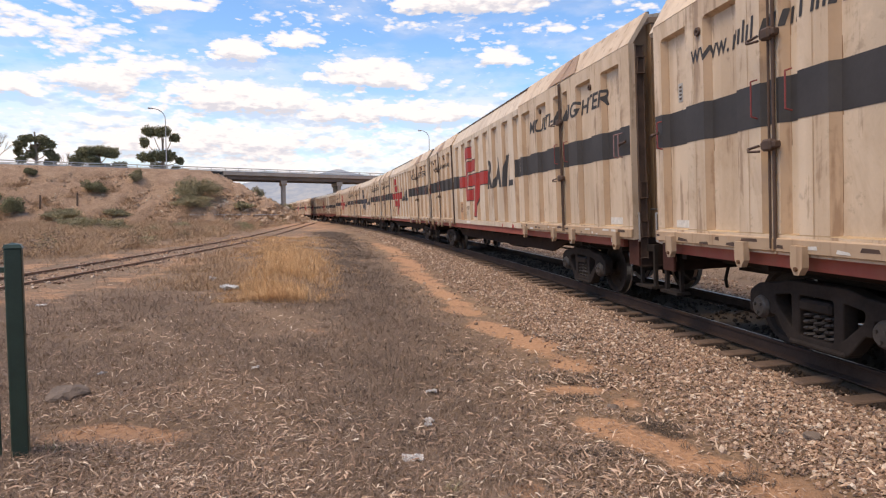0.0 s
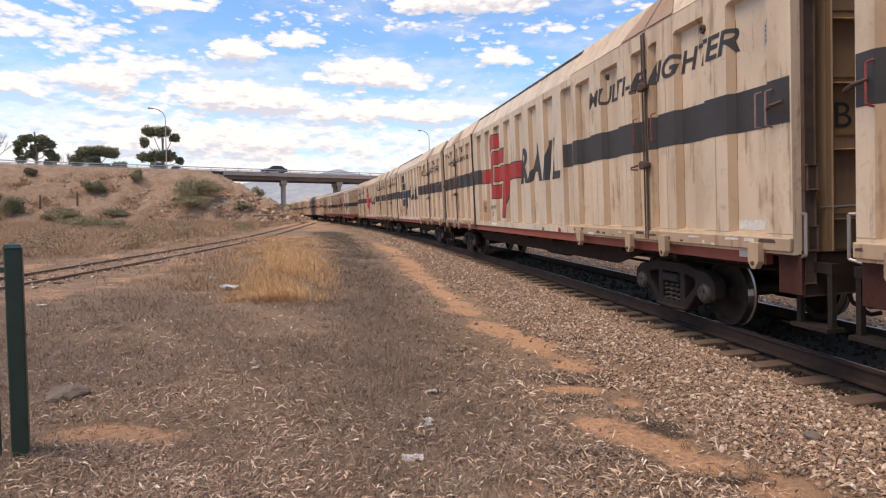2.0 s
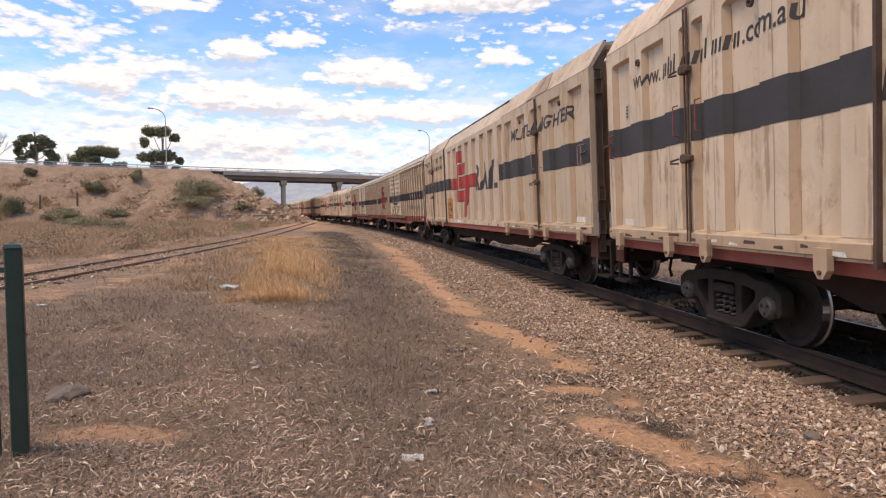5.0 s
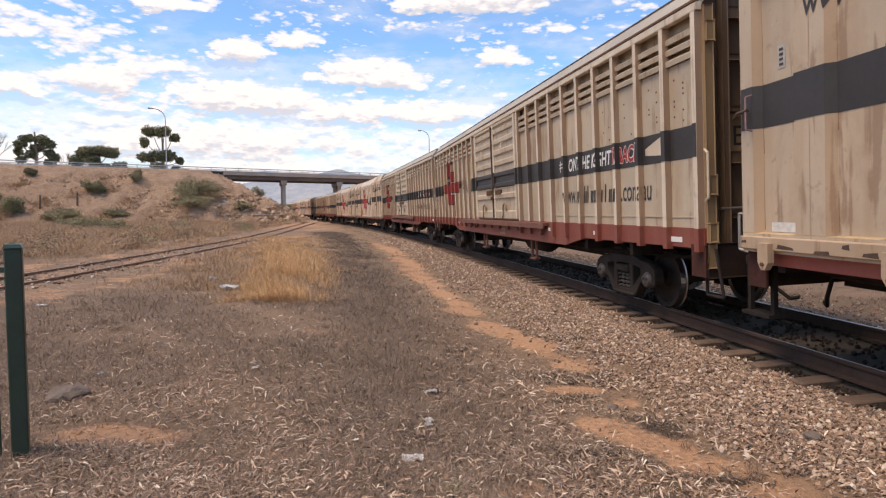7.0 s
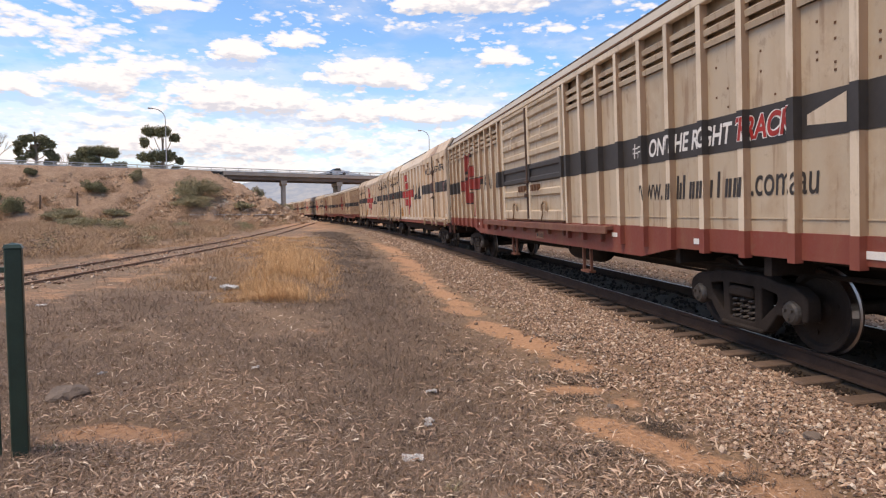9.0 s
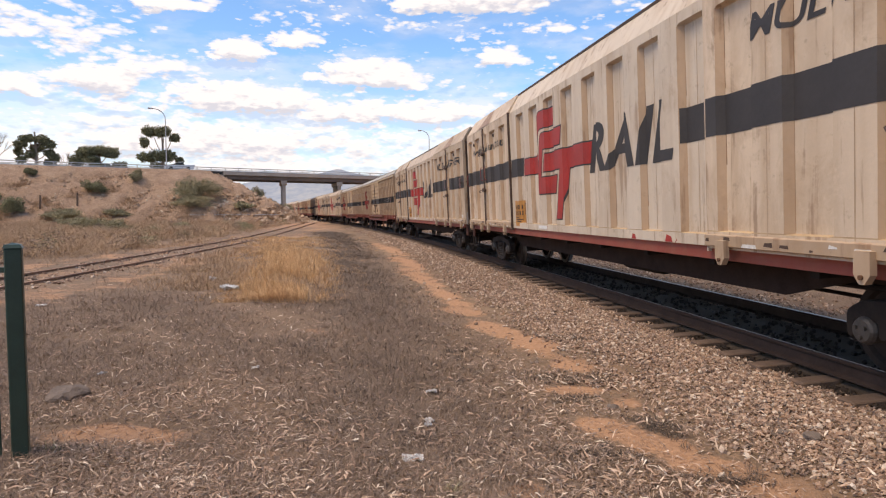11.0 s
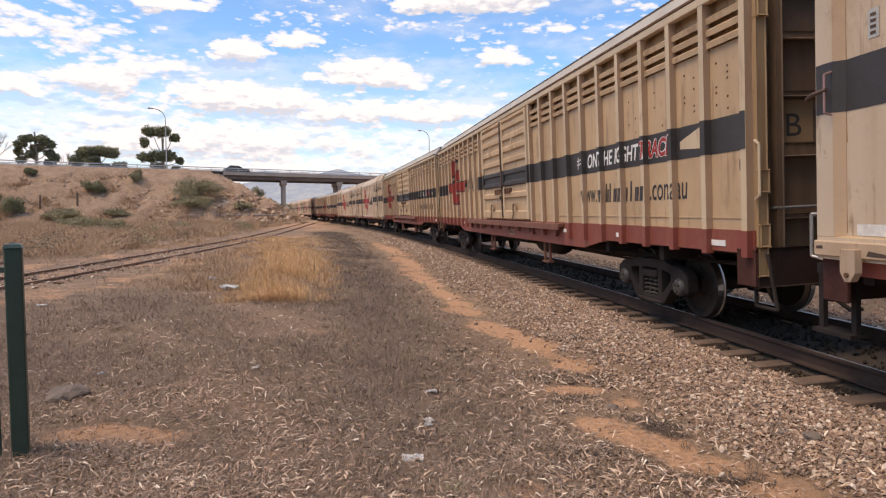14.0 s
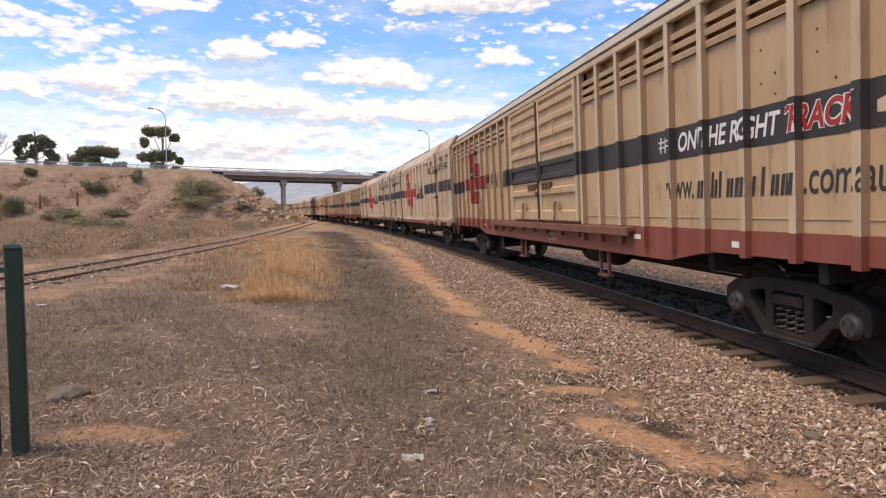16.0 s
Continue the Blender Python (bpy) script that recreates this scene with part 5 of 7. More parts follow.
    letters(w, "A", -10.46, 2.04, 0.13, 0.085, 0.0, prof, xs, 0.0, DARK_STRIPE, 0.004)
    # rivet dots on the end bays
    riv = Build()
    rng = random.Random(3)
    for a in (-10.05, -9.3, -7.0, -6.1, -5.4, -4.6, -3.9, -3.1, 7.8, 8.6, 9.4, 10.1):
        for i in range(9):
            x, z = a + rng.choice((-0.22, 0.0, 0.22)), 2.78 + 0.07 * i
            riv.box(-x - 0.012, -x + 0.012, yp, yp + 0.006, z - 0.012, z + 0.012)
    tagged(part("rivets", riv, LOCK_RUST, w), kind="stuff")
    # red sill, deeper between the bogies, and the door runner
    b = Build()
    o = [(-half, zb), (half, zb), (half, 1.10), (6.6, 1.08), (5.6, 0.90), (-5.6, 0.90), (-6.6, 1.08), (-half, 1.10)]
    b.loft([[(x, y, z) for x, z in o] for y in (1.33, 1.385)])
    part("sill", b, LOUVRE_SILL, w, "faded red sill")
    run = Build().box(-4.63, 4.45, 1.38, 1.53, 1.27, 1.34, bev=0.008)
    run.box(-4.63, 4.45, 1.50, 1.53, 1.21, 1.28)
    part("door_runner", run, SILL_BROWN, w)
    for a in np.arange(-4.2, 4.3, 0.94):
        part("runner_bracket", Build().prism([(-a - 0.04, 1.27), (-a + 0.04, 1.27), (-a + 0.04, 1.10), (-a - 0.04, 1.10)], 1.38, 1.46), SILL_BROWN, w)
    part("plate", Build().box(-0.95, -0.42, 1.386, 1.392, 0.97, 1.13), SPEED_PLATE, w, "speed limit plate")
    p, f = text_mesh("km/h", 0.09, 0.27)
    part("lettering", Build().add([(-0.62 - x, 1.395, z + 1.01) for x, z in p], f), DARK_STRIPE, w)
    part("marking", Build().box(-0.57, -0.47, 1.386, 1.395, 1.01, 1.08), DARK_STRIPE, w)
    for a in (4.72, -5.75, 7.2, -9.2, 9.9):
        part("reflector", Build().box(-a - 0.14, -a + 0.14, 1.386, 1.394, 1.16, 1.23), WHITE_PAINT, w)
    for a in (-1.84, 3.2):
        st = Build().box(-a - 0.20, -a - 0.15, 1.25, 1.30, 0.45, 0.95).box(-a + 0.15, -a + 0.20, 1.25, 1.30, 0.45, 0.95).box(-a - 0.20, -a + 0.20, 1.20, 1.34, 0.43, 0.47)
        part("step", st, SILL_BROWN, w)
    underframe(w, half - 0.05, BOGIE_GREY, 1.12, 0.14, 0.0, 0.80)
    under_gear(w, 1.6)
    for s in (-1, 1):
        part("grab_rail", Build().bent([(s * (half + 0.02), 1.38, 2.35), (s * (half + 0.12), 1.40, 2.3), (s * (half + 0.12), 1.40, 1.75), (s * (half + 0.02), 1.38, 1.70)], 0.016), LOUVRE_POST, w)
        st = Build().bent([(s * (half - 0.1), 1.3, 1.1), (s * (half - 0.1), 1.3, 0.5), (s * (half + 0.25), 1.3, 0.5), (s * (half + 0.1), 1.3, 1.1)], 0.022)
        part("shunter_step", st, BOGIE_GREY, w)
    bogie = make_bogie()
    bogie.parent = w
    bogie.location = (-7.57, 0, 0)
    other = copy_thing(bogie, pose(7.57, 0, 0))
    other.parent = w
    return w


# ---------------------------------------------------------------- scattered cover
def fast_mesh(name, v, f, mats, smooth=False):
    """A mesh from arrays; faces all of one size."""
    me = bpy.data.meshes.new(name)
    k = f.shape[1]
    me.vertices.add(len(v))
    me.vertices.foreach_set("co", np.asarray(v, np.float32).ravel())
    me.loops.add(f.size)
    me.loops.foreach_set("vertex_index", np.asarray(f, np.int32).ravel())
    me.polygons.add(len(f))
    me.polygons.foreach_set("loop_start", np.arange(0, f.size, k, dtype=np.int32))
    me.polygons.foreach_set("use_smooth", [smooth] * len(f))
    me.update(calc_edges=True)
    for m in mats if isinstance(mats, (list, tuple)) else [mats]:
        me.materials.append(m)
    return me


def island_material(name, stops, rough=0.9, bumps=0.0, scale=60, trans=0.0):
    """Colour by island, with a little mottling."""
    m, t, b = material(name, rough)
    g = node(t, "ShaderNodeNewGeometry")
    c = ramp(t, g.outputs["Random Per Island"], stops)
    n = noise_tex(t, node(t, "ShaderNodeTexCoord").outputs["Object"], scale, 3)
    c = mix(t, 0.35, c, ramp(t, n, [(0.3, tuple(x * 0.6 for x in stops[0][1])), (0.7, stops[-1][1])]))
    t.links.new(c, b.inputs["Base Color"])
    if bumps:
        bump(t, b, n, bumps, 0.01)
    b.inputs["Specular IOR Level"].default_value = 0.2
    return m


STONE = island_material("ballast_stone", [(0.0, (0.065, 0.033, 0.022)), (0.22, (0.145, 0.066, 0.039)), (0.48, (0.245, 0.122, 0.070)), (0.72, (0.37, 0.21, 0.13)), (0.88, (0.50, 0.345, 0.24)), (1.0, (0.74, 0.61, 0.49))], 0.9, 0.4, 45)
SLOPE_STONE = island_material("embankment_stone", [(0.0, (0.20, 0.115, 0.07)), (0.5, (0.40, 0.245, 0.15)), (0.85, (0.56, 0.38, 0.25)), (1.0, (0.72, 0.58, 0.44))], 0.9, 0.4, 20)
TUFT = island_material("black_weed", [(0.0, (0.05, 0.04, 0.034)), (0.6, (0.10, 0.078, 0.064)), (1.0, (0.20, 0.15, 0.115))], 0.95, 0.0, 8)
SHADED_OILY = island_material("shaded_oily_stone", [(0.0, (0.024, 0.017, 0.013)), (1.0, (0.062, 0.043, 0.031))], 0.95, 0.3, 45)
LITTER = island_material("leaf_litter", [(0.0, (0.085, 0.046, 0.033)), (0.38, (0.25, 0.125, 0.078)), (0.68, (0.46, 0.26, 0.165)), (0.87, (0.71, 0.495, 0.355)), (1.0, (0.88, 0.75, 0.60))], 0.8, 0.0, 40)
WEED = island_material("dead_weed", [(0.0, (0.13, 0.09, 0.072)), (0.5, (0.235, 0.168, 0.132)), (1.0, (0.38, 0.275, 0.20))], 0.95, 0.0, 8)
DARK_WEED = island_material("dark_weed", [(0.0, (0.10, 0.077, 0.064)), (0.5, (0.18, 0.14, 0.115)), (1.0, (0.29, 0.22, 0.17))], 0.95, 0.0, 8)
STRAW = island_material("straw_grass", [(0.0, (0.45, 0.24, 0.105)), (0.5, (0.67, 0.395, 0.195)), (1.0, (0.82, 0.56, 0.32))], 0.85, 0.0, 6)
SCRUB = island_material("dry_scrub", [(0.0, (0.22, 0.135, 0.09)), (0.5, (0.40, 0.26, 0.165)), (1.0, (0.60, 0.42, 0.265))], 0.95, 0.0, 3)
SAGE = island_material("grey_green_leaf", [(0.0, (0.17, 0.15, 0.085)), (0.5, (0.31, 0.27, 0.16)), (1.0, (0.46, 0.395, 0.245))], 0.9, 0.0, 3)
GUM_LEAF = island_material("gum_leaf", [(0.0, (0.11, 0.11, 0.064)), (0.5, (0.21, 0.205, 0.115)), (1.0, (0.34, 0.32, 0.185))], 0.85, 0.0, 2)
BARK = plain("gum_bark", (0.30, 0.24, 0.19), 0.9, var=0.3, scale=1.5)
rs = np.random.RandomState(7)


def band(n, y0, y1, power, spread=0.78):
    """Places over the camera's view wedge, thinning out with distance from the camera."""
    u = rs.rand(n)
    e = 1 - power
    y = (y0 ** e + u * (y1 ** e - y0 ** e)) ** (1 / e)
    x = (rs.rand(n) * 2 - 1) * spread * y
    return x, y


def rotations(n, tilt):
    """Random turns: spin about z, tilted by about so many radians."""
    a, b, c = rs.rand(n) * 2 * np.pi, rs.randn(n) * tilt, rs.randn(n) * tilt
    ca, sa, cb, sb, cc, sc = np.cos(a), np.sin(a), np.cos(b), np.sin(b), np.cos(c), np.sin(c)
    rz = np.stack([np.stack([ca, -sa, 0 * a], -1), np.stack([sa, ca, 0 * a], -1), np.stack([0 * a, 0 * a, 1 + 0 * a], -1)], 1)
    rx = np.stack([np.stack([1 + 0 * b, 0 * b, 0 * b], -1), np.stack([0 * b, cb, -sb], -1), np.stack([0 * b, sb, cb], -1)], 1)
    ry = np.stack([np.stack([cc, 0 * c, sc], -1), np.stack([0 * c, 1 + 0 * c, 0 * c], -1), np.stack([-sc, 0 * c, cc], -1)], 1)
    return rz @ rx @ ry


def scatter(name, proto_v, proto_f, pos, size, mat, tilt=0.4, jitter=0.0, stretch=None, label="", category=""):
    """Many small copies of one shape, joined into one mesh."""
    n, k = len(pos), len(proto_v)
    R = rotations(n, tilt)
    p = np.broadcast_to(proto_v, (n, k, 3)).copy()
    if jitter:
        p *= 1 + rs.uniform(-jitter, jitter, (n, k, 1))
    if stretch is not None:
        p *= stretch[:, None, :]
    p = np.einsum("nij,nkj->nki", R, p) * size[:, None, None] + pos[:, None, :]
    f = (np.asarray(proto_f)[None] + (np.arange(n) * k)[:, None, None]).reshape(-1, len(proto_f[0]))
    ob = new(name, fast_mesh(name, p.reshape(-1, 3), f, mat))
    return tagged(ob, label, category, kind="stuff")


# a crushed stone: a rough block with its corners pulled about
SV = np.array([(-0.85, -0.7, -0.8), (0.9, -0.8, -0.7), (0.75, 0.85, -0.8), (-0.8, 0.75, -0.75), (-0.6, -0.55, 0.75), (0.55, -0.75, 0.65), (0.75, 0.5, 0.8), (-0.75, 0.65, 0.6)])
SF = [(0, 2, 1), (0, 3, 2), (4, 5, 6), (4, 6, 7), (0, 1, 5), (0, 5, 4), (1, 2, 6), (1, 6, 5), (2, 3, 7), (2, 7, 6), (3, 0, 4), (3, 4, 7)]


def gravel_edge(s):
    return 2.95 + 0.35 * wob(s, s * 0, 0.9) + 0.2 * wob(s, s * 0, 3.3, 5)


def gravel():
    """Ballast on both sides of and between the rails."""
    xs, ys, sz = [], [], []
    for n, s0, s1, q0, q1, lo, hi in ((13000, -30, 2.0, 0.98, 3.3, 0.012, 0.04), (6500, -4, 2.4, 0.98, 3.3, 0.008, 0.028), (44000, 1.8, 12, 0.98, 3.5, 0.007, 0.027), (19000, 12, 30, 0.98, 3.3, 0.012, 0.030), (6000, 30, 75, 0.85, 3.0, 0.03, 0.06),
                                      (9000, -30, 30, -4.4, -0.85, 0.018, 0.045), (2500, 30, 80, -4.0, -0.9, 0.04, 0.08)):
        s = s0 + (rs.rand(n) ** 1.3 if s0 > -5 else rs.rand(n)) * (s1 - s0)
        d = q0 + rs.rand(n) * (q1 - q0)
        ok = (np.abs(np.abs(d) - GAUGE / 2) > 0.09) & (d < gravel_edge(s) - 0.1 + rs.randn(n) * 0.28)
        s, d = s[ok], d[ok]
        x, y, _ = track(s, -d)
        size = lo + rs.rand(len(s)) ** 2.2 * (hi - lo)
        xs.append(x), ys.append(y), sz.append(size)
    # oily stones between the rails and beside the near one, darkened with the train's shade
    n = 3200
    s, d = -20 + rs.rand(n) * 45, -0.66 + rs.rand(n) * 1.32
    m = 2600
    s, d = np.concatenate([s, -8 + rs.rand(m) * 30]), np.concatenate([d, 0.86 + rs.rand(m) * 0.2])
    x, y, _ = track(s, -d)
    z = 0.012 + rs.rand(n + m) ** 2 * 0.024
    scatter("track_bed_stones", SV, SF, np.stack([x, y, ground_z(x, y) + 0.02], -1), z, SHADED_OILY, 0.5, 0.22, None, "oily ballast between the rails with the train's shade in its colour", "gravel")
    # stones between the siding's rails
    n = 2600
    y = 8 + rs.rand(n) ** 1.3 * 40
    x = np.interp(y, _sy, _sx) + rs.uniform(-1.5, 1.5, n)
    xs.append(x), ys.append(y), sz.append(0.018 + rs.rand(n) ** 2 * 0.045)
    # stones strayed onto the path
    n = 1800
    s, d = rs.rand(n) ** 1.4 * 22 - 1, 2.7 + np.abs(rs.randn(n)) * 0.9
    x, y, _ = track(s, -d)
    xs.append(x), ys.append(y), sz.append(0.008 + rs.rand(n) ** 3 * 0.03)
    x, y, z = np.concatenate(xs), np.concatenate(ys), np.concatenate(sz)
    bare = rs.rand(len(x)) > 1.2 * np.clip(soil_zone(x, y) - 0.2, 0, 0.76)
    x, y, z = x[bare], y[bare], z[bare]
    pos = np.stack([x, y, ground_z(x, y) + z * 0.25 + rs.rand(len(x)) * 0.012], -1)
    st = np.stack([rs.uniform(0.8, 1.35, len(x)), rs.uniform(0.7, 1.1, len(x)), rs.uniform(0.5, 0.85, len(x))], -1)
    scatter("ballast_gravel", SV, SF, pos, z, STONE, 0.5, 0.3, st, "crushed beige and brown ballast stones", "gravel")



def soil_zone(x, y):
    """Where bare orange earth shows: a trodden path along the ballast and patches in the weeds."""
    d = off_track(x, y)
    w = 0.30 * wob(x, y, 1.3, 1) + 0.18 * wob(x, y, 3.7, 2) + 0.1 * wob(x, y, 9.1, 4)
    # trodden bare places, placed to fit the camera's view: x, y, half widths along and across, turn
    path = np.zeros_like(x)
    for px, py, rx, ry, turn in ((1.46, 5.30, 0.30, 0.20, -50), (1.70, 4.84, 0.34, 0.20, -50), (2.02, 4.40, 0.46, 0.22, -35), (2.35, 4.02, 0.50, 0.24, -45), (1.45, 6.5, 0.36, 0.14, 5), (1.80, 6.05, 0.20, 0.14, -70), (2.15, 7.35, 0.15, 0.25, 0),
                                 (1.60, 7.75, 0.22, 0.25, 20), (1.25, 8.65, 0.29, 0.42, 10), (0.80, 10.1, 0.30, 0.50, 15), (0.38, 12.0, 0.28, 0.7, 12), (-0.05, 14.6, 0.30, 1.0, 12), (-0.75, 18.5, 0.36, 1.8, 12), (-1.5, 24.0, 0.40, 2.2, 12), (-2.7, 32.0, 0.45, 4.0, 14), (0.45, 4.05, 0.16, 0.07, 0)):
        ca, sa = math.cos(radians(turn)), math.sin(radians(turn))
        u, v = (x - px) * ca + (y - py) * sa, -(x - px) * sa + (y - py) * ca
        long = 1.35 if py < 7.6 else 2.0
        path = np.maximum(path, 1.3 * np.exp(-((u + 0.13 * wob(x, y, 4.4, 8)) / (1.35 * rx)) ** 2 - ((v + 0.08 * wob(x, y, 6.0, 3)) / (long * ry)) ** 2))
    path = path * (0.86 + 0.26 * wob(x, y, 2.9, 14) + 0.16 * wob(x, y, 7.7, 15))
    far = np.interp(y, [12, 40, 90], [0.0, 0.25, 0.75])
    side = np.interp(np.abs(x - np.interp(y, _sy, _sx)), [1.2, 2.6, 4.5], [0.55, 0.75, 0.0])
    patch = np.clip(wob(x + 40, y, 0.9, 7) + 0.5 * wob(x, y, 2.6, 9) - 0.95, 0, 1) * 1.6
    near_post = 1.15 * np.exp(-(((x + 2.75) / 0.75) ** 2 + ((y - 5.15) / 0.26) ** 2)) + 0.8 * np.exp(-(((x + 1.4) / 0.45) ** 2 + ((y - 4.72) / 0.12) ** 2))
    return np.clip(np.maximum.reduce([path * (1 + 0.5 * w), far, side * (0.8 + w), patch, near_post]) + 0.10 * w, 0, 1)


def weed_zone(x, y):
    """Where the low grey-brown weeds stand thick."""
    d = off_track(x, y)
    w = 0.5 + 0.45 * wob(x, y, 0.75, 11) + 0.3 * wob(x, y, 2.1, 12)
    strip = np.exp(-((d - 5.4) / 0.8) ** 2) * np.interp(y, [3.5, 5, 12], [0.6, 0.8, 1])
    return np.clip((np.maximum(w, strip)) * np.interp(np.abs(d), [3.7, 4.6], [0, 1]) * np.interp(y, [3.5, 5.0, 7.0], [0.3, 0.6, 1.0]), 0, 1)


def paint_zones():
    me = ground.data
    n = len(me.vertices)
    co = np.empty(n * 3, np.float32)
    me.vertices.foreach_get("co", co)
    co = co.reshape(-1, 3)
    x, y = co[:, 0].astype(float), co[:, 1].astype(float)
    d = off_track(x, y)
    g = np.clip((3.1 - np.abs(d)) / 0.5, 0, 1)
    col = np.stack([g, soil_zone(x, y), weed_zone(x, y), np.ones(n)], -1).astype(np.float32)
    a = me.color_attributes.new("zones", "FLOAT_COLOR", "POINT")
    a.data.foreach_set("color", col.ravel())
    # mask of the painted shade: between the rails and just outside them
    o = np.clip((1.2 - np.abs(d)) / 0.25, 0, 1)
    b = me.color_attributes.new("bed_shade", "FLOAT_COLOR", "POINT")
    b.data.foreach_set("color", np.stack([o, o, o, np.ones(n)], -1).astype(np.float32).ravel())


paint_zones()
gravel()


def leaf_litter():
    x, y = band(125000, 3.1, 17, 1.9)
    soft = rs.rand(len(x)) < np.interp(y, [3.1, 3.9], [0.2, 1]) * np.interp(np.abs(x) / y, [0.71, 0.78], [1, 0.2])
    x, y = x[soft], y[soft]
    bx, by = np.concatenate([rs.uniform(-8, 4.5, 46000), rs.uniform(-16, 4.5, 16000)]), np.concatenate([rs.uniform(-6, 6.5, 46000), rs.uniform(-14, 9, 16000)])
    # of these, only the leaves outside the camera's view wedge
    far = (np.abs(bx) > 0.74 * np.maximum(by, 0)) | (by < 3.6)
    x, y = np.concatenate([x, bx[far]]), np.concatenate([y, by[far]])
    d = off_track(x, y)
    keep = (d > 1.0 + 2.2 * rs.rand(len(x)) ** 0.45) & (rs.rand(len(x)) > 0.86 * np.clip(soil_zone(x, y) * 1.6, 0, 1)) & (rs.rand(len(x)) > 0.72 * weed_zone(x, y)) & (rs.rand(len(x)) < 0.85 + 0.3 * wob(x, y, 1.9, 33))
    x, y = x[keep], y[keep]
    v = np.array([(-1, -0.05, 0.05), (-1, 0.05, 0.05), (0.05, 0.15, 0.19), (0.05, -0.13, 0.24), (1, 0.03, 0.0), (1, -0.03, 0.02)])
    f = [(0, 3, 2, 1), (3, 5, 4, 2)]
    n = len(x)
    st = np.stack([rs.uniform(0.6, 1.4, n), rs.uniform(0.4, 1.7, n), rs.uniform(-0.8, 2.6, n)], -1)
    pos = np.stack([x, y, ground_z(x, y) + 0.006 + rs.rand(n) * 0.03], -1)
    scatter("leaf_litter", v, f, pos, (0.008 + rs.rand(n) ** 1.7 * 0.038) * np.interp(y, [3, 17], [1, 1.6]), LITTER, 0.36, 0.05, st, "curled dry gum leaves and bark strips on the ground", "leaf litter")


leaf_litter()


def blades(name, x, y, z, height, width, lean, mat, label, category, bend=0.5, seg=2):
    """Thin bent pointed blades, each its own island."""
    n = len(x)
    a = rs.rand(n) * 2 * np.pi
    dx, dy = np.cos(a), np.sin(a)
    px, py = -dy, dx
    rows = []
    for k in range(seg + 1):
        t = k / seg
        off = lean * (t ** (1 + bend)) * height
        hz = height * t * (1 - 0.25 * lean * t)
        wd = width * (1 - t) * 0.55
        for sg in (-1, 1) if k < seg else (0,):
            rows.append(np.stack([x + dx * off + px * wd * sg, y + dy * off + py * wd * sg, z + hz], -1))
    v = np.stack(rows, 1)
    f0 = []
    for k in range(seg - 1):
        f0 += [(2 * k, 2 * k + 1, 2 * k + 3), (2 * k, 2 * k + 3, 2 * k + 2)]
    f0.append((2 * seg - 2, 2 * seg - 1, 2 * seg))
    m = 2 * seg + 1
    f = (np.array(f0)[None] + (np.arange(n) * m)[:, None, None]).reshape(-1, 3)
    return tagged(new(name, fast_mesh(name, v.reshape(-1, 3), f, mat)), label, category, kind="stuff")


def clumps(cx, cy, per, radius):
    n = len(cx)
    r = np.sqrt(rs.rand(n, per)) * radius[:, None]
    a = rs.rand(n, per) * 2 * np.pi
    return (cx[:, None] + r * np.cos(a)).ravel(), (cy[:, None] + r * np.sin(a)).ravel()


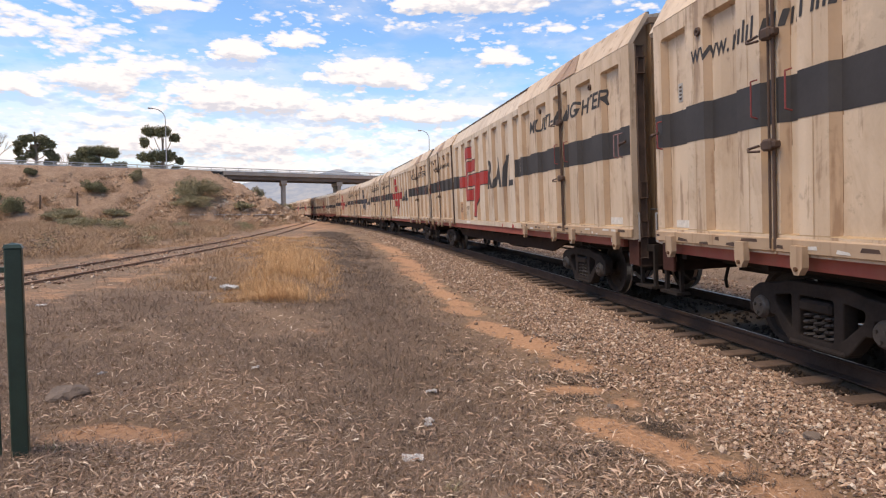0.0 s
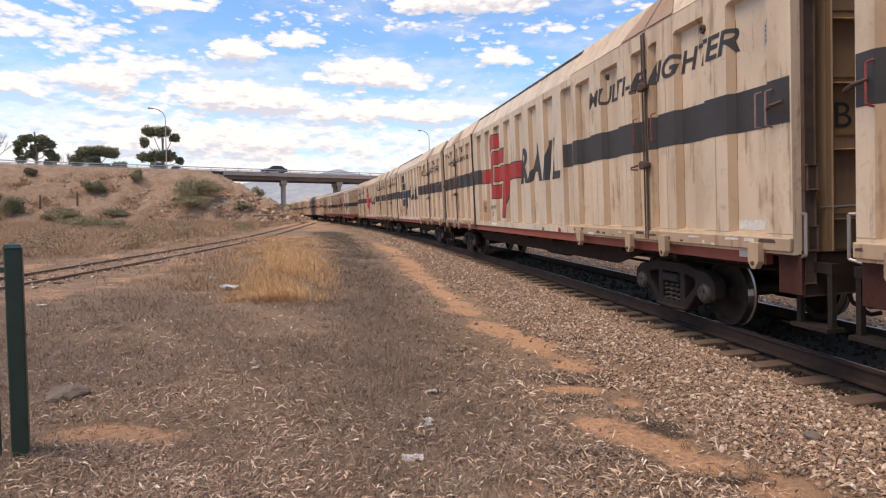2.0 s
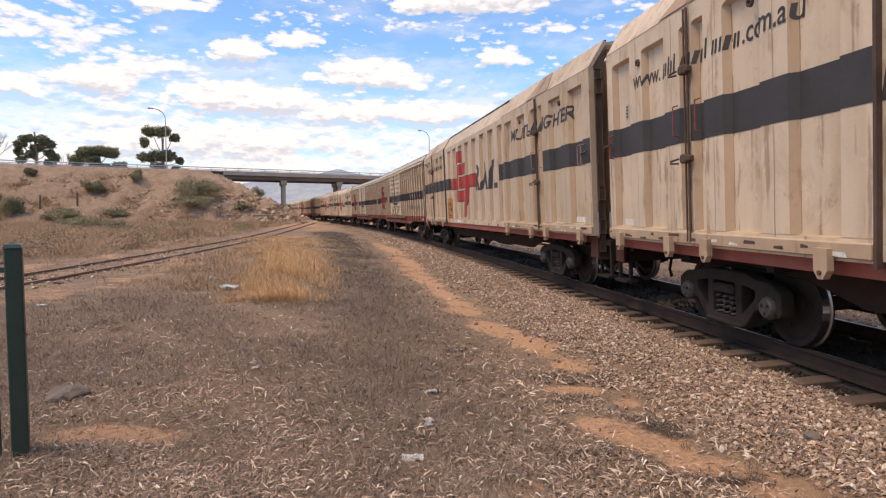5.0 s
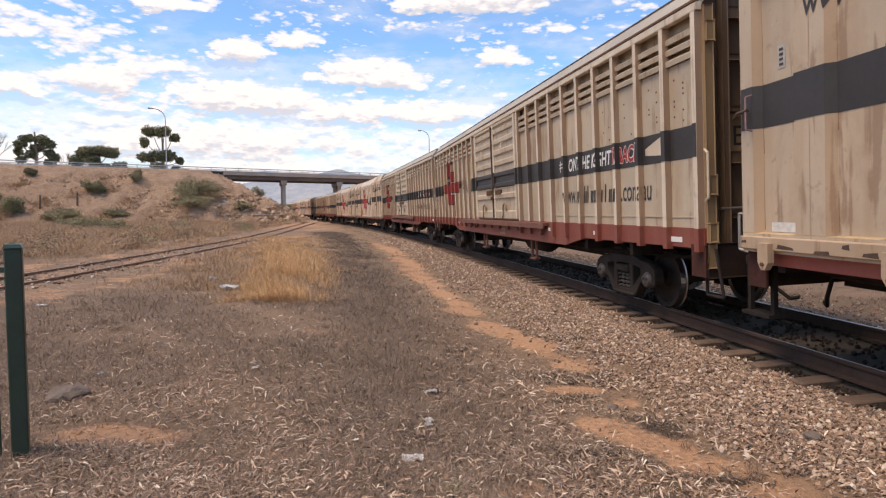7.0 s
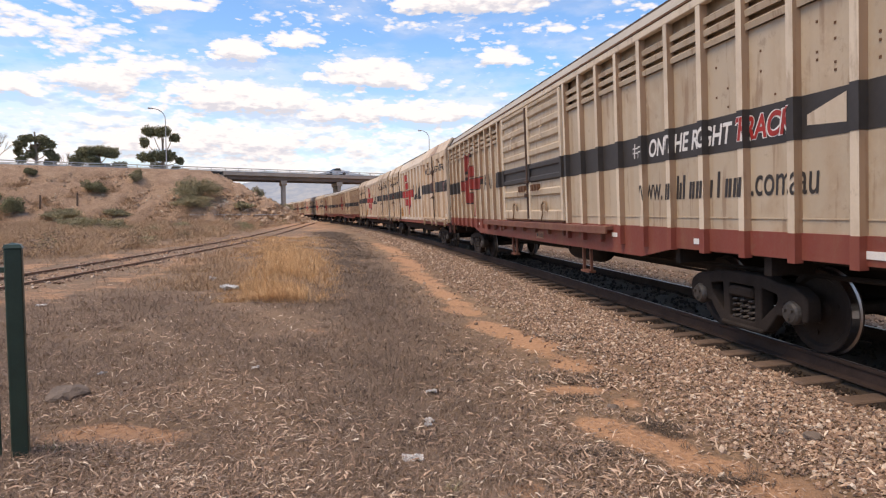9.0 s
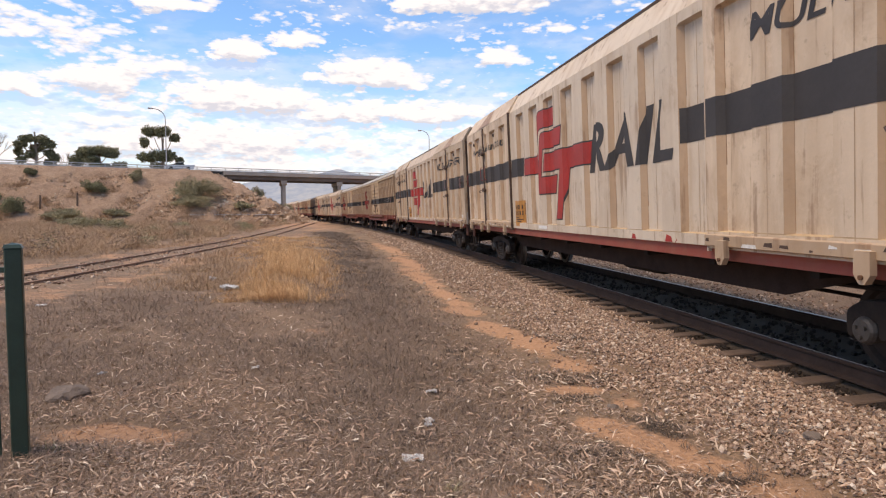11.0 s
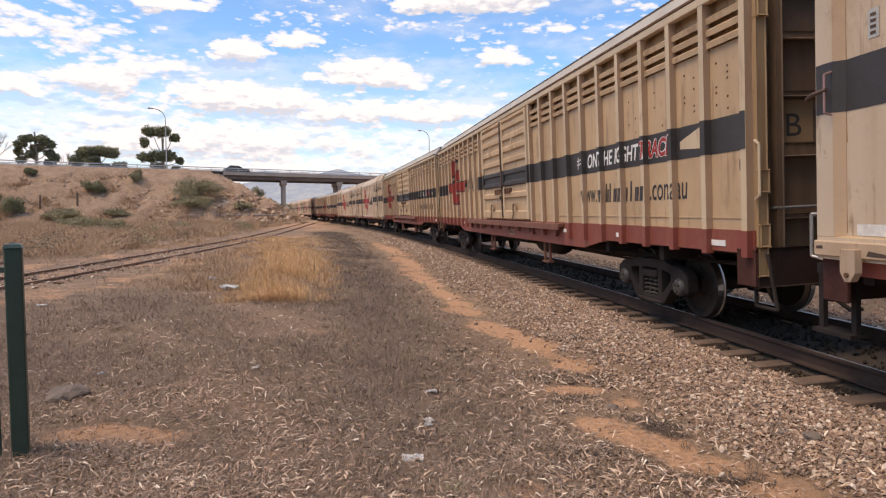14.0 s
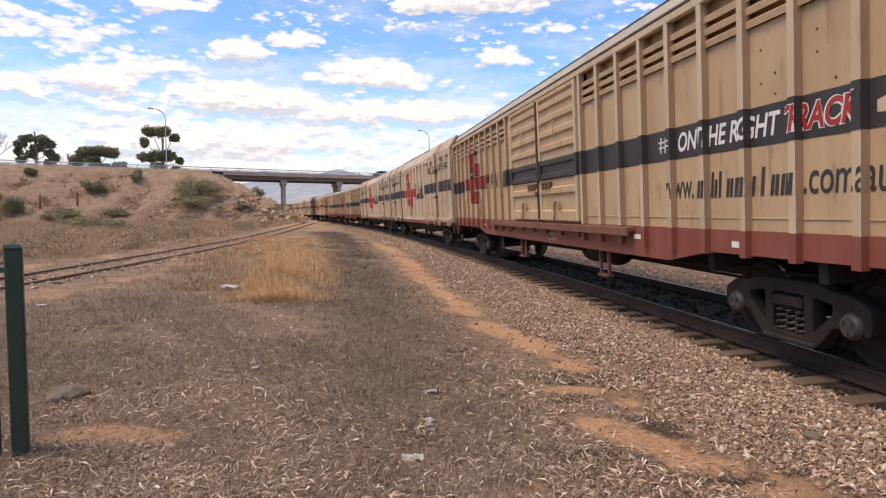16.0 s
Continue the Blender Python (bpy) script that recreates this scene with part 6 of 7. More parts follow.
def low_weeds():
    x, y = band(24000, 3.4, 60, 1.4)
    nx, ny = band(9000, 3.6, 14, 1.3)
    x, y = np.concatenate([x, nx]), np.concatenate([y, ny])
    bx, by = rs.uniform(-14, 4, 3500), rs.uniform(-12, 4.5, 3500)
    # keep the sparse clumps that lie outside the view wedge
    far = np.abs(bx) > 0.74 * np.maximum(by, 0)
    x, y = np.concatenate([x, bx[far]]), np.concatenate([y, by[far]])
    keep = (rs.rand(len(x)) < weed_zone(x, y) * 1.1 + 0.05) & (rs.rand(len(x)) > 0.95 * soil_zone(x, y)) & (np.abs(off_track(x, y)) > 3.6) & (np.abs(x - np.interp(y, _sy, _sx)) > 1.7)
    x, y = x[keep], y[keep]
    per = 17
    r = rs.uniform(0.06, 0.28, len(x)) * np.interp(y, [4, 40], [1, 2.2])
    bx, by = clumps(x, y, per, r)
    n = len(bx)
    far = np.interp(by, [4, 45], [1, 2.8])
    tall = np.repeat(rs.uniform(0.5, 1.3, len(x)), per)
    h = rs.uniform(0.04, 0.17, n) * tall * np.interp(by, [4, 8, 14, 40], [0.8, 1.2, 1.6, 1.7])
    blades("low_weeds", bx, by, ground_z(bx, by) - 0.01, h, 0.0038 * far * rs.uniform(0.7, 1.4, n), rs.uniform(0.5, 2.6, n), WEED,
           "low dead grey-brown weeds on dry earth", "weeds", 0.4)
    # dark dead strip beside the path
    n = 6800
    y = 3.6 + rs.rand(n) ** 1.35 * 56 + rs.randn(n) * 0.7
    s = np.interp(y, _Y, _S)
    x, y, _ = track(s, -(5.35 + rs.randn(n) * 0.55 + 0.25 * wob(y, y * 0, 0.5, 2)))
    keep = rs.rand(n) < np.interp(y, [3.6, 6, 14], [0.45, 0.8, 1.0]) * np.clip(0.7 + 0.6 * wob(x, y, 0.9, 71), 0.1, 1)
    x, y = x[keep], y[keep]
    n = len(x)
    bx, by = clumps(x, y, 17, rs.uniform(0.08, 0.3, n) * np.interp(y, [4, 9, 50], [0.7, 1, 1.8]))
    n = len(bx)
    blades("dark_weeds", bx, by, ground_z(bx, by) - 0.01, rs.uniform(0.03, 0.15, n) * np.interp(by, [4, 9, 40], [0.7, 1, 1.3]), 0.0048 * np.interp(by, [4, 9, 45], [0.7, 1, 3.0]), rs.uniform(0.4, 2.4, n), DARK_WEED,
           "strip of dark dead weeds beside the path", "weeds", 0.4)
    # lone dark tufts between the path and the ballast
    x, y = np.zeros(0), np.zeros(0)
    for cx, cy, rx, ry, k in ((1.14, 4.72, 0.26, 0.16, 40), (1.45, 7.0, 0.42, 0.22, 60), (1.85, 9.0, 0.3, 0.3, 30), (1.85, 5.35, 0.16, 0.28, 36), (2.0, 4.25, 0.3, 0.1, 26), (1.2, 6.2, 0.25, 0.2, 14), (-0.6, 5.6, 0.4, 0.3, 20),
                              (-2.0, 8.6, 0.7, 0.5, 40), (0.0, 6.9, 0.35, 0.4, 26), (-0.2, 5.0, 0.25, 0.3, 24), (0.2, 8.3, 0.2, 0.5, 26), (-3.1, 4.7, 0.2, 0.1, 10)):
        x, y = np.concatenate([x, cx + rs.randn(k) * rx * 0.6]), np.concatenate([y, cy + rs.randn(k) * ry * 0.6])
    bx, by = clumps(x, y, 34, rs.uniform(0.03, 0.09, len(x)))
    n = len(bx)
    blades("dark_tufts", bx, by, ground_z(bx, by) - 0.005, rs.uniform(0.02, 0.085, n), 0.0036 * rs.uniform(0.7, 1.4, n), rs.uniform(0.4, 2.6, n), TUFT,
           "lone tufts of blackened dead weeds beside the path", "weeds", 0.4)
    # taller rusty-brown weeds near the siding
    n = 1500
    y = 15 + rs.rand(n) ** 1.3 * 26
    x = -0.35 * y + rs.randn(n) * 0.07 * y
    ok = (np.abs(x - np.interp(y, _sy, _sx)) > 1.7) & (wob(x, y, 0.6, 51) > -0.4)
    x, y = x[ok], y[ok]
    bx, by = clumps(x, y, 16, rs.uniform(0.08, 0.3, len(x)))
    n = len(bx)
    blades("brown_weeds", bx, by, ground_z(bx, by) - 0.01, rs.uniform(0.1, 0.32, n), 0.009 * np.interp(by, [14, 45], [1, 2.2]), rs.uniform(0.2, 1.3, n), SCRUB,
           "taller rusty-brown dead weeds near the siding", "weeds", 0.5, 1)


low_weeds()


def straw_patch():
    """Tall golden grass between the siding and the main line, and wisps elsewhere."""
    n = 3000
    y = 13 + rs.rand(n) ** 1.6 * 34
    x = -0.245 * y + rs.randn(n) * 0.044 * y - np.interp(y, [12, 22], [0.4, 0.0]) + 0.4 * wob(y, y * 0, 0.5, 3)
    ok = wob(x, y, 0.9, 17) > -0.35
    x, y = x[ok], y[ok]
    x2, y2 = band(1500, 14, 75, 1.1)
    d2 = off_track(x2, y2)
    ok = (d2 > 5.2) & (np.abs(x2 - np.interp(y2, _sy, _sx)) > 1.8) & (x2 > -13) & (wob(x2, y2, 0.33, 21) > 0.1)
    x, y = np.concatenate([x, x2[ok]]), np.concatenate([y, y2[ok]])
    bx, by = clumps(x, y, 14, rs.uniform(0.05, 0.14, len(x)) * np.interp(y, [12, 60], [1, 2.2]))
    n = len(bx)
    core = np.exp(-((bx + 0.25 * by) / (0.062 * by)) ** 2) * np.interp(by, [12, 15, 20, 30, 45], [0.2, 1, 0.8, 0.35, 0.2]) * (0.75 + 0.35 * wob(bx, by, 1.4, 19))
    h = (0.09 + 0.58 * core) * rs.uniform(0.6, 1.25, n)
    blades("straw_grass", bx, by, ground_z(bx, by) - 0.01, h, 0.007 * np.interp(by, [10, 60], [1, 3.2]) * rs.uniform(0.7, 1.3, n), rs.uniform(0.15, 0.9, n), STRAW,
           "tall dry golden grass in tufts", "grass", 0.8, 3)


straw_patch()


def dry_scrub():
    """Knee-high dead scrub between the siding and the embankment."""
    n = 10500
    y = 19 + rs.rand(n) ** 0.75 * 84
    x = np.interp(y, _sy, _sx) - 2.4 - rs.rand(n) ** 0.9 * (8 + y * 0.5)
    dens = 0.5 + 0.5 * wob(x, y, 0.22, 31) + 0.3 * wob(x, y, 0.6, 32)
    edge = np.interp(np.interp(y, _sy, _sx) - x + 1.2 * wob(y, y * 0, 0.35, 4), [3.0, 6.5], [0.1, 1])
    ok = rs.rand(n) < np.clip(dens + 0.15, 0.12, 1) * edge
    x, y = x[ok], y[ok]
    r = rs.uniform(0.25, 0.75, len(x))
    bx, by = clumps(x, y, 75, r)
    rr = np.repeat(r, 75)
    n = len(bx)
    h = rr * rs.uniform(0.5, 1.6, n) * np.interp(wob(bx, by, 0.22, 31), [-1, 1], [0.6, 1.5])
    blades("dry_scrub", bx, by, ground_z(bx, by) - 0.02, h, 0.0085 * np.interp(by, [20, 90], [0.9, 2.6]) * rs.uniform(0.6, 1.4, n), rs.uniform(0.3, 1.9, n), SCRUB,
           "dense knee-high dead brown scrub", "scrub", 0.5, 1)


dry_scrub()


# ---------------------------------------------------------------- shrubs and trees
def leaf_cloud(spots, per, size, squash=0.75):
    """Leaf quads over ellipsoids (x, y, z, rx, ry, rz); more towards their skin."""
    vs, fs, o = [], [], 0
    for (cx, cy, cz, rx, ry, rz) in spots:
        n = int(per * (rx * ry * rz) ** (1 / 3) ** 1)
        d = rs.randn(n, 3)
        d /= np.linalg.norm(d, axis=1)[:, None]
        r = 0.45 + 0.6 * rs.rand(n) ** 0.7
        lump = 1 + 0.22 * np.sin(d[:, 0] * 4 + cx) * np.cos(d[:, 1] * 5 + cz) + 0.15 * np.sin(d[:, 2] * 9 + cy)
        c = np.array([cx, cy, cz]) + d * (r * lump)[:, None] * np.array([rx, ry, rz])
        R = rotations(n, 0.9)
        s = size * rs.uniform(0.55, 1.35, n)
        q = np.array([(-1, -0.45, 0), (1, -0.35, 0.1), (0.9, 0.4, 0), (-0.8, 0.5, -0.1)])
        p = np.einsum("nij,kj->nki", R, q) * s[:, None, None] + c[:, None, :]
        vs.append(p.reshape(-1, 3))
        fs.append(np.arange(n * 4).reshape(-1, 4) + o)
        o += n * 4
    return np.concatenate(vs), np.concatenate(fs)


def scrub_bushes():
    """Rounded dead bushes among the scrub."""
    n = 520
    y = 22 + rs.rand(n) ** 0.8 * 72
    x = np.interp(y, _sy, _sx) - 3.2 - rs.rand(n) * (6 + y * 0.5)
    ok = wob(x, y, 0.25, 61) > -0.3
    for name, mat, sel, label in (("dead_bushes", SCRUB, 0, "rounded dead brown bushes"), ("grey_bushes", WEED, 1, "twiggy grey dead bushes"), ("green_bushes", SAGE, 2, "low grey-green bushes in the scrub")):
        pick = ok & (np.arange(n) % 5 < 1 if sel == 0 else (np.arange(n) % 5 == 3 if sel == 1 else np.arange(n) % 10 == 9))
        sp = [(a, b, -0.15, rs.uniform(0.4, 1.0), rs.uniform(0.4, 1.0), rs.uniform(0.35, 0.75)) for a, b in zip(x[pick], y[pick])]
        v, f = leaf_cloud(sp, 650, 0.042)
        tagged(new(name, fast_mesh(name, v, f, mat)), label, "bushes", kind="stuff")


scrub_bushes()


def emb_z(k, n):
    """Height of the embankment's surface at a place along and across the road."""
    z = min(float(np.interp(n, [-34, -27, -10, 1, 19, 26], [-0.9, -0.3, 8.85, 8.85, -0.3, -0.9])), float(np.interp(k, [4.0, 17.0, 19.0], [8.9, -0.2, -0.9])))
    return max(z, -0.33)


def shrub(x, y, z, w, h, mat, label, leaf=0.09, per=2600):
    t = thing("shrub", label, "shrub", "shrubs by the railway", loc=(x, y, z))
    st = Build()
    spots = []
    for i in range(11):
        a, r = rs.rand() * 6.28, rs.rand() ** 0.7 * 0.36 * w
        p = (r * math.cos(a), r * math.sin(a), h * rs.uniform(0.25, 0.72))
        st.tube((0.1 * math.cos(a), 0.1 * math.sin(a), -0.1), p, 0.05, 5, r2=0.02)
        spots.append((*p, w * rs.uniform(0.13, 0.26), w * rs.uniform(0.13, 0.26), h * rs.uniform(0.16, 0.34)))
    part("stems", st, BARK, t)
    v, f = leaf_cloud(spots, per / 5, leaf * 0.75)
    part("foliage", fast_mesh("foliage", v, f, mat), None, t)
    return t


def shrubs():
    # along and up the embankment: (k, n, width, height, leaf colour)
    for k, n, w, h, m in ((0.3, 10.8, 8.5, 3.6, SAGE), (-1.5, 13.6, 7.0, 2.0, SAGE), (-8.3, 6.2, 2.6, 2.6, SAGE), (-14.2, 9.5, 4.2, 1.9, GUM_LEAF), (11.5, 3.2, 3.2, 2.6, SAGE),
                          (13.6, 4.6, 2.8, 2.0, SAGE), (-22.5, 4.4, 2.0, 1.5, GUM_LEAF), (-27.5, 12.0, 3.0, 1.9, GUM_LEAF), (-33.0, 3.2, 4.5, 1.6, SAGE), (-24.5, 15.8, 3.4, 2.4, GUM_LEAF),
                          (-31.0, 15.5, 6.5, 2.2, SAGE), (-18.5, 17.0, 5.5, 1.6, SAGE), (-12.0, 16.5, 4.5, 1.3, SAGE), (-36.0, 18.0, 6.0, 1.8, SAGE), (6.0, 14.0, 4.0, 1.3, SAGE), (14.8, 8.2, 3.4, 1.8, SAGE)):
        p = bpt(k, n, 0)
        shrub(p[0], p[1], emb_z(k, n) - 0.15, w, h, m, "dark green shrub on the embankment" if m is GUM_LEAF else "grey-green shrub on the embankment", 0.10, 4200)
    for x, y, w, h in ((-30, 58, 3.5, 1.4), (-35, 62, 4.0, 1.5), (-24, 52, 2.2, 0.8), (-27.5, 66, 2.6, 1.0), (-22, 70, 2.4, 0.9), (-41, 70, 4.2, 1.6)):
        shrub(x, y, -0.4, w, h, SAGE, "low grey-green shrub in the scrub", 0.08, 2600)


shrubs()


def gum_tree(name_label, k, n, base, trunk_top, spots, tall=1.0, wide=1.0):
    """Gum tree: forked pale limbs that carry flat tiers of leaves. spots: (along, height, half width, half height)."""
    o = bpt(k, n, base)
    t = thing("gum_tree", name_label, "tree", "gum trees behind the road", loc=o)
    st = Build()
    st.tube((0, 0, -0.5), (0.15, 0.1, trunk_top * 0.5), 0.30, 8, r2=0.22)
    st.tube((0.15, 0.1, trunk_top * 0.5), (-0.05, 0.1, trunk_top), 0.22, 8, r2=0.14)
    sp = []
    trunk_top *= tall
    for a, z, rx, rz in spots:
        a, z, rx = a * wide, z * tall, rx * wide
        dn = rs.uniform(-0.9, 0.9)
        c = B_DIR * a - B_N * dn
        root = Vector((0.1, 0.1, min(z * 0.75, trunk_top * rs.uniform(0.55, 1.0))))
        mid = root.lerp(Vector((c.x, c.y, z)), 0.55) + Vector((0, 0, -0.25))
        st.tube(root, mid, 0.11, 6, r2=0.075)
        st.tube(mid, (c.x, c.y, z), 0.075, 6, r2=0.03)
        for j in range(4):
            q = rs.uniform(-0.55, 0.55)
            cc = c + B_DIR * (q * rx)
            sp.append((cc.x, cc.y + rs.uniform(-0.4, 0.4) * rx, z + rs.uniform(-0.2, 0.25) * rz, rx * 0.6, rx * 0.5, rz * rs.uniform(0.85, 1.3)))
    part("trunk", st, BARK, t)
    v, f = leaf_cloud(sp, 1250, 0.10)
    part("crown", fast_mesh("crown", v, f, GUM_LEAF), None, t)
    return t


# heights above the tree's foot, widths along the road
gum_tree("gum tree with open tiers of dark leaves", -2.0, -12, 7.2, 9.0,
         [(-1.9, 11.3, 1.9, 0.75), (0.3, 11.2, 1.7, 0.8), (2.0, 10.0, 1.3, 0.6), (-3.4, 8.8, 1.1, 0.8), (-3.0, 5.4, 1.9, 0.9), (-0.4, 5.6, 1.6, 0.9), (1.9, 6.0, 1.4, 0.9), (3.6, 5.0, 1.1, 0.6), (-0.6, 3.2, 1.5, 0.9), (2.4, 2.6, 1.4, 0.8), (4.0, 2.2, 1.0, 0.6)], 0.84, 0.88)
gum_tree("spreading gum tree with dark leaves", -12.6, -12, 7.2, 5.5,
         [(-2.6, 5.9, 1.9, 0.9), (-0.6, 6.6, 1.9, 0.8), (1.6, 6.3, 1.9, 0.8), (-3.6, 4.2, 1.3, 0.8), (-1.2, 4.6, 1.3, 0.7), (3.6, 3.2, 1.7, 0.8), (-0.8, 3.0, 1.2, 0.6), (1.8, 2.6, 1.5, 0.7), (-3.4, 2.4, 1.1, 0.6)], 0.82, 0.95)
gum_tree("broad gum tree with dense dark crown", -22.3, -12, 7.4, 8.0,
         [(-1.4, 9.6, 1.8, 0.6), (1.4, 9.4, 1.8, 0.6), (-3.0, 8.2, 1.5, 0.6), (2.9, 8.2, 1.5, 0.6), (0.2, 7.6, 1.8, 0.6), (-3.4, 6.4, 1.3, 0.6), (-0.9, 5.8, 1.5, 0.6), (2.4, 6.3, 1.5, 0.6), (3.8, 5.2, 1.0, 0.6), (-2.9, 4.4, 1.2, 0.5), (2.9, 3.8, 1.2, 0.5), (4.4, 2.6, 1.0, 0.5)], 0.70, 0.72)


def bare_tree(k, n, base, h, seed):
    """Leafless branching tree."""
    r = random.Random(seed)
    o = bpt(k, n, base)
    t = thing("bare_tree", "thin leafless tree behind the road", "tree", loc=o)
    b = Build()

    def grow(p, d, ln, rad, depth):
        q = p + d * ln
        b.tube(p, q, rad, 5, r2=rad * 0.65)
        if depth:
            for _ in range(3):
                e = (d + Vector((r.uniform(-0.55, 0.55), r.uniform(-0.4, 0.4), r.uniform(0.0, 0.3)))).normalized()
                grow(q, e, ln * r.uniform(0.6, 0.8), rad * 0.6, depth - 1)
    grow(Vector((0, 0, -0.3)), Vector((0, 0, 1)), h * 0.34, 0.12, 4)
    part("trunk", b, BARK, t)


bare_tree(-28.3, -11, 7.0, 8.0, 2)
bare_tree(-30.0, -12, 7.0, 7.0, 8)
bare_tree(-17.6, -14, 6.6, 6.0, 5)


def slope_cover():
    """Stones and dry tufts on the embankment's face."""
    n = 4200
    k, u = 17 - 63 * rs.rand(n) ** 1.4, rs.uniform(1.5, 19, n)
    ok = np.array([emb_z(a, b) > -0.2 for a, b in zip(k, u)])
    k, u = k[ok], u[ok]
    pos = np.array([bpt(a, b, emb_z(a, b)) for a, b in zip(k, u)])
    size = 0.05 + rs.rand(len(k)) ** 5 * 0.32 * np.interp(k, [-10, 8], [0.6, 1.3])
    scatter("slope_stones", SV, SF, pos, size, SLOPE_STONE, 0.5, 0.25, None, "loose pale stones on the embankment slope", "stones")
    n = 5200
    k, u = rs.uniform(-50, 16, n), 1.2 + 17.8 * rs.rand(n) ** 0.75
    ok = (wob(k, u, 0.35, 41) + np.interp(u, [2, 12, 18], [-0.3, 0.2, 0.9]) > 0.05) & np.array([emb_z(a, b) > -0.2 for a, b in zip(k, u)])
    k, u = k[ok], u[ok]
    pos = np.array([bpt(a, b, emb_z(a, b)) for a, b in zip(k, u)])
    per = 14
    bx, by = clumps(pos[:, 0], pos[:, 1], per, rs.uniform(0.15, 0.5, len(k)))
    m = len(bx)
    blades("slope_tufts", bx, by, np.repeat(pos[:, 2], per) - 0.25, rs.uniform(0.35, 0.8, m), 0.045 * rs.uniform(0.6, 1.4, m), rs.uniform(0.3, 1.4, m), SCRUB,
           "dry brown tufts on the embankment slope", "grass", 0.5, 1)


slope_cover()


# ---------------------------------------------------------------- street lamps, cars
def street_lamp(k, n, z, top):
    t = thing("street_lamp", "tall grey steel street lamp with curved arm", "street lamp", "street lamps on the bridge road", loc=bpt(k, n, z))
    b = Build().tube((0, 0, -0.3), (0, 0, top - 1.6), 0.11, 8, r2=0.08)
    pts = [Vector((0, 0, top - 1.6)) - B_DIR * (1.9 * (1 - math.cos(u))) + Vector((0, 0, 1.6 * math.sin(u))) for u in np.linspace(0, math.pi / 2, 8)]
    b.bent(pts, 0.07, 7)
    part("pole", b, GALV, t)
    e = pts[-1]
    hd = Build()
    p0, p1 = e, e - B_DIR * 0.8
    hd.tube(p0, p1, 0.10, 8, r2=0.16)
    part("lamp_head", hd, GALV, t)


street_lamp(-3.1, 0.6, 8.8, 10.3)
street_lamp(49.2, 0.6, 8.8, 10.1)

GLASS = plain("car_glass", (0.02, 0.025, 0.03), 0.12, var=0.1)
TYRE = plain("tyre_rubber", (0.02, 0.02, 0.02), 0.9)


def car(label, paint, ute=False):
    """Car in its own space: x forward."""
    t = thing("car", label, "car", "cars on the bridge")
    L = 2.35
    low = [(-L, 0.35), (L, 0.30), (L + 0.05, 0.62), (L - 0.25, 0.82), (1.0, 0.95), (-L + 0.1, 0.98), (-L - 0.05, 0.7)]
    b = Build().loft([[(x, y * (0.86 if abs(y) > 0.8 else 1), z) for x, z in low] for y in (-0.88, -0.78, 0.78, 0.88)])
    part("body", b, paint, t)
    cab = [(1.15, 0.94), (0.35, 1.42), (-0.55 if ute else -1.3, 1.47), (-0.85 if ute else -2.0, 0.97)]
    g = Build().loft([[(x, y, z) for x, z in cab] for y in (-0.70, 0.70)])
    part("window", g, GLASS, t)
    rf = [(0.40, 1.40), (0.30, 1.46), (-0.5 if ute else -1.25, 1.50), (-0.6 if ute else -1.42, 1.44)]
    part("roof", Build().loft([[(x, y, z) for x, z in rf] for y in (-0.72, 0.72)]), paint, t)
    if ute:
        part("tray", Build().box(-L - 0.2, -0.9, -0.88, 0.88, 0.72, 1.02, bev=0.03), paint, t)
    for x in (-1.4, 1.45):
        for y in (-0.82, 0.82):
            part("wheel", Build().lathe([(-0.1, 0.02), (-0.1, 0.3), (-0.06, 0.32), (0.06, 0.32), (0.1, 0.3), (0.1, 0.02)], n=16, centre=(0, 0, 0)), TYRE, t, loc=(x, y, 0.32))
    return t


CARS = [(car("dark brown sedan driving over the bridge", plain("car_brown", (0.05, 0.035, 0.03), 0.3, 0.3)), lambda t: 24.5 - 16.0 * (t - 1.5), -2.6, 180),
        (car("white utility car driving over the bridge", plain("car_white", (0.75, 0.75, 0.75), 0.3), True), lambda t: 29.2 - 14.9 * (t - 9.0), -2.6, 180),
        (car("dark grey sedan driving over the bridge", plain("car_grey", (0.045, 0.045, 0.045), 0.3, 0.3)), lambda t: 10.4 + 15.7 * (t - 14.0), -6.4, 0)]


# ---------------------------------------------------------------- road and far end of the embankment
road = Build()
obox(road, -320, 6.4, -8.7, -0.3, 8.6, 8.93)
obox(road, 6.4, 42.3, -8.7, -0.3, 8.955, 8.975)
obox(road, 42.3, 320, -8.7, -0.3, 8.6, 8.93)
solid("road", road, ASPHALT, "grey asphalt road over the bridge", "road", kind="structure")


def far_embankment():
    b = Build()
    for k0, k1, s in ((41.5, 55, 1), (55, 330, 0), (-330, -108, 0)):
        prof = [(-27, -0.6), (-10, 8.8), (1, 8.8), (19, -0.6)]
        secs = []
        for k in (k0, k1):
            drop = 1.0 if not (s and k == k0) else 0.55
            secs.append([bpt(k, n, z if z < 0 else z * drop) for n, z in prof])
        b.loft(secs)
    solid("embankment_far", b, EARTH, "bare earth embankment carrying the road", "embankment", kind="structure")


far_embankment()


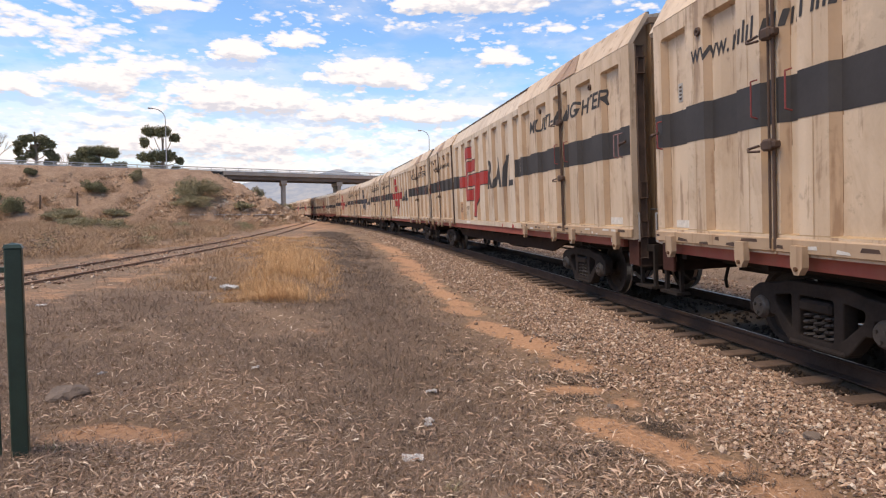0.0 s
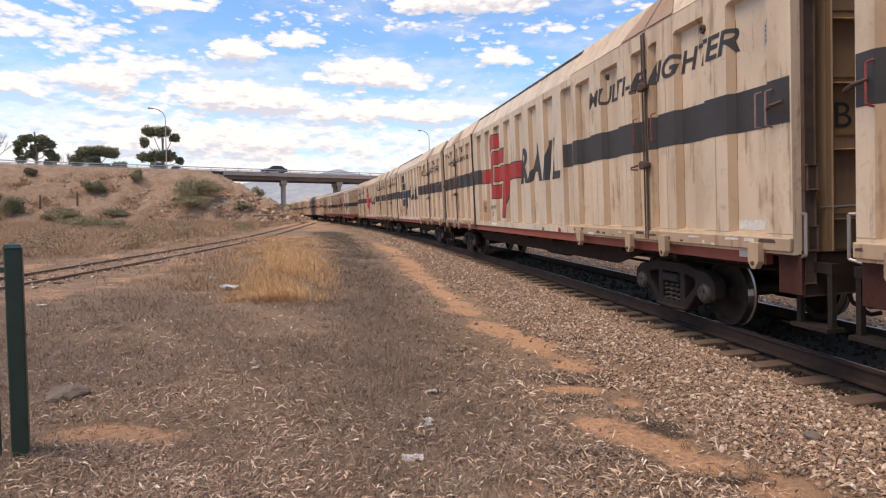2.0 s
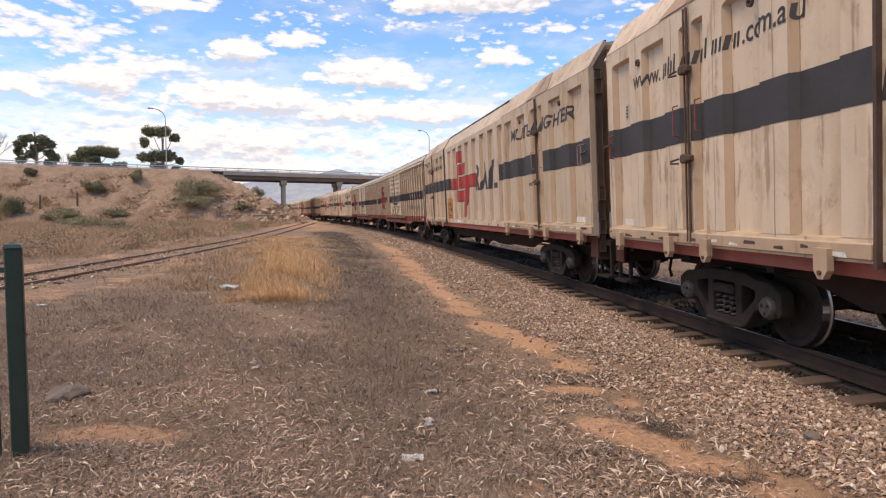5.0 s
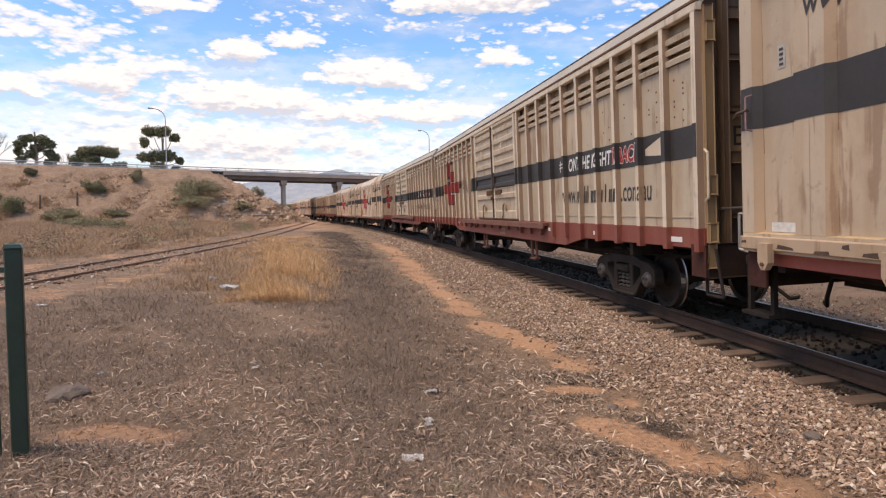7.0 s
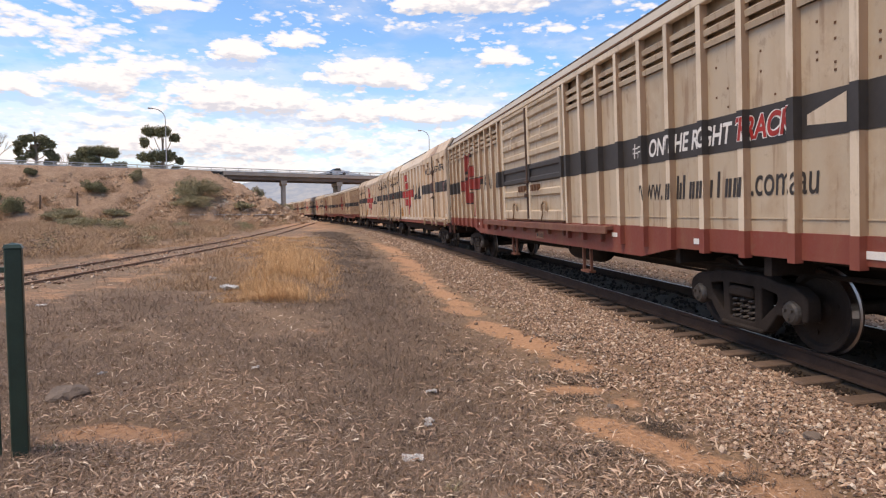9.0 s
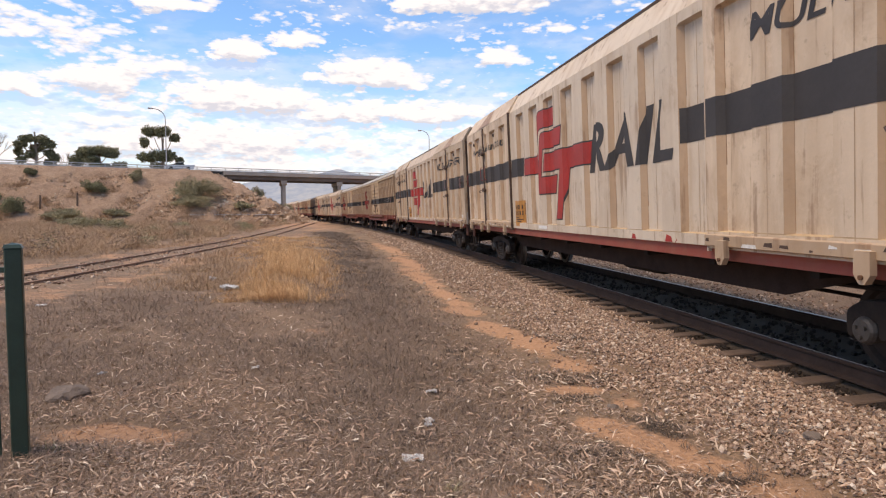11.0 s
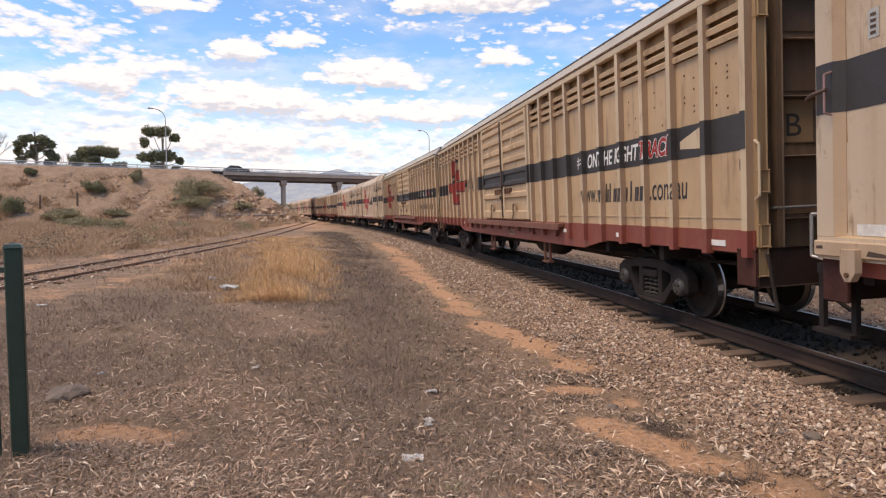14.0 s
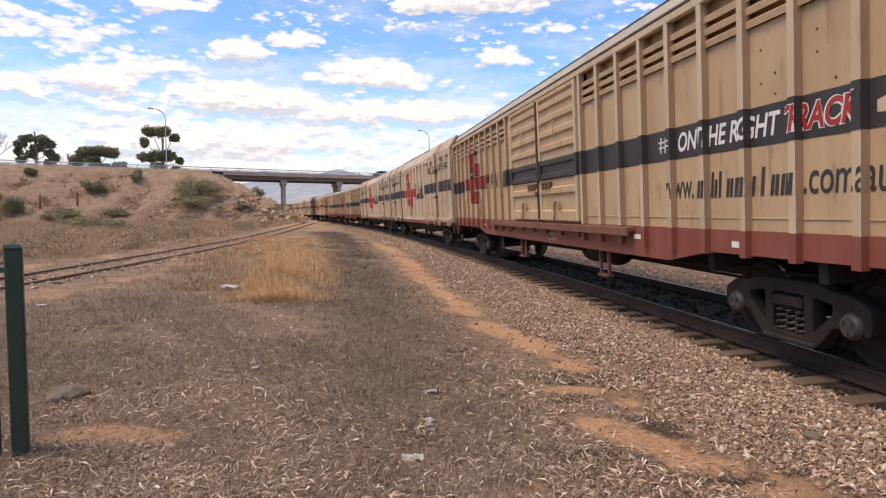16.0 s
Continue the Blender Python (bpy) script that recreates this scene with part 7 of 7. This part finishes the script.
# ---------------------------------------------------------------- distance
def hills():
    """Range beyond the plain; its haze is painted as bluish colour and a faint glow."""
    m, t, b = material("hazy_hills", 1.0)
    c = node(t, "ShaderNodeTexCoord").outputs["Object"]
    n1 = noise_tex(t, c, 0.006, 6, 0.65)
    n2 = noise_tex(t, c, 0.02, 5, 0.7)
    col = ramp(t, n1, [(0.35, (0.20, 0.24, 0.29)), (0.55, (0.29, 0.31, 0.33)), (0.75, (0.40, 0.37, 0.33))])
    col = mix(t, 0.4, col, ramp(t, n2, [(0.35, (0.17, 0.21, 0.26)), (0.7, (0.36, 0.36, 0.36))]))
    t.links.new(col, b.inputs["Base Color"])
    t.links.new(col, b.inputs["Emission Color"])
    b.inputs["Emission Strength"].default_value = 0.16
    xs = np.linspace(-4600, 3200, 260)
    px = 784 + 1114 * xs / 4300
    ridge = np.interp(px, [-400, 200, 420, 500, 560, 605, 640, 760, 1600], [120, 150, 192, 225, 262, 292, 255, 170, 90])
    ridge = ridge + 9 * wob(xs, xs * 0, 0.011, 3) + 5 * wob(xs, xs * 0, 0.035, 1)
    v, f = [], []
    rows = ((0.0, 3300), (0.12, 3500), (0.35, 3750), (0.7, 4050), (1.0, 4300), (0.0, 4700))
    for fr, y in rows:
        for x, r in zip(xs, ridge):
            z = -1 + fr * r * (1 + (0.16 * float(wob(x, y, 0.006, 2)) + 0.1 * float(wob(x, y, 0.017, 5)) if 0.05 < fr < 0.95 else 0))
            v.append((x * y / 4300, y, z))
    n = len(xs)
    for k in range(len(rows) - 1):
        for i in range(n - 1):
            f.append((k * n + i, k * n + i + 1, (k + 1) * n + i + 1, (k + 1) * n + i))
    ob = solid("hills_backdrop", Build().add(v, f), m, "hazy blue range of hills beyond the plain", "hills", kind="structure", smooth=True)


hills()


def far_woods():
    """Scattered trees on the plain beyond the bridge."""
    n = 170
    y = 190 + rs.rand(n) ** 1.5 * 1300
    x = -0.24 * y + (rs.rand(n) - 0.5) * 0.5 * y
    ok = off_track(x, np.minimum(y, 400)) > 9
    sp = [(a, b, 1.3, 2.2 + rs.rand() * 2.5, 2.0, 1.2 + rs.rand() * 1.6) for a, b in zip(x[ok], y[ok])]
    v, f = leaf_cloud(sp, 70, 0.5)
    tagged(new("far_woods", fast_mesh("far_woods", v, f, SAGE)), "scattered grey-green trees on the plain", "trees", kind="stuff")


far_woods()


# ---------------------------------------------------------------- near things
def fence_panel():
    """Green steel post with the start of a hooped fence beside it."""
    t = thing("fence", "dark green steel fence post with rail and hoop", "fence", loc=(-3.16, 4.62, -0.33))
    post = Build().box(-0.055, 0.055, -0.055, 0.055, -0.1, 1.60, bev=0.008)
    part("post", post, POST_GREEN, t, rot=(0, 0, 28))
    part("cap", Build().add([(-0.062, -0.062, 1.60), (0.062, -0.062, 1.60), (0.062, 0.062, 1.60), (-0.062, 0.062, 1.60), (-0.05, -0.05, 1.625), (0.05, -0.05, 1.625), (0.05, 0.05, 1.625), (-0.05, 0.05, 1.625), (0, 0, 1.64)],
                            [(0, 3, 2, 1), (0, 1, 5, 4), (1, 2, 6, 5), (2, 3, 7, 6), (3, 0, 4, 7), (4, 5, 8), (5, 6, 8), (6, 7, 8), (7, 4, 8)]), POST_GREEN, t, rot=(0, 0, 28))
    ex = Vector((-0.97, -0.22, 0)).normalized()
    for z in (1.44,):
        r = Build()
        a, b = Vector((0, 0, z)), Vector((0, 0, z)) + ex * 2.4
        r.loft([[(q.x, q.y + dy, q.z + dz) for dy, dz in ((-0.018, -0.02), (0.018, -0.02), (0.018, 0.02), (-0.018, 0.02))] for q in (a, b)])
        part("rail", r, POST_GREEN, t)
    for i in range(10):
        o0, o1 = ex * (0.135 + 0.22 * i), ex * (0.135 + 0.22 * i + 0.11)
        top = 1.52
        pts = [o0 + Vector((0, 0, 0.05)), o0 + Vector((0, 0, top))]
        for u in np.linspace(0.3, math.pi - 0.3, 6):
            pts.append((o0 + o1) / 2 - (o1 - o0) / 2 * math.cos(u) + Vector((0, 0, top + 0.07 * math.sin(u))))
        pts += [o1 + Vector((0, 0, top)), o1 + Vector((0, 0, 0.05))]
        part("picket", Build().bent(pts, 0.009, 6), POST_GREEN, t)
    return t


fence_panel()


def green_tuft(x, y):
    n = 70
    a, r = rs.rand(n) * 6.28, rs.rand(n) * 0.08
    blades("green_tuft", x + r * np.cos(a), y + r * np.sin(a), ground_z(x + 0 * a, y + 0 * a) - 0.01, rs.uniform(0.04, 0.13, n), 0.006 + 0 * a, rs.uniform(0.3, 1.2, n), SAGE,
           "small green grass tuft in the leaf litter", "grass", 0.5)


green_tuft(0.05, 4.0)
green_tuft(-3.0, 4.75)


def rock(x, y, r, label, squash=0.6):
    bm = bmesh.new()
    bmesh.ops.create_icosphere(bm, subdivisions=3, radius=r)
    for v in bm.verts:
        n = noise.noise(v.co * (1.6 / r) + Vector((x, y, 0))) + 0.4 * noise.noise(v.co * (5 / r))
        v.co = v.co * (1 + 0.28 * n)
        v.co.z *= squash
    b = Build().add([v.co[:] for v in bm.verts], [[v.index for v in f.verts] for f in bm.faces])
    bm.free()
    ob = solid("rock", b, ROCK, label, "rock")
    ob.location = (x, y, float(ground_z(x, y)) + r * 0.2)


ROCK = plain("weathered_rock", (0.17, 0.13, 0.105), 0.95, var=0.35, scale=9, bumps=0.8, bdist=0.02)
rock(-3.72, 6.15, 0.2, "weathered grey-brown rock beside the fence post", 0.45)
rock(2.92, 4.87, 0.075, "pale stone on the edge of the ballast")
rock(2.75, 5.0, 0.05, "pale stone on the edge of the ballast")
rock(1.62, 5.9, 0.06, "pale stone on the edge of the ballast")


def paper(x, y, w, d, rz, label, lift=1.0):
    """Crumpled sheet."""
    b = Build()
    n = 7
    r = random.Random(int(x * 100) + 7)
    pts = [[(w * (i / (n - 1) - 0.5), d * (j / (n - 1) - 0.5), 0.012 + lift * (r.uniform(0, 0.028) + 0.02 * abs(math.sin(i * 1.7 + j)))) for i in range(n)] for j in range(n)]
    v = [p for row in pts for p in row] + [(p[0], p[1], p[2] - 0.002) for row in pts for p in row]
    f = [(j * n + i, j * n + i + 1, (j + 1) * n + i + 1, (j + 1) * n + i) for j in range(n - 1) for i in range(n - 1)]
    f += [tuple(k + n * n for k in reversed(q)) for q in f]
    ob = solid("paper_scrap", b.add(v, f), PAPER, label, "litter")
    ob.matrix_world = pose(x, y, float(ground_z(x, y)), r.uniform(-8, 8), r.uniform(-8, 8), rz)


PAPER = plain("white_paper", (0.60, 0.585, 0.565), 0.8, var=0.1, scale=20)
for _p in ((-0.225, 4.62, 0.16, 0.10, 8), (-0.12, 5.5, 0.07, 0.10, 30), (-0.13, 5.38, 0.05, 0.07, -40), (-0.12, 6.4, 0.11, 0.06, 10), (-5.0, 14.8, 0.34, 0.25, 20), (-5.2, 15.0, 0.22, 0.2, 60), (-6.15, 16.7, 0.16, 0.14, 0), (-7.9, 12.3, 0.18, 0.12, 15),
           (-2.2, 7.3, 0.08, 0.06, 0), (-3.9, 7.1, 0.10, 0.05, 50)):
    paper(*_p, "crumpled white paper scrap on the ground", 3.5 if _p[1] > 14.5 else 1.0)


def pipe_fence():
    """Low grey pipe fence at the foot of the embankment by the bridge."""
    t = thing("pipe_fence", "low grey pipe fence by the bridge", "fence")
    pts = [(-38.5, 96.0), (-34.2, 98.5), (-30.0, 101.0), (-26.6, 103.5)]
    for a, b in zip(pts, pts[1:]):
        for z in (0.55, 1.15):
            part("rail", Build().tube((*a, z), (*b, z), 0.045, 6), GALV, t)
    for x, y in pts:
        part("post", Build().tube((x, y, -0.4), (x, y, 1.25), 0.06, 6), GALV, t)


pipe_fence()


def fence_stump(x, y, z, h):
    ob = solid("fence_stump", Build().tube((0, 0, -0.2), (0.05, 0.02, h), 0.14, 7, r2=0.12), SLEEPER, "weathered wooden fence post on the slope", "fence post", "old fence posts")
    ob.location = (x, y, z)


for _k, _n in ((-21.4, 14.4), (-16.9, 13.6)):
    _q = bpt(_k, _n, 0)
    fence_stump(_q[0], _q[1], emb_z(_k, _n), 1.9)


# ---------------------------------------------------------------- the train
DOOR_VAN = make_door_van()
LOUVRE_VAN = make_louvre_van()
ORDER = "MMMMMLLMMLLMMLLMMMMLMM"
G0, PM, PL = -90.11, 21.23, 21.83
TRAIN = []
_g = G0 - PM
for i, kind in enumerate(ORDER):
    pitch = PM if kind == "M" else PL + (0.3 if i == 9 else 0.0)
    TRAIN.append([kind, _g + pitch / 2])
    _g += pitch
_used = set()
for wagon in TRAIN:
    src = DOOR_VAN if wagon[0] == "M" else LOUVRE_VAN
    wagon.append(src if wagon[0] not in _used else copy_thing(src, pose(0, 0, 0)))
    _used.add(wagon[0])


# tan repaint of one batch of louvred vans, a navy emblem on one door van
for i, (kind, centre, ob) in enumerate(TRAIN):
    if kind == "L" and i not in (5, 6):
        for o in ob.children_recursive:
            for slot in o.material_slots:
                swap = {LOUVRE_CREAM: LOUVRE_TAN, LOUVRE_POST: TAN_POST}.get(slot.material)
                if swap:
                    slot.link = "OBJECT"
                    slot.material = swap
        tagged(ob, "tan louvred freight van with red sill and dark stripe")
    if kind == "M" and i > 3:
        for o in ob.children_recursive:
            for slot in o.material_slots:
                swap = None if i == 7 else {CREAM: GRIMY_CREAM, DOOR_CREAM: GRIMY_DOOR, HANDLE_RED: HANDLE_GREY}.get(slot.material)
                if swap:
                    slot.link = "OBJECT"
                    slot.material = swap
        tagged(ob, "grimy cream ribbed freight van with dark stripe and rust")
        for o in [o for o in ob.children_recursive if o.name.startswith("stripe_link") or o.get("label") == "painted brake notice"]:
            bpy.data.objects.remove(o)
    if kind == "M" and i != 3:
        for o in [o for o in ob.children_recursive if o.get("label") == "brake notice"]:
            bpy.data.objects.remove(o)
    if kind == "M" and i < 9:
        _prof, _brk = ribbed_profile([(-3.885 + 1.105 * q, -3.265 + 1.105 * q) for q in range(8)])
        data_plate(ob, *((-4.22, -3.16, 1.20, 2.13) if i == 4 else (-4.20, -3.26, 1.22, 1.86) if i in (7, 8) else (-3.70, -2.80, 1.29, 1.94)), PLATE_ORANGE if i in (4, 7, 8) else PLATE_TAN, _prof, _brk)
    if i == 3:
        for o in ob.children_recursive:
            if o.name.startswith("emblem_stroke"):
                o.material_slots[0].link = "OBJECT"
                o.material_slots[0].material = LOGO_NAVY
                o["label"] = "navy stroke of the angular emblem"
        tagged(ob, "cream ribbed freight van with dark stripe and navy emblem")


def wagon_pose(s, pivot=7.33):
    x0, y0, _ = track(s - pivot)
    x1, y1, _ = track(s + pivot)
    head = math.degrees(math.atan2(y1 - y0, x1 - x0))
    return pose(float(x0 + x1) / 2, float(y0 + y1) / 2, CANT / 2, 0, 0, head) @ pose(0, 0, 0, -math.degrees(math.atan(CANT / GAUGE)))


def motions():
    times = [0.5 * i for i in range(33)]
    for kind, centre, ob in TRAIN:
        walk(ob, [(t, wagon_pose(centre - travelled(t))) for t in times])
    for ob, way, n, turn in CARS:
        head = math.degrees(math.atan2(B_DIR.y, B_DIR.x)) + turn
        walk(ob, [(t, pose(*bpt(way(t), n, 8.977), 0, 0, head)) for t in (0.0, 4.0, 8.0, 12.0, 16.0)])
    # wheels roll with the way travelled: radius 0.46
    beats = [i / FPS for i in range(int(16 * FPS) + 1)]
    turns = [(t, math.degrees((travelled(t) - travelled(0)) / 0.46)) for t in beats]
    for kind, centre, ob in TRAIN[:14]:
        for o in ob.children_recursive:
            if o.name.startswith("wheelset"):
                x, y, z = o.location
                walk(o, [(t, pose(x, y, z, 0, -a, 0)) for t, a in turns])


motions()
